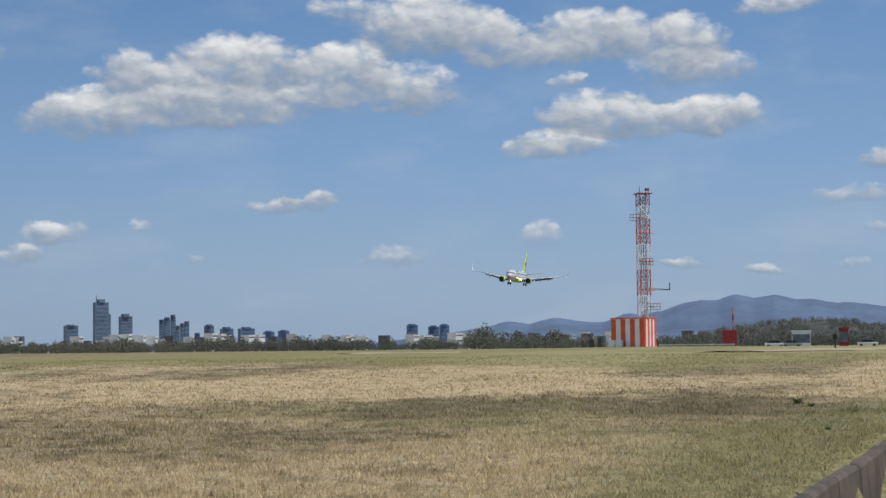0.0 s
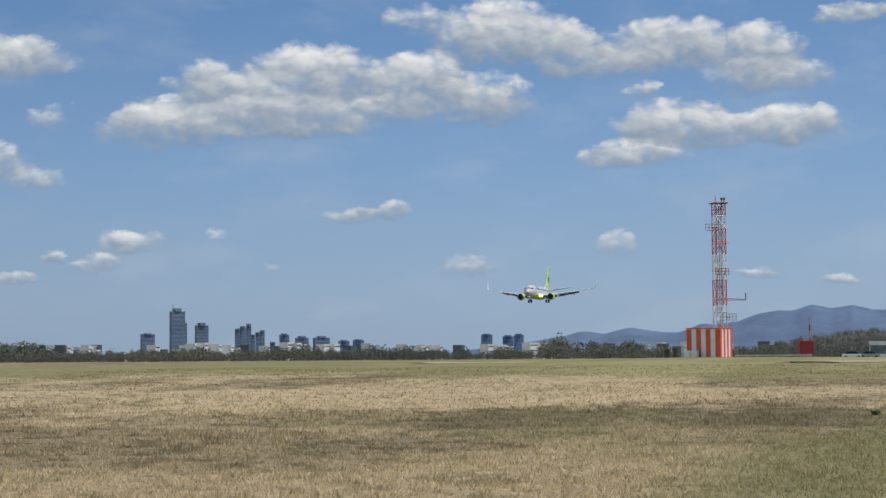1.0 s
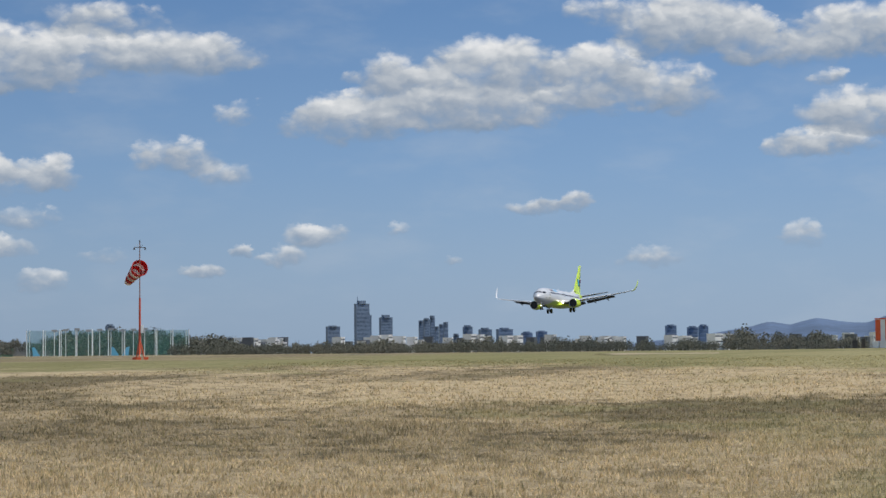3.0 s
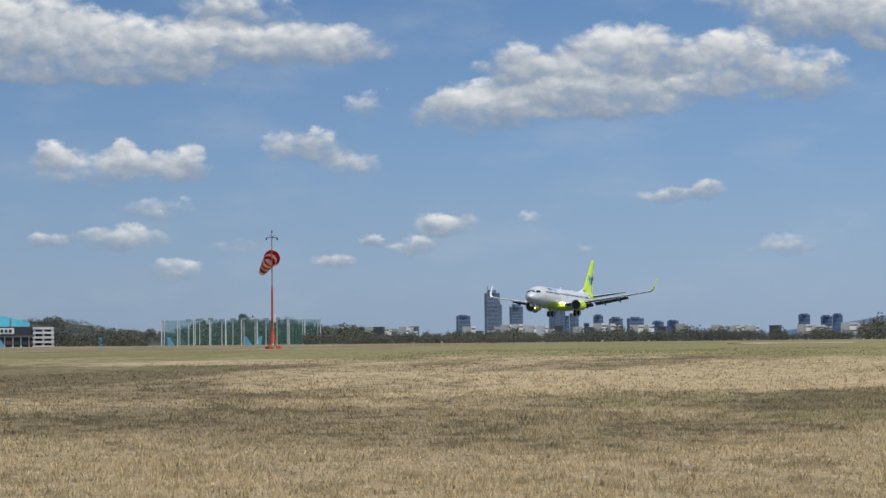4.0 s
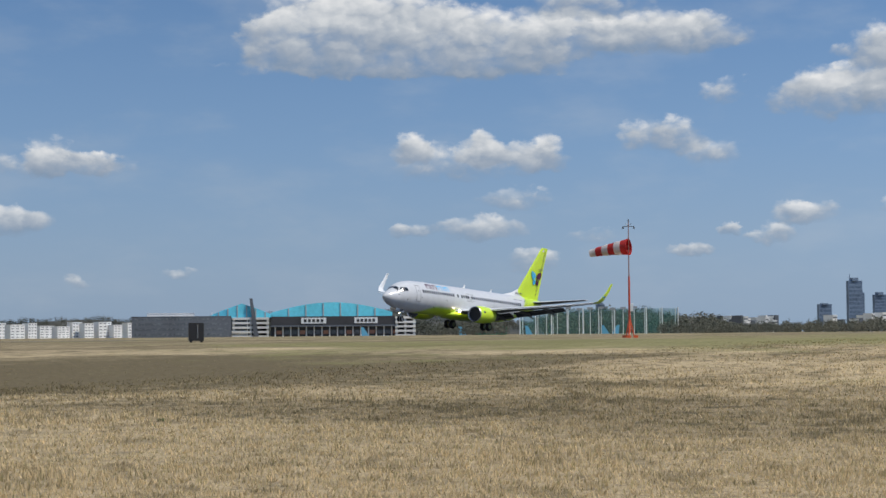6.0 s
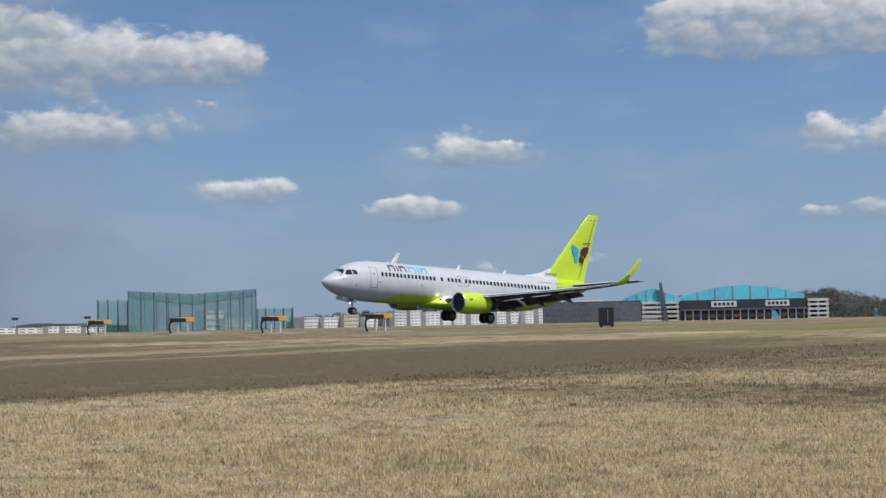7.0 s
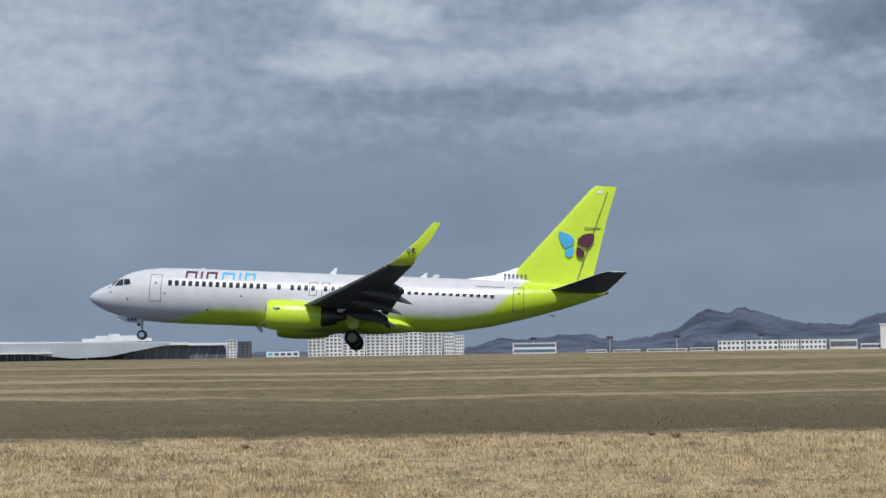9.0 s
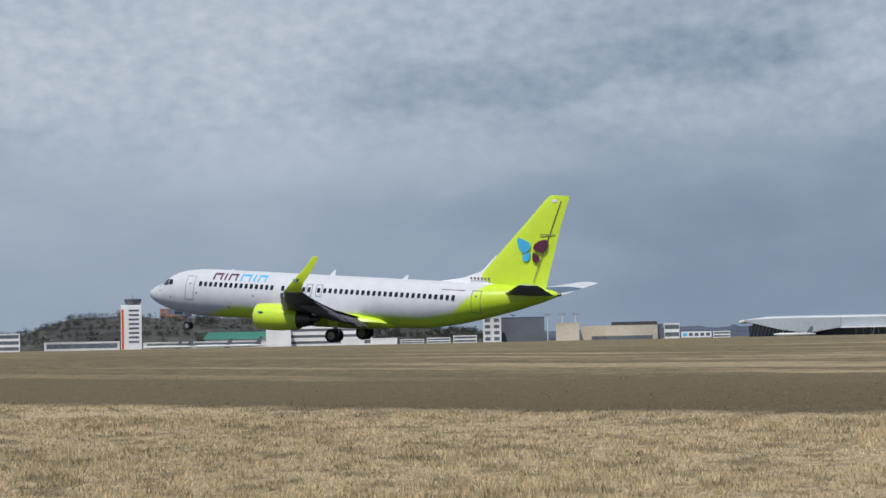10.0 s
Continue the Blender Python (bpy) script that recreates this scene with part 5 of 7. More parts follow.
WINDOWBAND = paint("window_band", (0.13, 0.145, 0.165), 0.25, vary=0.2, scale=0.05)
GREENROOF = paint("green_roof", (0.035, 0.19, 0.13), 0.6, vary=0.15, scale=0.05)
BRICK = paint("pink_brick", (0.40, 0.20, 0.14), 0.85, vary=0.15, scale=0.05)
TAILBLUE = paint("tail_blue", (0.14, 0.42, 0.62), 0.4, vary=0.05)


def span_of(az0, az1, d):
    return d * math.tan(radians(abs(az1 - az0) / 2)) * 2


def rise(el, d):
    """Height above the far ground of a point seen at that elevation."""
    return EYE + d * math.tan(radians(el)) - FAR_Z


FAR_Z = 1.2


def far(az, d, turn=0.0):
    p = way(az) * d
    return pose(p.x, p.y, FAR_Z, 0, 0, az + turn)


def block(name, az0, az1, d, el, wall, label, category="building", depth=None, floors=3, cols=0, top=None, group="", glass=None, parapet=True, turn=0.0, cover=0.55):
    """A building: walls, bands of windows storey by storey, roof edge and plant on the roof."""
    c, w, h = (az0 + az1) / 2, span_of(az0, az1, d), rise(el, d)
    dep = depth or w * 0.5
    root = thing(name, far(c, d + dep / 2, turn), label, category, group)
    bm = B()
    box(bm, -w / 2, w / 2, -dep / 2, dep / 2, -2.0, h)
    wallp = part("wall", bm, wall, root)
    if parapet:
        bm = B()
        box(bm, -w / 2 - 0.15, w / 2 + 0.15, -dep / 2 - 0.15, dep / 2 + 0.15, h - 0.25, h + 0.25)
        part("roof_edge", bm, top or wall, root)
    if floors:
        fh = h / floors
        for f in range(floors):
            z0, z1 = fh * f + fh * (1 - cover) * 0.6, fh * f + fh * ((1 - cover) * 0.6 + cover)
            if cols:
                cw = w / cols
                for k in range(cols):
                    bm = B()
                    x0 = -w / 2 + cw * (k + 0.2)
                    box(bm, x0, x0 + cw * 0.6, -dep / 2 - 0.05, -dep / 2 + 0.1, z0, z1)
                    part("window", bm, glass or WINDOWBAND, wallp)
            else:
                bm = B()
                box(bm, -w / 2 + w * 0.03, w / 2 - w * 0.03, -dep / 2 - 0.06, dep / 2 + 0.06, z0, z1)
                part("window_band", bm, glass or WINDOWBAND, wallp)
    return root


SPUR = 0.7  # how deep the spurs are cut


def ridge(name, prof, d, material, label, rough, thick=500.0, seed=0, foot=0.0):
    """A line of hills from a skyline of (azimuth, elevation), with spurs running down towards the field."""
    a0, a1 = prof[0][0], prof[-1][0]
    n = int(abs(a1 - a0) / 0.11) + 2
    rows, faces, verts = 9, [], []
    for i in range(n):
        a = a0 + (a1 - a0) * i / (n - 1)
        for (p, e), (q, g) in zip(prof, prof[1:]):
            if min(p, q) <= a <= max(p, q):
                el = e + (g - e) * (a - p) / (q - p)
                break
        el += rough * (noise.noise((a * 1.7, seed, 0)) * 0.6 + noise.noise((a * 5.1, seed, 2)) * 0.4 + noise.noise((a * 13.0, seed, 5)) * 0.3)
        for k in range(rows + 1):
            f = k / rows
            dd = d - thick * (1 - f)
            nz = noise.noise((a * 2.4, f * 3.0, seed + 9)) * 0.35 + noise.noise((a * 7.0, f * 6.0, seed + 4)) * 0.22
            z = max(-3.0, (f ** 0.8) * math.tan(radians(el)) * d * (1 + nz * (1 - f) * SPUR * (f > 0))) if k < rows else math.tan(radians(el)) * d
            p = way(a) * (dd + nz * thick * 0.25 * (1 - f))
            verts.append((p.x, p.y, EYE + z if k else -4.0))
    for i in range(n - 1):
        for k in range(rows):
            o = i * (rows + 1) + k
            faces.append((o, o + rows + 1, o + rows + 2, o + 1))
    o = len(verts)
    for i in range(n):  # the far flank closes the hill
        x, y, z = verts[i * (rows + 1) + rows]
        verts.append((x * 1.05, y * 1.05, -4.0))
    for i in range(n - 1):
        faces.append((i * (rows + 1) + rows, (i + 1) * (rows + 1) + rows, o + i + 1, o + i))
    me = bpy.data.meshes.new(name)
    me.from_pydata(verts, [], faces)
    me.materials.append(material)
    for f in me.polygons:
        f.use_smooth = True
    return tagged(new(name, me), label, "hill", kind="structure")


# aerial haze painted as blue into both mountain colours
HAZYMOUNT = paint("hazy_far_mountain", (0.105, 0.155, 0.245), 0.95, vary=0.2, scale=0.004)
HAZYROCKY = paint("hazy_rocky_mountain", (0.03, 0.05, 0.092), 0.95, vary=0.3, scale=0.009, second=(0.115, 0.135, 0.18), fine=5.0)
WOOD_HILL = paint("wooded_hill", (0.055, 0.065, 0.05), 0.95, vary=0.4, scale=0.02, second=(0.092, 0.088, 0.074))

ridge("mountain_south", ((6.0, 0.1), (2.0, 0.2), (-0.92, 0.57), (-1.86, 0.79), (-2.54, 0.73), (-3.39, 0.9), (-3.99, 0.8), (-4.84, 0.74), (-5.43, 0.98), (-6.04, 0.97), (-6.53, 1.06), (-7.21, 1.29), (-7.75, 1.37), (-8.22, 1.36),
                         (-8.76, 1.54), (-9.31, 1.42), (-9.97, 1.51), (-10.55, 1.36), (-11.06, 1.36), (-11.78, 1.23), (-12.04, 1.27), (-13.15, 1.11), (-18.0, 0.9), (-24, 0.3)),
      4700, HAZYMOUNT, "distant mountain ridge, blue-grey haze in its colour", 0.05, 700, 3)
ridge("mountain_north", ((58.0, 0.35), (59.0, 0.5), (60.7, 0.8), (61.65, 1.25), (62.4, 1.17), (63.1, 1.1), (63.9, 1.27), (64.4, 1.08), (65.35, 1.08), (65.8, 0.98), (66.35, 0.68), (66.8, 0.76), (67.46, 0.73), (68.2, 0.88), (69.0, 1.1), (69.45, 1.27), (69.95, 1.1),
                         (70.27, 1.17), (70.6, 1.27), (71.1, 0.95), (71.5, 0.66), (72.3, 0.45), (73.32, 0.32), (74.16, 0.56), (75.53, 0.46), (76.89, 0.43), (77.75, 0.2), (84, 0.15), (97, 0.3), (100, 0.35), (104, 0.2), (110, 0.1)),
      4700, HAZYROCKY, "distant rocky mountains, blue-grey haze in their colour", 0.13, 700, 8)
HILL_AIRPORT = ((104.0, 0.35), (106.9, 0.56), (109.0, 0.8), (110.7, 0.92), (112.5, 1.05), (113.9, 1.05), (115.0, 1.18), (116.5, 1.1), (117.3, 0.85), (117.9, 0.6), (119.5, 0.3), (124.0, 0.1))
ridge("hill_airport", [(a, e * 0.84) for a, e in HILL_AIRPORT], 2100, WOOD_HILL, "wooded hill behind the terminal", 0.04, 260, 5)
HILL_EAST = ((-6.5, 0.1), (-8.0, 0.45), (-8.9, 0.62), (-10.4, 0.85), (-11.3, 0.9), (-13.1, 0.66), (-16, 0.6), (-22, 0.2))
ridge("hill_east", [(a, e * 0.84) for a, e in HILL_EAST], 1500, WOOD_HILL, "low wooded hill", 0.04, 200, 11)
HILL_NET = ((30.0, 0.3), (29.0, 0.6), (25.2, 0.8), (24.2, 0.84), (23.1, 0.86), (22.1, 0.62), (21.5, 0.45), (20.0, 0.3), (18.9, 0.55), (17.6, 0.8), (16.3, 0.7), (15.0, 0.5), (13.6, 0.3))
ridge("hill_net", [(a, e * 0.84) for a, e in HILL_NET], 1900, WOOD_HILL, "low wooded hill behind the hangars", 0.03, 220, 14)
ridge("hill_middle", ((48.0, 0.15), (47.2, 0.28), (45.6, 0.25), (44.0, 0.15)), 2300, WOOD_HILL, "low dark hill behind white buildings", 0.03, 160, 17)
HILL_OFFICE = ((39.6, 0.2), (38.6, 0.32), (37.0, 0.42), (34.8, 0.56), (33.2, 0.64), (32.0, 0.55), (30.5, 0.4))
ridge("hill_office", [(a, e * 0.84) for a, e in HILL_OFFICE], 2300, WOOD_HILL, "low dark hill behind white flats", 0.03, 160, 19)


# woods
LEAF = island_mat("spring_foliage", [(0.0, (0.055, 0.063, 0.055)), (0.45, (0.085, 0.09, 0.072)), (0.75, (0.115, 0.112, 0.085)), (1.0, (0.155, 0.138, 0.105))], 0.95, 0.01)


def woods(name, az0, az1, d0, d1, count, h0, h1, label, seed, base=None, leaves=70):
    """A belt of trees: thin trunks with crowns of many small leaf clumps, in one object."""
    rng = random.Random(seed)
    verts, faces = [], []
    for k in range(count):
        a, d = rng.uniform(az0, az1), rng.uniform(d0, d1)
        p = way(a) * d
        g = base(a, d) if base else FAR_Z
        h = rng.uniform(h0, h1) * max(0.45, 0.85 + 0.8 * noise.noise((a * 1.3, seed, 0)) + 0.5 * noise.noise((a * 4.7, seed, 4)))
        r = h * rng.uniform(0.34, 0.55)
        o = len(verts)
        tw = 0.022 * h
        side = Vector((math.cos(radians(a)), math.sin(radians(a)), 0)) * tw
        for q in (p - side, p + side, p + side * 0.3, p - side * 0.3):
            verts.append((q.x, q.y, g - 0.5 if len(verts) - o < 2 else g + h * 0.7))
        faces.append((o, o + 1, o + 2, o + 3))
        for j in range(leaves):
            u, t = rng.uniform(-1, 1), rng.uniform(0, 6.28)
            q = rng.random() ** 0.5
            s = math.sqrt(1 - u * u) * q
            c = Vector((p.x + r * s * math.cos(t), p.y + r * s * math.sin(t), g + h * 0.50 + h * 0.5 * u * q))
            w = r * rng.uniform(0.07, 0.18)
            e1 = Vector((rng.uniform(-1, 1), rng.uniform(-1, 1), rng.uniform(-1, 1))).normalized()
            e2 = e1.orthogonal().normalized()
            o = len(verts)
            verts += [tuple(c + e1 * w), tuple(c - e1 * w * 0.6 + e2 * w), tuple(c - e1 * w * 0.6 - e2 * w)]
            faces.append((o, o + 1, o + 2))
    me = bpy.data.meshes.new(name)
    me.from_pydata(verts, [], faces)
    me.materials.append(LEAF)
    return tagged(new(name, me), label, "woods", kind="stuff")


woods("tree_belt", -16.0, 16.0, 790, 960, 1500, 3.6, 6.4, "belt of grey-green early spring trees across the field", 3)
woods("tree_belt", 2.8, 14.8, 1000, 1100, 500, 4.4, 7.8, "belt of grey-green early spring trees across the field", 31)
woods("tree_belt", -3.6, -0.8, 900, 1000, 90, 7.5, 10.5, "taller dark grove across the field", 5)
woods("tree_belt", -15.0, -7.6, 1300, 1420, 160, 6, 11, "dark trees on a low hill", 6)
woods("tree_belt", 14.0, 19.5, 1250, 1400, 180, 11, 17, "dark trees behind the practice nets", 7)
woods("tree_belt", 21.3, 29.5, 1650, 1750, 260, 10, 17, "dark wooded slope behind the hangar", 8)
woods("tree_belt", 20.6, 23.0, 900, 1000, 70, 5, 8, "low trees beside the apron", 9)


def crest(prof, d, f):
    """The ground under trees that stand a part f of the way up a hill."""
    def base(a, dd):
        for (p, e), (q, g) in zip(prof, prof[1:]):
            if min(p, q) <= a <= max(p, q):
                return EYE + d * math.tan(radians(0.84 * (e + (g - e) * (a - p) / (q - p)))) * f ** 0.8 - 0.6
        return FAR_Z
    return base


for prof, d, thick, a0, a1, h0, h1, seed in ((HILL_EAST, 1500, 200, -15.5, -7.2, 3.6, 6.0, 41), (HILL_NET, 1900, 220, 14.0, 29.5, 4.5, 7.5, 42), (HILL_AIRPORT, 2100, 260, 104.5, 119.0, 5.0, 8.5, 43), (HILL_OFFICE, 2300, 160, 31.0, 39.5, 4.5, 7.5, 44)):
    for f in (0.3, 0.5, 0.68, 0.84, 0.97):
        far_d = d - thick * (1 - f)
        woods("tree_belt", a0, a1, far_d - 8, far_d + 8, int((a1 - a0) * 26), h0, h1, "bare and budding trees up a low hill", seed + int(f * 100), crest(prof, d, f), 40)
woods("tree_belt", 104.0, 119.0, 1850, 1950, 380, 9, 15, "wooded slope behind the terminal", 10)


def far_towers():
    """The city's high-rises."""
    d = 4200
    for az0, az1, el, lab in ((11.33, 10.94, 0.79, "squat grey office tower"), (10.47, 10.05, 1.47, "tall dark glass tower with stepped crown"), (10.23, 9.98, 1.12, "lower shoulder of a dark glass tower"),
                              (9.72, 9.35, 1.05, "dark glass slab tower"), (8.54, 8.40, 0.93, "slender grey residential tower"), (8.39, 8.22, 0.98, "slender grey residential tower"),
                              (8.20, 8.06, 1.03, "slender grey residential tower"), (8.05, 7.94, 0.73, "slender grey residential tower"), (7.92, 7.80, 0.81, "slender grey residential tower"),
                              (7.79, 7.66, 0.84, "slender grey residential tower"), (7.20, 6.93, 0.75, "round-shouldered grey tower"), (6.72, 6.35, 0.66, "grey city block"), (6.18, 5.72, 0.66, "grey city block"),
                              (5.43, 5.12, 0.55, "brownish city block"), (4.99, 4.68, 0.58, "brownish city block"), (1.11, 0.80, 0.72, "grey slab tower"), (0.46, 0.16, 0.66, "grey slab tower"), (0.12, -0.15, 0.70, "grey slab tower"),
                              (17.9, 17.65, 0.86, "distant round grey tower"), (7.49, 7.34, 0.5, "low grey city block")):
        k = block("tower", az0, az1, d + 30 * (hash_of(az0) % 7), el, HAZYTOWERWALL, lab + " in the distant city", "tower", floors=12 if el > 0.9 else 6, cols=0, group="distant city towers", glass=HAZYTOWERGLASS, cover=0.6, depth=span_of(az0, az1, d) * 0.5, turn=20.0)
        w, h = span_of(az0, az1, d), rise(el, d)
        bm = B()
        box(bm, -w * 0.25, w * 0.2, -10, 10, h, h + (7 if el > 1 else 4))
        part("roof_plant", bm, HAZYTOWERWALL, k)
        if el > 1.4:
            bm = B()
            rod(bm, (-w * 0.33, 0, h), (-w * 0.33, 0, h + 16), 1.4, 0.5, 6)
            part("spire", bm, HAZYTOWERWALL, k)


def hash_of(v):
    return int(abs(v) * 977) % 101


far_towers()
rng = random.Random(12)
for k in range(110):
    a = rng.choice((rng.uniform(4.5, 11.5), rng.uniform(-1.8, 4.0), rng.uniform(-8, -2.5), rng.uniform(12.6, 15.0), rng.uniform(-14, -8)))
    wd = rng.uniform(0.04, 0.15)
    e = rng.uniform(0.30, 0.48) if a > 4 else rng.uniform(0.30, 0.46)
    if a < -7.5:
        e = rng.uniform(0.12, 0.28)
    block("house", a + wd / 2, a - wd / 2, 1500 + 40 * (k % 9), e, rng.choice((WHITEWALL, PALE, WHITEWALL, GREYWALL)), "small white city building beyond the trees", floors=3, cover=0.3, turn=32.0, group="small city buildings", depth=14)
for a, wd, e in ((9.85, 0.09, 0.50), (9.52, 0.14, 0.52), (9.1, 0.08, 0.47), (8.75, 0.1, 0.45), (7.0, 0.2, 0.52), (6.75, 0.16, 0.5), (6.55, 0.1, 0.46), (5.9, 0.22, 0.46), (5.6, 0.2, 0.46), (0.95, 0.2, 0.42), (0.6, 0.3, 0.40), (-0.35, 0.28, 0.46), (-0.7, 0.22, 0.44), (3.0, 0.18, 0.38)):
    block("house", a + wd / 2, a - wd / 2, 1450, e, WHITEWALL, "small bright white city building beyond the trees", floors=3, cover=0.25, turn=32.0, group="small city buildings", depth=12)


def make_hangar():
    """Twin arched blue roofs over dark hangar doors, with open-sided stair blocks."""
    d = 1300.0
    root = thing("hangar", far(26.2, d + 30, 2), "large aircraft hangar with arched bright blue roofs and white sign bands", "hangar")
    X = lambda az: -math.tan(radians(az - 26.2)) * d
    eave, base = rise(0.60, d), 0.0
    for a0, a1, crown in ((27.75, 24.1, 1.00), (29.6, 27.65, 0.98)):
        x0, x1 = X(a0), X(a1)
        hc = rise(crown, d)
        n = 14
        bm = B()
        r0, r1 = [], []
        for i in range(n + 1):
            k = i / n
            z = eave + (hc - eave) * math.sin(math.pi * (0.08 + 0.84 * k)) if a0 < 28 else eave + (hc - eave) * (1 - abs(2 * k - 1)) ** 0.85
            r0.append(Vector((x0 + (x1 - x0) * k, -30, z)))
            r1.append(Vector((x0 + (x1 - x0) * k, 40, z)))
        low = [Vector((x1, -30, eave - 1)), Vector((x0, -30, eave - 1))]
        low1 = [Vector((x1, 40, eave - 1)), Vector((x0, 40, eave - 1))]
        loft(bm, [r0 + low, r1 + low1])
        roof = part("roof", bm, BLUEROOF, root, "arched bright blue roof")
        for i in range(2, n - 1, 2):
            bm = B()
            p = r0[i]
            box(bm, p.x - 0.4, p.x + 0.4, -30.5, -29.9, eave - 0.5, p.z - 0.3)
            part("roof_rib", bm, STEELROOF, roof)
    x0, x1 = X(27.75), X(24.0)
    bm = B()
    box(bm, x0, x1, -29, 38, -1, eave - 1)
    part("wall", bm, DARKWALL, root, "dark hangar front")
    bm = B()
    box(bm, x0, x1, -31, -29, eave - 6.5, eave - 0.5)
    part("fascia", bm, DARKWALL, root, "dark fascia band")
    bm = B()
    box(bm, x0 - 0.5, x1 + 0.5, -32, -29, eave - 7.6, eave - 6.5)
    part("door_rail", bm, GREYWALL, root)
    for s0, s1 in ((26.85, 26.1), (25.25, 24.55)):
        bm = B()
        box(bm, X(s0), X(s1), -31.6, -31.0, eave - 5.4, eave - 1.4)
        sign = part("sign_board", bm, WHITE, root, "white sign board")
        wdt = X(s1) - X(s0)
        for i in range(5):
            bm = B()
            box(bm, X(s0) + wdt * (0.1 + 0.17 * i), X(s0) + wdt * (0.21 + 0.17 * i), -31.8, -31.6, eave - 4.4, eave - 2.4)
            part("sign_bar", bm, DARKWALL, sign)
    n = 16
    for i in range(n):
        x = x0 + (x1 - x0) * (i + 0.5) / n
        bm = B()
        box(bm, x - 0.45, x + 0.45, -30, -29.2, 0, eave - 7.6)
        part("door_post", bm, PALE, root)
        bm = B()
        box(bm, x + 0.9, x + (x1 - x0) / n - 0.9, -29.4, -29.1, 1.5, eave - 10)
        part("door_leaf", bm, WINDOWBAND if i % 3 else BRICK, root)
    for az0, az1 in ((24.0, 23.38), (28.9, 27.8)):
        a, b = X(az0), X(az1)
        st = thing("stair_block", far(26.2, d + 20, 2), "open-sided grey concrete stair block beside the hangar", "building", "stair blocks")
        for f in range(5):
            bm = B()
            z = rise(0.52, d) * f / 4
            box(bm, a, b, -22, 10, z - 0.6, z + 0.9)
            part("deck", bm, PALE, st)
        for q in (a + 1, (a + b) / 2, b - 1):
            bm = B()
            box(bm, q - 0.7, q + 0.7, -21, -19.5, 0, rise(0.52, d))
            part("column", bm, PALE, st)
        bm = B()
        box(bm, a + 1, b - 1, -8, 10, 0, rise(0.52, d) - 1)
        part("core", bm, DARKWALL, st)
    # tall central pylon
    bm = B()
    xp = X(28.2)
    loft(bm, [[Vector((xp - 1.5, -33, 0)), Vector((xp + 1.8, -33, 0)), Vector((xp + 1.8, -29, 0)), Vector((xp - 1.5, -29, 0))],
              [Vector((xp - 4.5, -33, rise(1.13, d))), Vector((xp - 2.5, -33, rise(1.13, d))), Vector((xp - 2.5, -29, rise(1.13, d))), Vector((xp - 4.5, -29, rise(1.13, d)))]])
    part("pylon", bm, GREYWALL, root)
    block("office_block", 31.86, 28.9, 1270, 0.60, GREYWALL, "long dark grey office block with ribbon windows", floors=4, depth=40, cover=0.5)
    block("office_roof_house", 31.4, 30.0, 1300, 0.70, WHITEWALL, "white plant rooms behind the office roof", floors=1, depth=20)
    block("office_roof_house", 29.5, 28.4, 1300, 0.70, WHITEWALL, "white plant rooms behind the office roof", floors=1, depth=20)
    # parked tails
    for az, s in ((24.85, 1), (21.9, 1), (19.9, 0.9), (17.6, 1.0), (17.35, -0.9)):
        t = thing("parked_tail", far(az, 1150), "pale blue tail fin of a parked airliner", "aircraft tail", "parked airliners")
        z0 = rise(0.0, 1150)
        bm = B()
        plate(bm, [(-2.6 * s, 0, z0 - 1), (2.2 * s, 0, z0 - 1), (-1.4 * s, 0, z0 + 4.6), (-3.2 * s, 0, z0 + 4.8)], (0, 1, 0), 0.6)
        part("fin", bm, TAILBLUE, t)
        bm = B()
        loft(bm, [ring((x * s, 0.3, z0 - 2.2 + k), (0, 1, 0), (0, 0, 1), r, r, 12) for x, r, k in ((-4, 0.3, 0.9), (0, 1.2, 0.5), (6, 1.8, 0), (14, 1.8, 0))])
        part("fuselage", bm, TAILBLUE, t, smooth=True)
        for gx in (2, 10):
            bm = B()
            rod(bm, (gx * s, 0.3, 0), (gx * s, 0.3, z0 - 2.2), 0.35, 0.35, 8)
            part("gear_leg", bm, GREYSTEEL, t)
    block("shed", 21.6, 20.6, 1000, 0.22, GREENROOF, "low dark green-roofed shed", floors=1, depth=12)


make_hangar()


# practice nets on tall poles
def net_mat(name, thin):
    mat = bpy.data.materials.new(name)
    mat.use_nodes = True
    n = Nodes(mat.node_tree)
    co = n.add("ShaderNodeTexCoord").outputs["Object"]
    f = n.noise(co, 0.05, 3.0)
    b = n.add("ShaderNodeBsdfPrincipled", {"Base Color": n.mix(f, (0.03, 0.17, 0.15), (0.06, 0.26, 0.22)) if thin < 0.4 else n.mix(f, (0.15, 0.33, 0.35), (0.22, 0.41, 0.43)), "Roughness": 0.9})
    t = n.add("ShaderNodeBsdfTransparent")
    mx = n.add("ShaderNodeMixShader", {0: n.span(f, 0.3, 0.7, 0.38 * thin, 0.64 * thin)})
    n.t.links.new(t.outputs[0], mx.inputs[1]), n.t.links.new(b.outputs[0], mx.inputs[2])
    o = n.add("ShaderNodeOutputMaterial")
    n.t.links.new(mx.outputs[0], o.inputs[0])
    return mat


NET, NET_MID, NET_THIN = net_mat("green_net", 1.0), net_mat("mid_green_net", 0.5), net_mat("thin_green_net", 0.26)


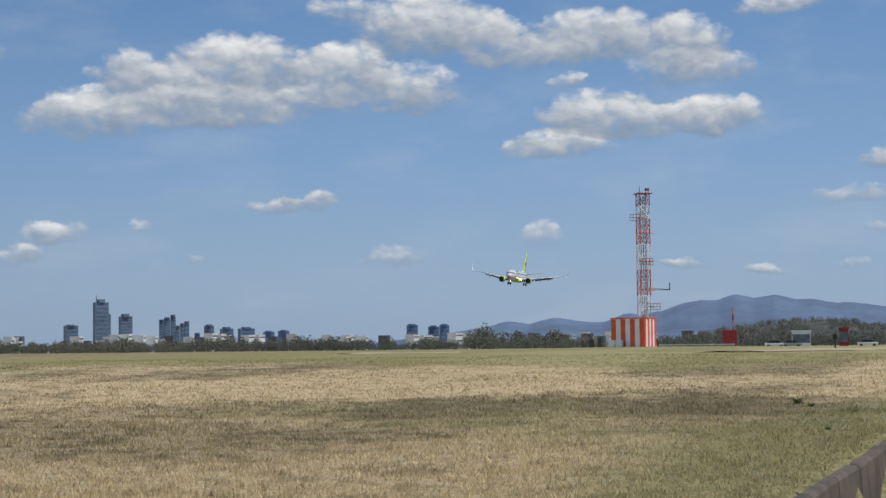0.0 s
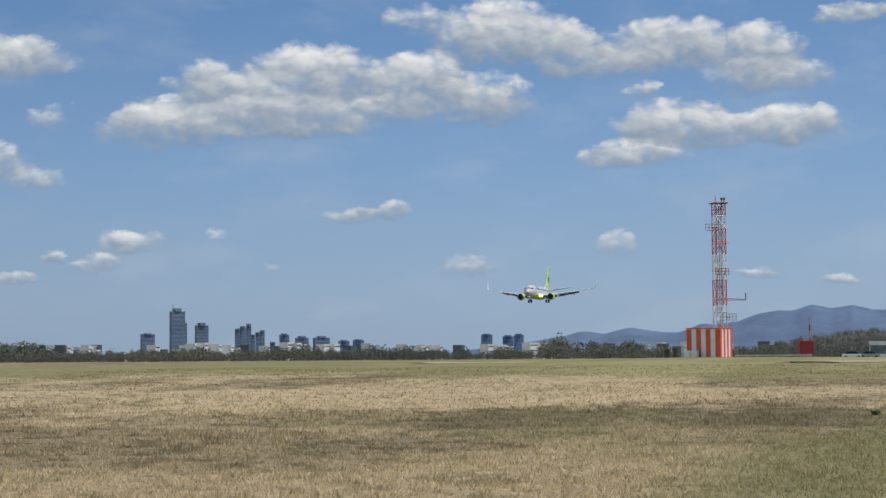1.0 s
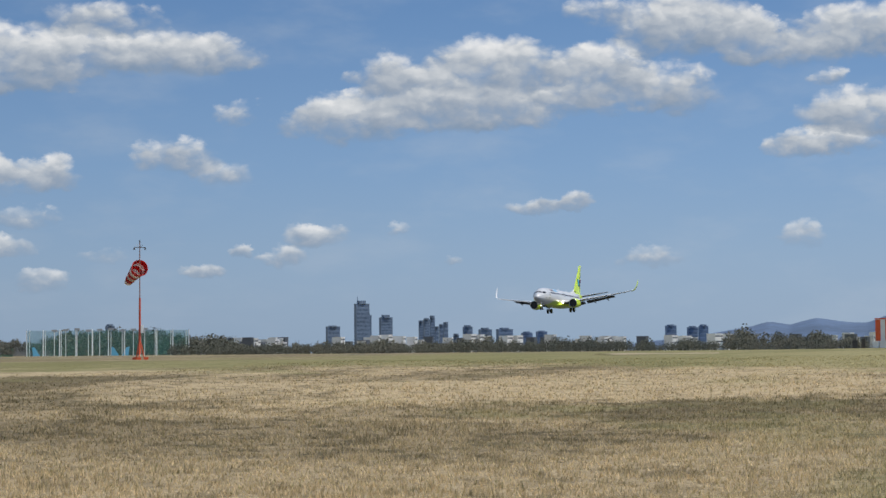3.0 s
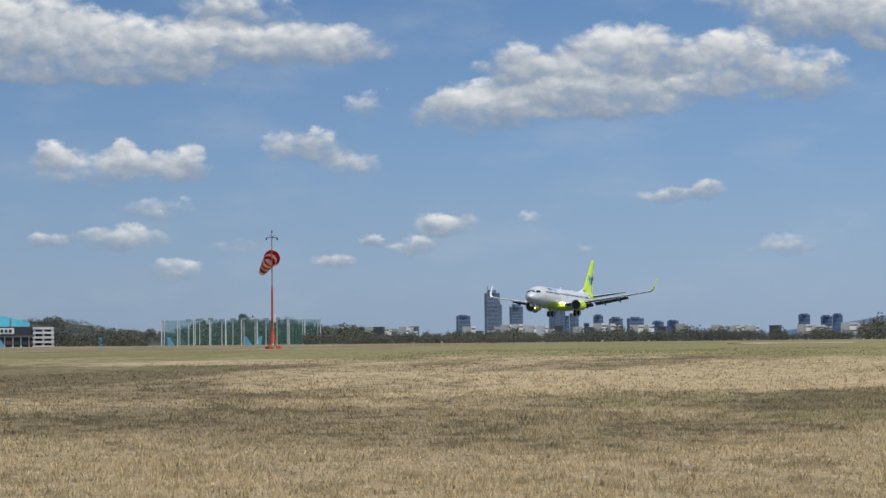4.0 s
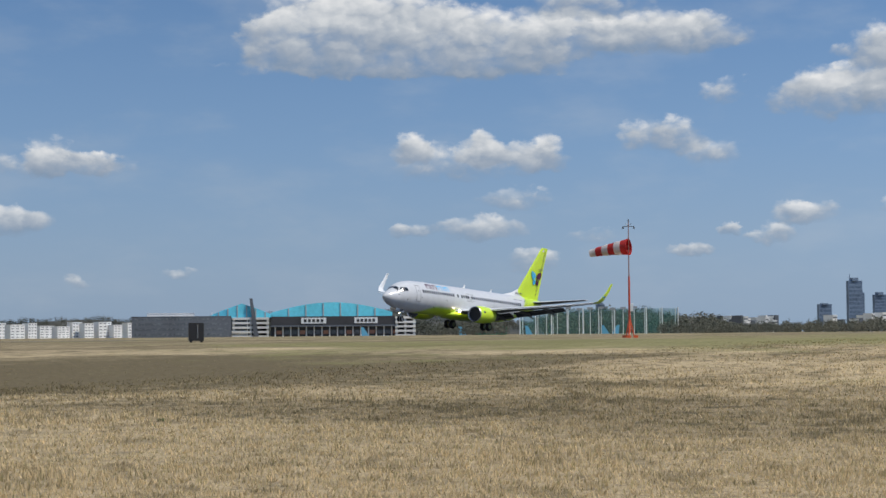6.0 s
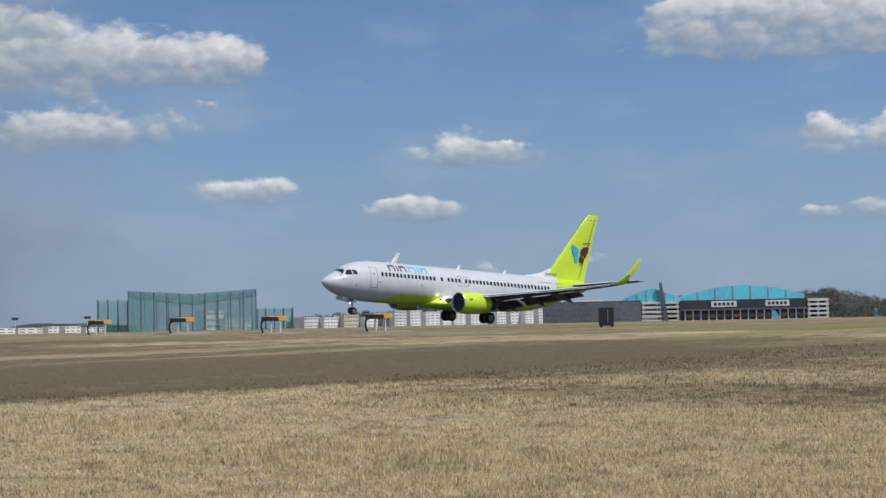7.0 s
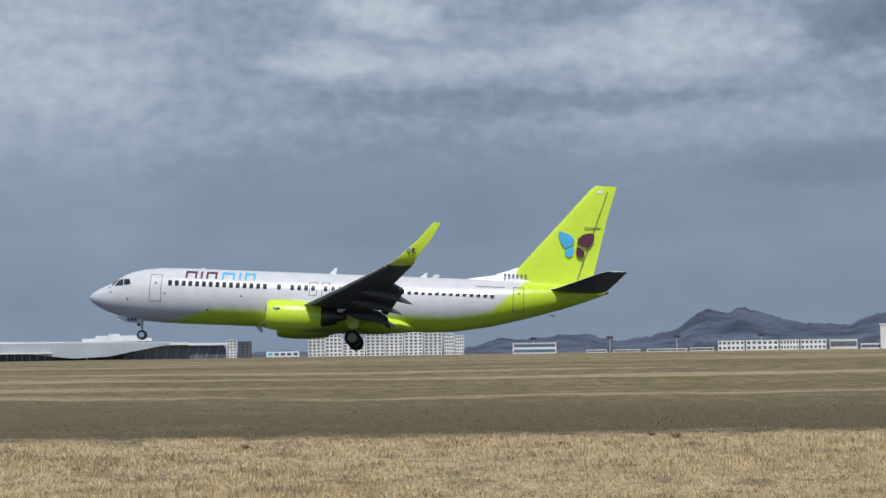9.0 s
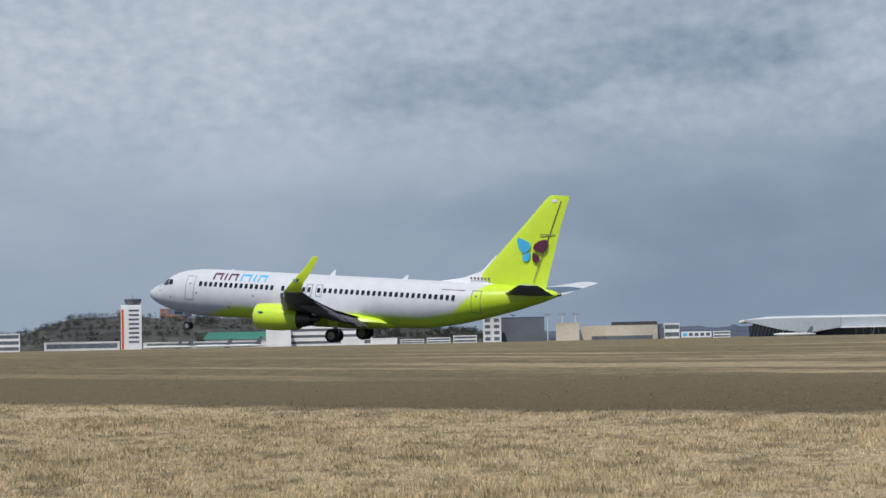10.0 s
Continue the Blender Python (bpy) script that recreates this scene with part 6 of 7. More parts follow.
def net_cage(az0, az1, d, el, depth, n_poles, label, pole, sag=0.0, cap=False, net=None):
    net = net or NET
    c, w, h = (az0 + az1) / 2, span_of(az0, az1, d), rise(el, d)
    root = thing("practice_net", far(c, d), label, "net cage")
    for y in (0.0, depth):
        for i in range(n_poles + 1):
            x = -w / 2 + w * i / n_poles
            hh = h * (1 - sag * math.sin(math.pi * i / n_poles))
            bm = B()
            rod(bm, (x, y, -1), (x, y, hh), 0.34, 0.24, 6)
            part("pole", bm, pole, root)
            if i < n_poles:
                x2 = -w / 2 + w * (i + 1) / n_poles
                h2 = h * (1 - sag * math.sin(math.pi * (i + 1) / n_poles))
                bm = B()
                plate(bm, [(x, y, 0), (x2, y, 0), (x2, y, h2 * 0.97), (x, y, hh * 0.97)], (0, 1, 0), 0.05)
                part("net_panel", bm, NET if cap and i < 2 and y == 0 else net, root)
    for x in (-w / 2, w / 2):
        bm = B()
        plate(bm, [(x, 0, 0), (x, depth, 0), (x, depth, h * 0.97), (x, 0, h * 0.97)], (1, 0, 0), 0.05)
        part("net_panel", bm, net, root)
    if cap:
        bm = B()
        hm = h * (1 - sag)
        loft(bm, [[Vector((-w / 2, 0, h)), Vector((0, 0, hm)), Vector((w / 2, 0, h)), Vector((w / 2, 0, h - 3)), Vector((0, 0, hm - 5)), Vector((-w / 2, 0, h - 3))],
                  [Vector((-w / 2, depth, h)), Vector((0, depth, hm)), Vector((w / 2, depth, h)), Vector((w / 2, depth, h - 3)), Vector((0, depth, hm - 5)), Vector((-w / 2, depth, h - 3))]])
        part("net_roof", bm, NET, root, "sagging green net roof")
    return root


net_cage(20.2, 15.45, 1150, 0.76, 40, 10, "green practice-range nets hung between tall pale poles", WHITEWALL, net=NET_THIN)
net_cage(44.3, 40.5, 950, 1.2, 70, 10, "tall green practice-range net cage with sagging roof", WINDOWBAND, 0.10, True, NET_MID)
net_cage(45.2, 44.3, 960, 0.95, 60, 3, "lower green practice-range net beside the tall cage", GREENROOF, 0.0, False, NET_THIN)
net_cage(40.5, 39.4, 960, 0.62, 60, 4, "lower green practice-range net beside the tall cage", GREENROOF, 0.0, False, NET_THIN)

# flood lamps above the nets
for i in range(9):
    az = 19.4 - 0.33 * i
    root = thing("flood_lamp", far(az, 1130), "grey floodlight head on a tall pole", "floodlight", "floodlights over the nets")
    z = rise(0.72 + 0.02 * (i % 3), 1130)
    bm = B()
    rod(bm, (0, 0, -1), (0, 0, z), 0.25, 0.2, 6)
    part("pole", bm, PALE, root)
    bm = B()
    box(bm, -1.6, 1.6, -0.5, 0.5, z - 0.6, z + 0.7)
    part("head", bm, GREYSTEEL, root)

# flats and low white buildings
rng = random.Random(5)
a = 36.45
while a > 32.0:
    wd = rng.uniform(0.28, 0.52)
    block("apartment_block", a, a - wd, 1750 + rng.uniform(-30, 60), rng.uniform(0.33, 0.47), rng.choice((WHITEWALL, WHITEWALL, PALE)), "white apartment block with small windows", "apartment block",
          depth=9, floors=5, cols=3, group="white apartment blocks", cover=0.26, turn=34.0)
    a -= wd + rng.uniform(0.0, 0.08)
for a, wd, e, m in ((41.9, 0.6, 0.55, WHITEWALL), (41.2, 0.9, 0.32, WHITEWALL), (39.0, 0.5, 0.3, PALE), (38.4, 0.5, 0.28, WHITEWALL), (37.8, 0.5, 0.34, BEIGE), (37.2, 0.45, 0.28, WHITEWALL)):
    block("house", a + wd / 2, a - wd / 2, 1250, e, m, "white building beyond the runway", floors=3, depth=14, cols=5, cover=0.3, turn=30.0, group="white buildings beyond the runway")
a = 57.3
while a > 45.3:
    wd = rng.uniform(0.35, 0.9)
    e = rng.uniform(0.30, 0.42) if a > 51.9 else rng.uniform(0.10, 0.24)
    if 51.9 > a > 50.2:
        e = 0.07
    m = BRICK if 54.6 < a < 55.0 else rng.choice((WHITEWALL, WHITEWALL, PALE))
    block("apartment_block" if a > 51.9 else "house", a, a - wd, 1600 + rng.uniform(0, 60), e, m, "pale low-rise block beyond the runway", floors=4 if e > 0.25 else 2, cols=4 if a > 51.9 else 3, depth=12, cover=0.30, turn=24.0,
          group="pale blocks beyond the runway")
    a -= wd + rng.uniform(0.0, 0.12)
for a in (49.9, 47.6, 45.5, 57.9, 59.9, 75.8, 73.5, 71.5, 69.0):
    root = thing("flood_mast", far(a, 1300), "dark floodlight cluster on a thin mast", "light mast", "apron light masts")
    z = rise(0.42, 1300)
    bm = B()
    rod(bm, (0, 0, -1), (0, 0, z), 0.22, 0.15, 6)
    part("mast", bm, PALE, root)
    bm = B()
    box(bm, -2.2, 2.2, -0.6, 0.6, z - 0.7, z + 1.0)
    part("lamp_head", bm, DARKWALL, root)
root = thing("radio_mast", far(53.5, 700), "red and white guyed radio mast with a dark top array", "antenna mast")
for k in range(6):
    bm = B()
    z0, z1 = rise(1.19, 700) * k / 6, rise(1.19, 700) * (k + 1) / 6
    rod(bm, (0, 0, z0), (0, 0, z1), 0.32 - 0.04 * k, 0.28 - 0.04 * k, 6)
    part("section", bm, ORANGE if k % 2 == 0 and k < 4 else PALE, root)
bm = B()
z = rise(1.08, 700)
rod(bm, (-1.4, 0, z), (1.4, 0, z), 0.15, 0.15, 6)
rod(bm, (-1.4, 0, z), (-1.4, 0, z + 0.9), 0.12, 0.12, 6)
part("cross_arm", bm, DARKWALL, root)


def make_cargo_hangar():
    d = 950.0
    c, w, h = 63.1, span_of(65.5, 60.7, 950.0), rise(0.70, 950.0)
    root = thing("cargo_hangar", far(c, d + 20, -2), "long plain pale cargo hangar with a sign on its wall", "hangar")
    bm = B()
    box(bm, -w / 2, w / 2, -20, 25, -1, h, 0.3)
    wall = part("wall", bm, WHITEWALL, root, "pale ribbed metal wall")
    n = 26
    for i in range(1, n):
        bm = B()
        x = -w / 2 + w * i / n
        box(bm, x - 0.06, x + 0.06, -20.12, -20, 0, h - 0.4)
        part("wall_rib", bm, WHITEWALL, wall)
    bm = B()
    box(bm, -w / 2 - 0.3, w / 2 + 0.3, -20.4, 25.4, h - 0.3, h + 0.25)
    part("roof_edge", bm, WHITEWALL, root)
    bm = B()
    box(bm, -0.4, 2.6, -20.15, -19.9, 0, h * 0.62)
    part("door", bm, GREYWALL, root, "grey door")
    for i in range(14):
        if i == 6:
            continue
        bm = B()
        x = 5.0 + i * 1.9
        box(bm, x, x + 1.4, -20.2, -20.0, h * 0.32, h * 0.60)
        part("sign_bar", bm, DARKWALL, wall)
    bm = B()
    plate(bm, [(w / 2 - 6.6, -20.2, h * 0.82), (w / 2 - 2.4, -20.2, h * 0.94), (w / 2 - 4.6, -20.2, h * 0.45)], (0, 1, 0), 0.15)
    part("logo", bm, RED, wall, "red angular mark")
    low = block("annex", 66.1, 65.45, 955, 0.12, WHITEWALL, "low white annex beside the cargo hangar", floors=1, depth=14)
    root = thing("excavator_cover", far(58.5, 760), "bright orange triangular ground cover", "cover")
    z = rise(0.24, 760)
    bm = B()
    loft(bm, [[Vector((-2.4, -1, -0.5)), Vector((2.6, -1, -0.5)), Vector((2.6, 2, -0.5)), Vector((-2.4, 2, -0.5))], [Vector((-0.6, 0, z)), Vector((0.9, 0, z)), Vector((0.9, 1, z)), Vector((-0.6, 1, z))]])
    part("canopy", bm, ORANGE, root)


make_cargo_hangar()
for a0, a1, e in ((60.6, 60.05, 0.22), (59.95, 59.1, 0.22), (58.9, 58.7, 0.2), (70.28, 69.5, 0.27), (69.45, 68.5, 0.27), (68.45, 67.9, 0.27), (67.85, 67.1, 0.27)):
    block("low_block", a0, a1, 1250, e, WHITEWALL, "row of low white two-storey blocks", floors=2, cols=6, depth=12, group="low white blocks")
for a0, a1, e in ((67.0, 66.2, 0.26), (74.2, 73.6, 0.06), (73.4, 72.6, 0.05), (72.4, 71.2, 0.06), (71.1, 70.4, 0.08)):
    block("low_block", a0, a1, 1300, e, PALE, "very low pale shed", floors=1, depth=12, group="low sheds")
block("fire_station", 76.43, 75.11, 1000, 0.29, PALE, "low building with blue glass front", floors=2, depth=14, glass=paint("blue_glass", (0.10, 0.19, 0.27), 0.2))

# tall flats
FLATS = ((82.6, 82.1, 0.56), (82.08, 81.6, 0.64), (81.58, 80.9, 0.5), (80.86, 80.3, 0.85), (80.28, 79.75, 0.83), (79.7, 79.15, 0.86), (79.1, 78.56, 0.82), (78.5, 78.2, 0.62), (78.18, 77.9, 0.55))
for k, (a0, a1, e) in enumerate(FLATS):
    block("apartment_block", a0, a1, 1500 + 25 * (k % 3), e, WHITEWALL if k % 3 else PALE, "tall white balconied apartment block", "apartment block", floors=9 if e > 0.7 else 6, cols=4, depth=14, group="tall flats", cover=0.6)
for a0, a1, e, m in ((85.05, 84.75, 0.52, PALE), (84.7, 84.3, 0.46, DARKWALL)):
    block("tower_block", a0, a1, 1300, e, m, "narrow block at the terminal's end", floors=6, cols=3, depth=14)


def billboard(az0, az1, d, el0, el1):
    c, w = (az0 + az1) / 2, span_of(az0, az1, d)
    root = thing("billboard", far(c, d), "white sign board with dark lettering bars", "sign", "airport sign boards")
    z0, z1 = max(0.3, rise(el0, d)), rise(el1, d)
    bm = B()
    box(bm, -w / 2, w / 2, -0.2, 0.2, z0, z1)
    panel = part("panel", bm, WHITE, root)
    for k in range(5):
        bm = B()
        x = -w / 2 + w * (0.06 + 0.19 * k)
        box(bm, x, x + w * 0.13, -0.26, -0.2, z0 + (z1 - z0) * 0.25, z0 + (z1 - z0) * 0.75)
        part("sign_bar", bm, WINDOWBAND if k else SKYBLUE, panel)
    for x in (-w * 0.4, w * 0.4):
        bm = B()
        rod(bm, (x, 0.3, -1), (x, 0.3, z1), 0.2, 0.2, 6)
        part("post", bm, GREYSTEEL, root)


billboard(83.86, 82.87, 1000, -0.02, 0.15)
billboard(98.35, 97.45, 1000, -0.02, 0.17)


def make_terminal():
    """A long low terminal with a sweeping steel roof that curls up at both ends."""
    d = 1050.0
    c = 90.5
    X = lambda az: -math.tan(radians(az - c)) * d
    Z = lambda el: rise(el, d)
    root = thing("terminal", far(c, d), "long low airport terminal with a sweeping pale steel roof", "terminal")
    bm = B()
    prof = [(96.55, 0.47), (95.7, 0.56), (93.0, 0.55), (90.2, 0.52), (87.5, 0.48), (86.2, 0.46)]
    rows = []
    for az, el in prof:
        x, z = X(az), Z(el)
        rows.append([Vector((x, -12, z - 1.2)), Vector((x, -8, z - 0.1)), Vector((x, 10, z + 0.5)), Vector((x, 40, z)), Vector((x, 40, z - 1.5)), Vector((x, 0, z - 1.8))])
    loft(bm, rows)
    part("roof", bm, STEELROOF, root, "pale steel roof", smooth=True)
    for (az, el), (bz, fl) in zip(prof, prof[1:]):
        bm = B()
        loft(bm, [[Vector((X(q), -12.6, Z(v) - 1.3)), Vector((X(q), -12.6, Z(v) - 0.2)), Vector((X(q), -12.05, Z(v) - 0.2)), Vector((X(q), -12.05, Z(v) - 1.3))] for q, v in ((az, el), (bz, fl))])
        part("roof_edge", bm, WHITEWALL, root, "bright white roof edge")
    bm = B()
    rows = [[Vector((X(a), -14 - k, Z(e0))), Vector((X(a), -14 - k, Z(e1))), Vector((X(a), -8, Z(e1) + 0.5)), Vector((X(a), -8, Z(e0)))] for a, e0, e1, k in
            ((96.4, 0.44, 0.47, 0), (95.4, 0.18, 0.50, 1), (94.6, 0.05, 0.50, 2), (93.61, 0.2, 0.49, 1))]
    loft(bm, rows)
    part("curled_end", bm, STEELROOF, root, smooth=True)
    bm = B()
    rows = [[Vector((X(a), -14 - k, Z(e0))), Vector((X(a), -14 - k, Z(e1))), Vector((X(a), -8, Z(e1) + 0.5)), Vector((X(a), -8, Z(e0)))] for a, e0, e1, k in
            ((93.6, 0.22, 0.49, 1), (91.2, 0.21, 0.485, 1), (89.6, 0.03, 0.48, 2), (88.6, 0.07, 0.47, 2), (87.7, 0.24, 0.465, 1), (86.8, 0.41, 0.46, 0))]
    loft(bm, rows)
    part("curled_end", bm, STEELROOF, root, smooth=True)
    bm = B()
    box(bm, X(96.2), X(85.15), -6, 38, -1, Z(0.36))
    wall = part("wall", bm, GREYWALL, root)
    for a0, a1, e0, e1 in ((93.4, 90.4, 0.02, 0.16), (90.3, 89.5, 0.02, 0.2)):
        bm = B()
        box(bm, X(a0), X(a1), -7, -6, Z(e0), Z(e1))
        part("glass_front", bm, WINDOWBAND, wall)
    bm = B()
    box(bm, X(93.6), X(90.2), -18, -6, Z(0.18), Z(0.22))
    part("canopy", bm, WHITE, root)
    # glazed gable ends with slanting mullions
    for a0, a1 in ((88.1, 85.1), (96.3, 95.2)):
        bm = B()
        box(bm, X(a0), X(a1), -6.6, -6, 0, Z(0.30))
        g = part("gable_glass", bm, WINDOWBAND, root)
        for i in range(11):
            bm = B()
            x = X(a0) + (X(a1) - X(a0)) * i / 10
            rod(bm, (x, -6.9, 0), (x + 2.0, -6.9, Z(0.34)), 0.16, 0.16, 5)
            part("mullion", bm, STEELROOF, g)
        bm = B()
        box(bm, X(a0) - 1, X(a1) + 1, -10, -5, Z(0.38), Z(0.44))
        part("eave", bm, WHITEWALL, root)
    for i in range(14):
        bm = B()
        x = X(93.2) + (X(90.4) - X(93.2)) * i / 13
        box(bm, x - 0.15, x + 0.15, -7.4, -7, 0, Z(0.17))
        part("column", bm, PALE, root)
    for a in (95.3, 92.7, 89.2):
        bm = B()
        rod(bm, (X(a), -14, 0), (X(a) + 1.5, -12, Z(0.5)), 0.5, 0.4, 6)
        part("mast_strut", bm, STEELROOF, root)
    # plant house
    for a0, a1, e0, e1 in ((89.3, 87.25, 0.52, 0.62), (88.9, 87.6, 0.62, 0.70), (88.5, 88.2, 0.7, 0.75)):
        bm = B()
        box(bm, X(a0), X(a1), 5, 25, Z(e0), Z(e1))
        part("plant_house", bm, PALE, root)


make_terminal()


def make_round_hall():
    block("hall_block", 104.26, 102.45, 1000, 0.70, GREYWALL, "grey metal-clad hall with a white end bay", floors=0, depth=30)
    block("hall_bay", 104.3, 103.75, 985, 0.71, PALE, "white stair bay of the grey hall", floors=4, cols=2, depth=10)
    block("entrance_block", 102.1, 101.4, 980, 0.50, BEIGE, "beige flat-roofed entrance block", floors=0, depth=12)
    d = 990.0
    root = thing("round_hall", far(100.2, d), "beige hall with a long curved front under a dark roof line", "building")
    w, h = span_of(101.4, 99.1, d), rise(0.40, d)
    n = 14
    front = [Vector((-w / 2 + w * i / n, -7 * math.sin(math.pi * i / n), 0)) for i in range(n + 1)]
    bm = B()
    back = [Vector((w / 2, 20, 0)), Vector((-w / 2, 20, 0))]
    up = Vector((0, 0, h))
    loft(bm, [[p - up * 0.1 for p in front + back], [p + up for p in front + back]])
    part("wall", bm, BEIGE, root, "curved beige wall", smooth=True)
    bm = B()
    loft(bm, [[p * 1.01 + Vector((0, -0.2, h * 0.0)) for p in front[2:-1]] + [Vector((w / 2 - 4, 0, 0)), Vector((-w / 2 + 6, 0, 0))],
              [p * 1.01 + Vector((0, -0.2, h * 0.27)) for p in front[2:-1]] + [Vector((w / 2 - 4, 0, h * 0.27)), Vector((-w / 2 + 6, 0, h * 0.27))]])
    part("glass_strip", bm, WINDOWBAND, root)
    bm = B()
    box(bm, -w * 0.1, w / 2, 8, 20, h, h + rise(0.46, d) - rise(0.40, d) + 0.8)
    part("roof_line", bm, DARKWALL, root)
    for a0, a1, e, m in ((99.15, 98.9, 0.40, GREYWALL), (98.85, 98.4, 0.42, WHITEWALL), (97.4, 96.9, 0.15, WHITEWALL), (106.0, 105.3, 0.13, WHITEWALL), (105.2, 104.5, 0.18, WHITEWALL), (106.8, 106.1, 0.10, PALE)):
        block("annex", a0, a1, 1005, e, m, "small white airport building", floors=2, depth=10, group="small airport buildings")
    for a in (101.9, 102.35, 101.5):
        root = thing("flood_mast", far(a, 1100), "grey floodlight cluster on a mast", "light mast", "apron light masts")
        z = rise(0.78, 1100)
        bm = B()
        rod(bm, (0, 0, -1), (0, 0, z), 0.3, 0.2, 6)
        part("mast", bm, PALE, root)
        bm = B()
        box(bm, -2.0, 2.0, -0.5, 0.5, z - 0.5, z + 0.4)
        part("lamp_head", bm, GREYSTEEL, root)


make_round_hall()


def make_office_terminal():
    block("office_building", 110.24, 107.7, 1000, 0.72, WHITEWALL, "white office building with ribbon windows beside the apron", floors=4, depth=20, cover=0.42)
    block("office_wing", 110.85, 110.1, 990, 0.52, WHITEWALL, "white wing of the office building", floors=0, depth=16)
    block("office_bay", 107.95, 107.65, 985, 0.88, WHITEWALL, "white stair tower of the office building", floors=5, cols=1, depth=8)
    block("low_hall", 108.6, 106.9, 985, 0.15, WHITEWALL, "low white base building", floors=0, depth=8)
    d = 1000.0
    root = thing("roof_frame", far(109.1, d + 8), "open white roof frame on top of the office building", "frame")
    w = span_of(110.2, 108.0, d)
    z0, z1 = rise(0.72, d) + 0.25, rise(0.90, d)
    for i in range(13):
        bm = B()
        x = -w / 2 + w * i / 12
        rod(bm, (x, 0, z0), (x, 0, z1), 0.16, 0.16, 5)
        part("post", bm, WHITE, root)
    bm = B()
    box(bm, -w / 2, w / 2, -0.3, 0.3, z1 - 0.4, z1 + 0.2)
    part("beam", bm, WHITE, root)
    # control tower
    d = 1050.0
    root = thing("control_tower", far(114.85, d), "white control tower with red stripe and dark cab", "control tower")
    w = span_of(115.16, 114.55, d)
    h = rise(1.30, d)
    bm = B()
    box(bm, -w / 2, w / 2, -5, 5, -1, h, 0.2)
    shaft = part("shaft", bm, WHITEWALL, root)
    for f in range(8):
        bm = B()
        z = h * (0.15 + 0.1 * f)
        box(bm, -w * 0.12, w * 0.38, -5.1, -4.9, z, z + h * 0.045)
        part("window", bm, WINDOWBAND, shaft)
    bm = B()
    box(bm, -w / 2 + 0.4, -w / 2 + 1.6, -5.1, -4.9, 0, h * 0.9)
    part("red_stripe", bm, ORANGE, shaft)
    bm = B()
    loft(bm, [ring((1, 0, h + k), (1, 0, 0), (0, 1, 0), r, r, 8) for k, r in ((0, 3.0), (1.0, 4.2), (2.6, 4.6))])
    part("cab", bm, WINDOWBAND, root)
    bm = B()
    loft(bm, [ring((1, 0, h + k), (1, 0, 0), (0, 1, 0), r, r, 8) for k, r in ((2.6, 4.7), (3.4, 4.4))])
    rod(bm, (1, 0, h + 3.4), (1, 0, h + 5.5), 0.2, 0.1, 6)
    part("cab_roof", bm, GREYWALL, root)
    # green-roofed hall, pale gate wing
    d = 1150.0
    root = thing("green_hall", far(111.7, d), "low hall with a dark green pitched roof", "building")
    w, h = span_of(112.75, 110.8, d), rise(0.22, d)
    bm = B()
    box(bm, -w / 2, w / 2, -8, 14, -1, h)
    part("wall", bm, PALE, root)
    bm = B()
    z = rise(0.44, d)
    loft(bm, [[Vector((-w / 2 - 1, -9, h)), Vector((-w / 2 + 2, 3, z)), Vector((-w / 2 - 1, 15, h))], [Vector((w / 2 + 1, -9, h)), Vector((w / 2 + 1, 3, z)), Vector((w / 2 + 1, 15, h))]])
    part("roof", bm, GREENROOF, root)
    block("gate_wing", 117.4, 115.2, 1020, 0.22, PALE, "long low pale gate wing", floors=1, depth=12)
    block("gate_wing", 114.5, 110.9, 1020, 0.16, PALE, "long low pale gate wing", floors=1, depth=12)
    block("gate_block", 119.2, 118.1, 1020, 0.50, WHITEWALL, "white stepped airport building", floors=3, depth=16)
    block("brick_block", 114.0, 113.1, 2190, 1.17, BRICK, "pinkish brick block on the hill", floors=12, cols=5, cover=0.4, depth=20)
    for a, e in ((113.15, 0.28), (111.1, 0.3), (113.5, 0.2), (112.0, 0.25), (94.6, 0.25)):
        t = thing("parked_tail", far(a, 960), "dark tail fin of a parked airliner", "aircraft tail", "parked airliners")
        z0 = rise(e, 960)
        bm = B()
        plate(bm, [(-2.4, 0, z0 - 5), (1.2, 0, z0 - 5), (2.6, 0, z0), (1.2, 0, z0)], (0, 1, 0), 0.5)
        part("fin", bm, WINDOWBAND, t)
        bm = B()
        loft(bm, [ring((x, 0.3, 0.95), (0, 1, 0), (0, 0, 1), r, r, 12) for x, r in ((3.5, 0.2), (0, 0.6), (-6, 0.75), (-14, 0.75), (-17, 0.3))])
        part("fuselage", bm, PALE, t, smooth=True)
        for gx in (-4, -12):
            bm = B()
            rod(bm, (gx, 0.3, 0), (gx, 0.3, 0.6), 0.2, 0.2, 6)
            part("gear_leg", bm, GREYSTEEL, t)


make_office_terminal()
block("gate_house", -10.4, -10.95, 420, 0.40, WHITEWALL, "small white flat-roofed gatehouse", floors=1, depth=6)
block("red_kiosk", -11.78, -12.05, 430, 0.47, RED, "small red roadside advertising kiosk", "kiosk", floors=1, depth=3)


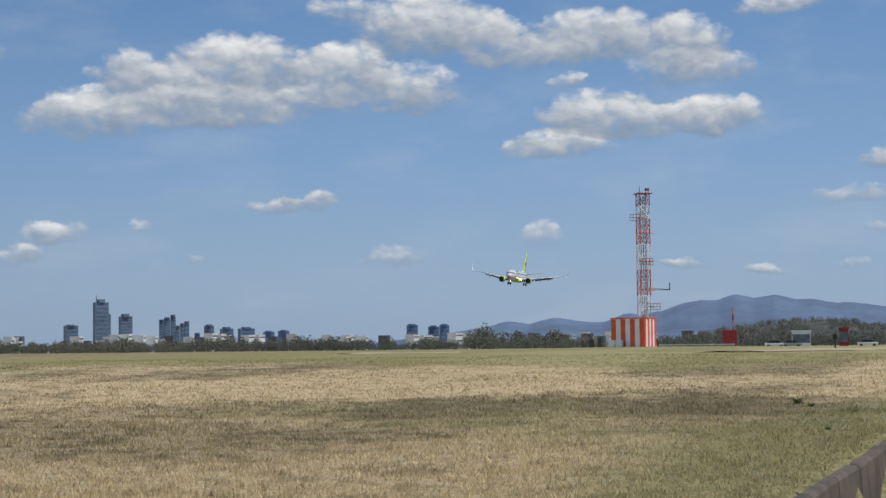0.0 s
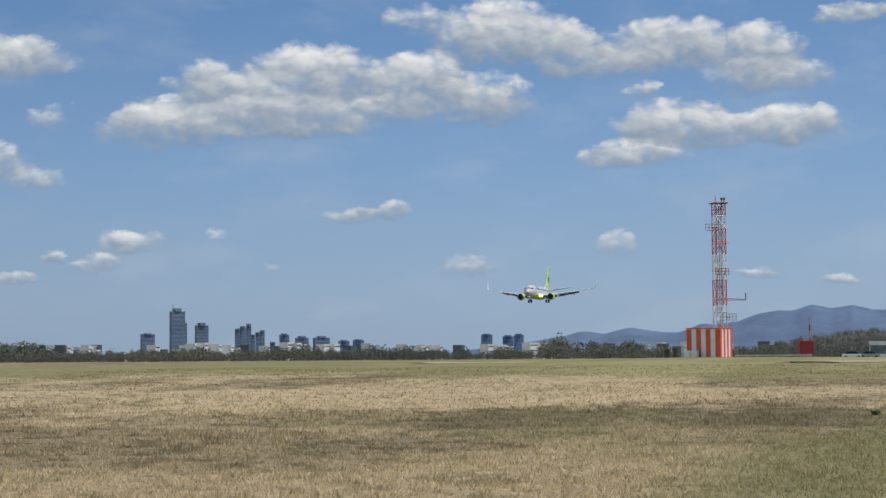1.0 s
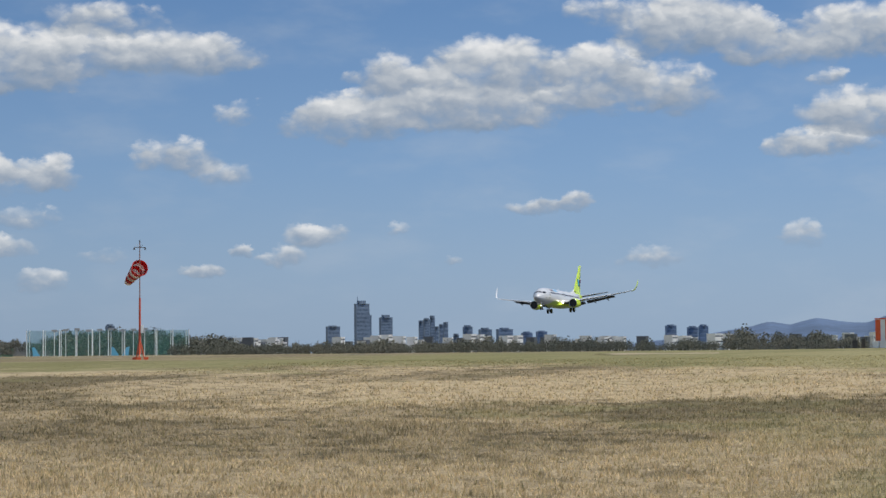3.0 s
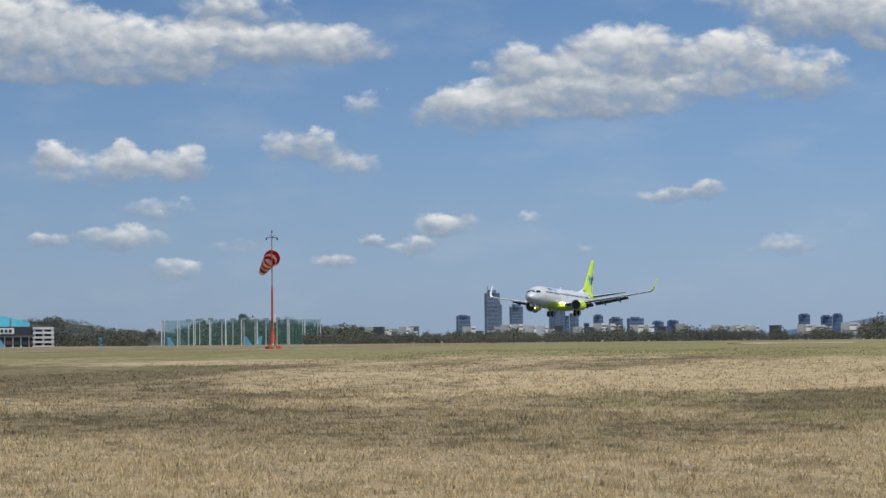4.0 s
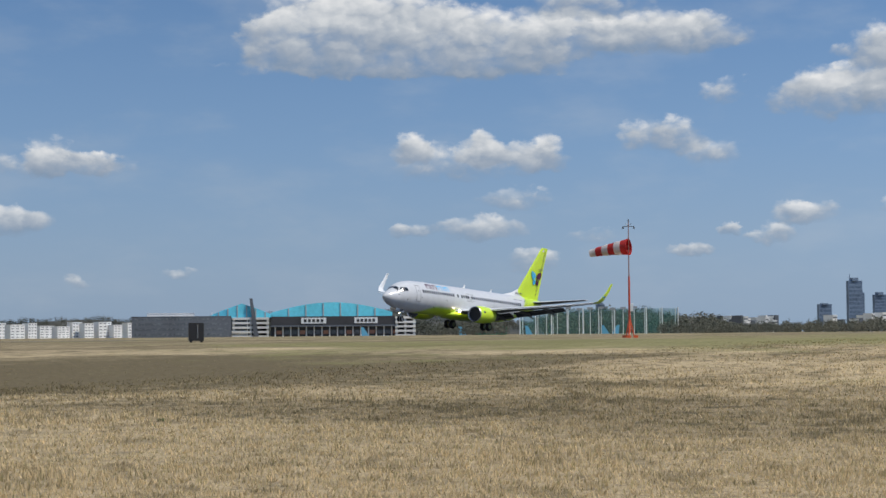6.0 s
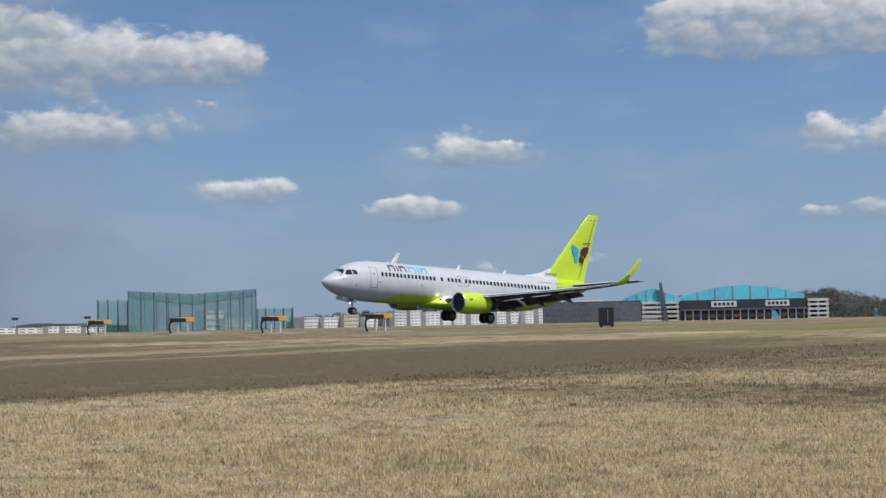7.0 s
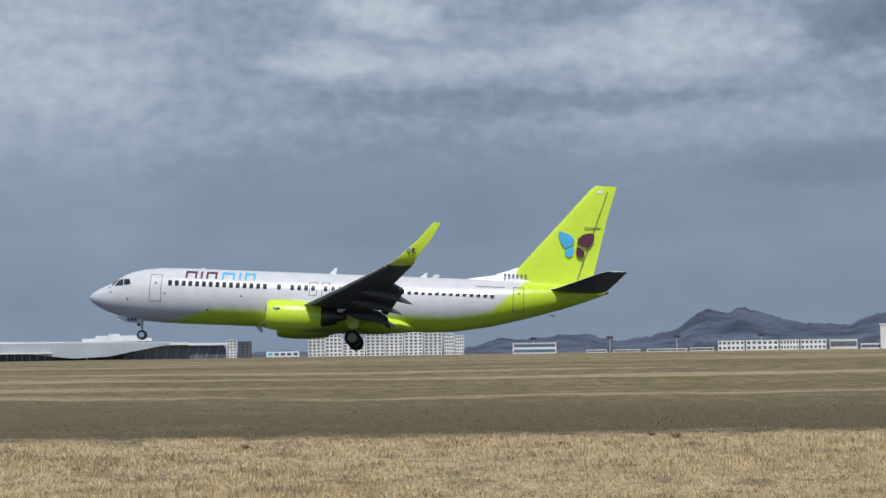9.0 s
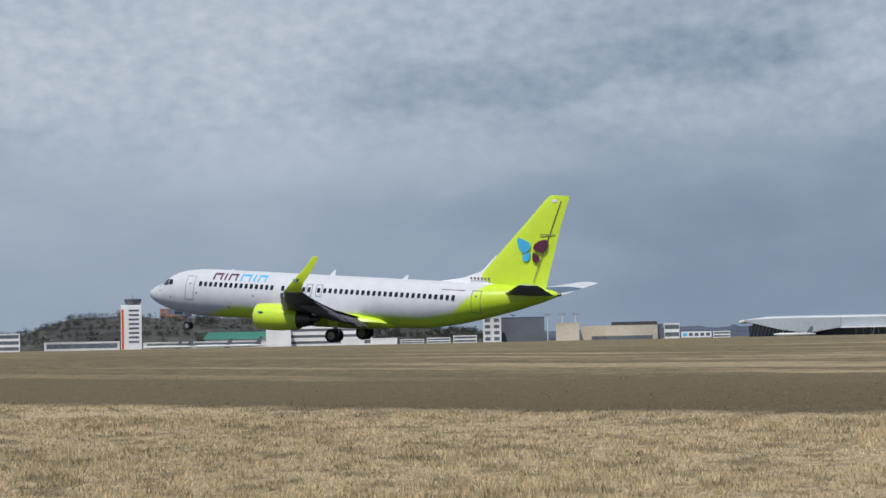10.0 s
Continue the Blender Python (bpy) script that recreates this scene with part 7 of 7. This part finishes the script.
def make_car(az, d, colour, label):
    root = thing("car", far(az, d), label, "car", "parked cars")
    bm = B()
    box(bm, -2.1, 2.1, -0.8, 0.8, 0.35, 0.95, 0.15)
    part("body", bm, colour, root)
    bm = B()
    loft(bm, [[Vector((-1.5, -0.75, 0.93)), Vector((1.3, -0.75, 0.93)), Vector((1.3, 0.75, 0.93)), Vector((-1.5, 0.75, 0.93))],
              [Vector((-0.9, -0.6, 1.45)), Vector((0.7, -0.6, 1.45)), Vector((0.7, 0.6, 1.45)), Vector((-0.9, 0.6, 1.45))]])
    part("cabin", bm, GLASS, root)
    for x in (-1.3, 1.3):
        for y in (-0.8, 0.62):
            bm = B()
            loft(bm, [ring((x, y, 0.32), (1, 0, 0), (0, 0, 1), 0.32, 0.32, 12), ring((x, y + 0.18, 0.32), (1, 0, 0), (0, 0, 1), 0.32, 0.32, 12)])
            part("wheel", bm, RUBBER, root)


for az, c, l in ((-9.9, WHITE, "white car parked by the airfield road"), (-10.4, GREYSTEEL, "silver car parked by the airfield road"), (-12.6, WHITE, "white car parked by the airfield road"), (-13.9, RED, "red car parked by the airfield road")):
    make_car(az, 400, c, l)


def motions():
    """The airliner comes down the glide path, flares and floats along the runway."""
    walk(airliner, [
        (0.0, pose(26.93, 688.58, 27.38, -5.00, 0.19, 258.67)),
        (1.0, pose(6.57, 610.59, 22.47, 0.02, -0.20, 258.47)),
        (2.0, pose(-13.55, 532.86, 17.94, 3.08, -1.44, 258.40)),
        (3.5, pose(-44.21, 417.28, 11.78, 1.55, -1.53, 257.04)),
        (4.5, pose(-64.25, 341.53, 8.05, -1.35, -2.49, 258.14)),
        (5.0, pose(-74.45, 305.07, 6.87, -4.19, -3.21, 258.73)),
        (6.5, pose(-101.10, 195.96, 5.01, -3.50, -3.93, 258.12)),
        (7.0, pose(-109.05, 160.41, 4.95, -3.33, -3.57, 257.62)),
        (7.5, pose(-117.17, 125.33, 5.18, -1.30, -3.02, 257.29)),
        (8.0, pose(-124.38, 90.27, 5.40, 1.29, -2.59, 256.32)),
        (8.5, pose(-130.51, 55.04, 5.43, 4.01, -2.68, 257.49)),
        (9.0, pose(-136.50, 20.59, 5.27, 2.90, -3.03, 258.58)),
        (9.5, pose(-143.11, -15.77, 4.90, 0.03, -3.73, 260.59)),
        (10.0, pose(-148.84, -49.77, 5.03, -2.03, -4.57, 262.31))
    ])
    # the sock trails away from the camera, then swings out to the left
    walk(wind_sock, [(0.0, pose(0, 0, 5.35, 0, -15, -74)), (2.0, pose(0, 0, 5.35, 0, -15, -76)), (3.5, pose(0, 0, 5.35, 0, -14, -72)), (4.5, pose(0, 0, 5.35, 0, -13, -80)), (5.0, pose(0, 0, 5.35, 0, -8, -66)),
                     (5.2, pose(0, 0, 5.35, 0, -7, -60)), (6.3, pose(0, 0, 5.35, 0, -4, -14)), (7.0, pose(0, 0, 5.35, 0, -5, -12)), (10.0, pose(0, 0, 5.35, 0, -6, -16))])


motions()
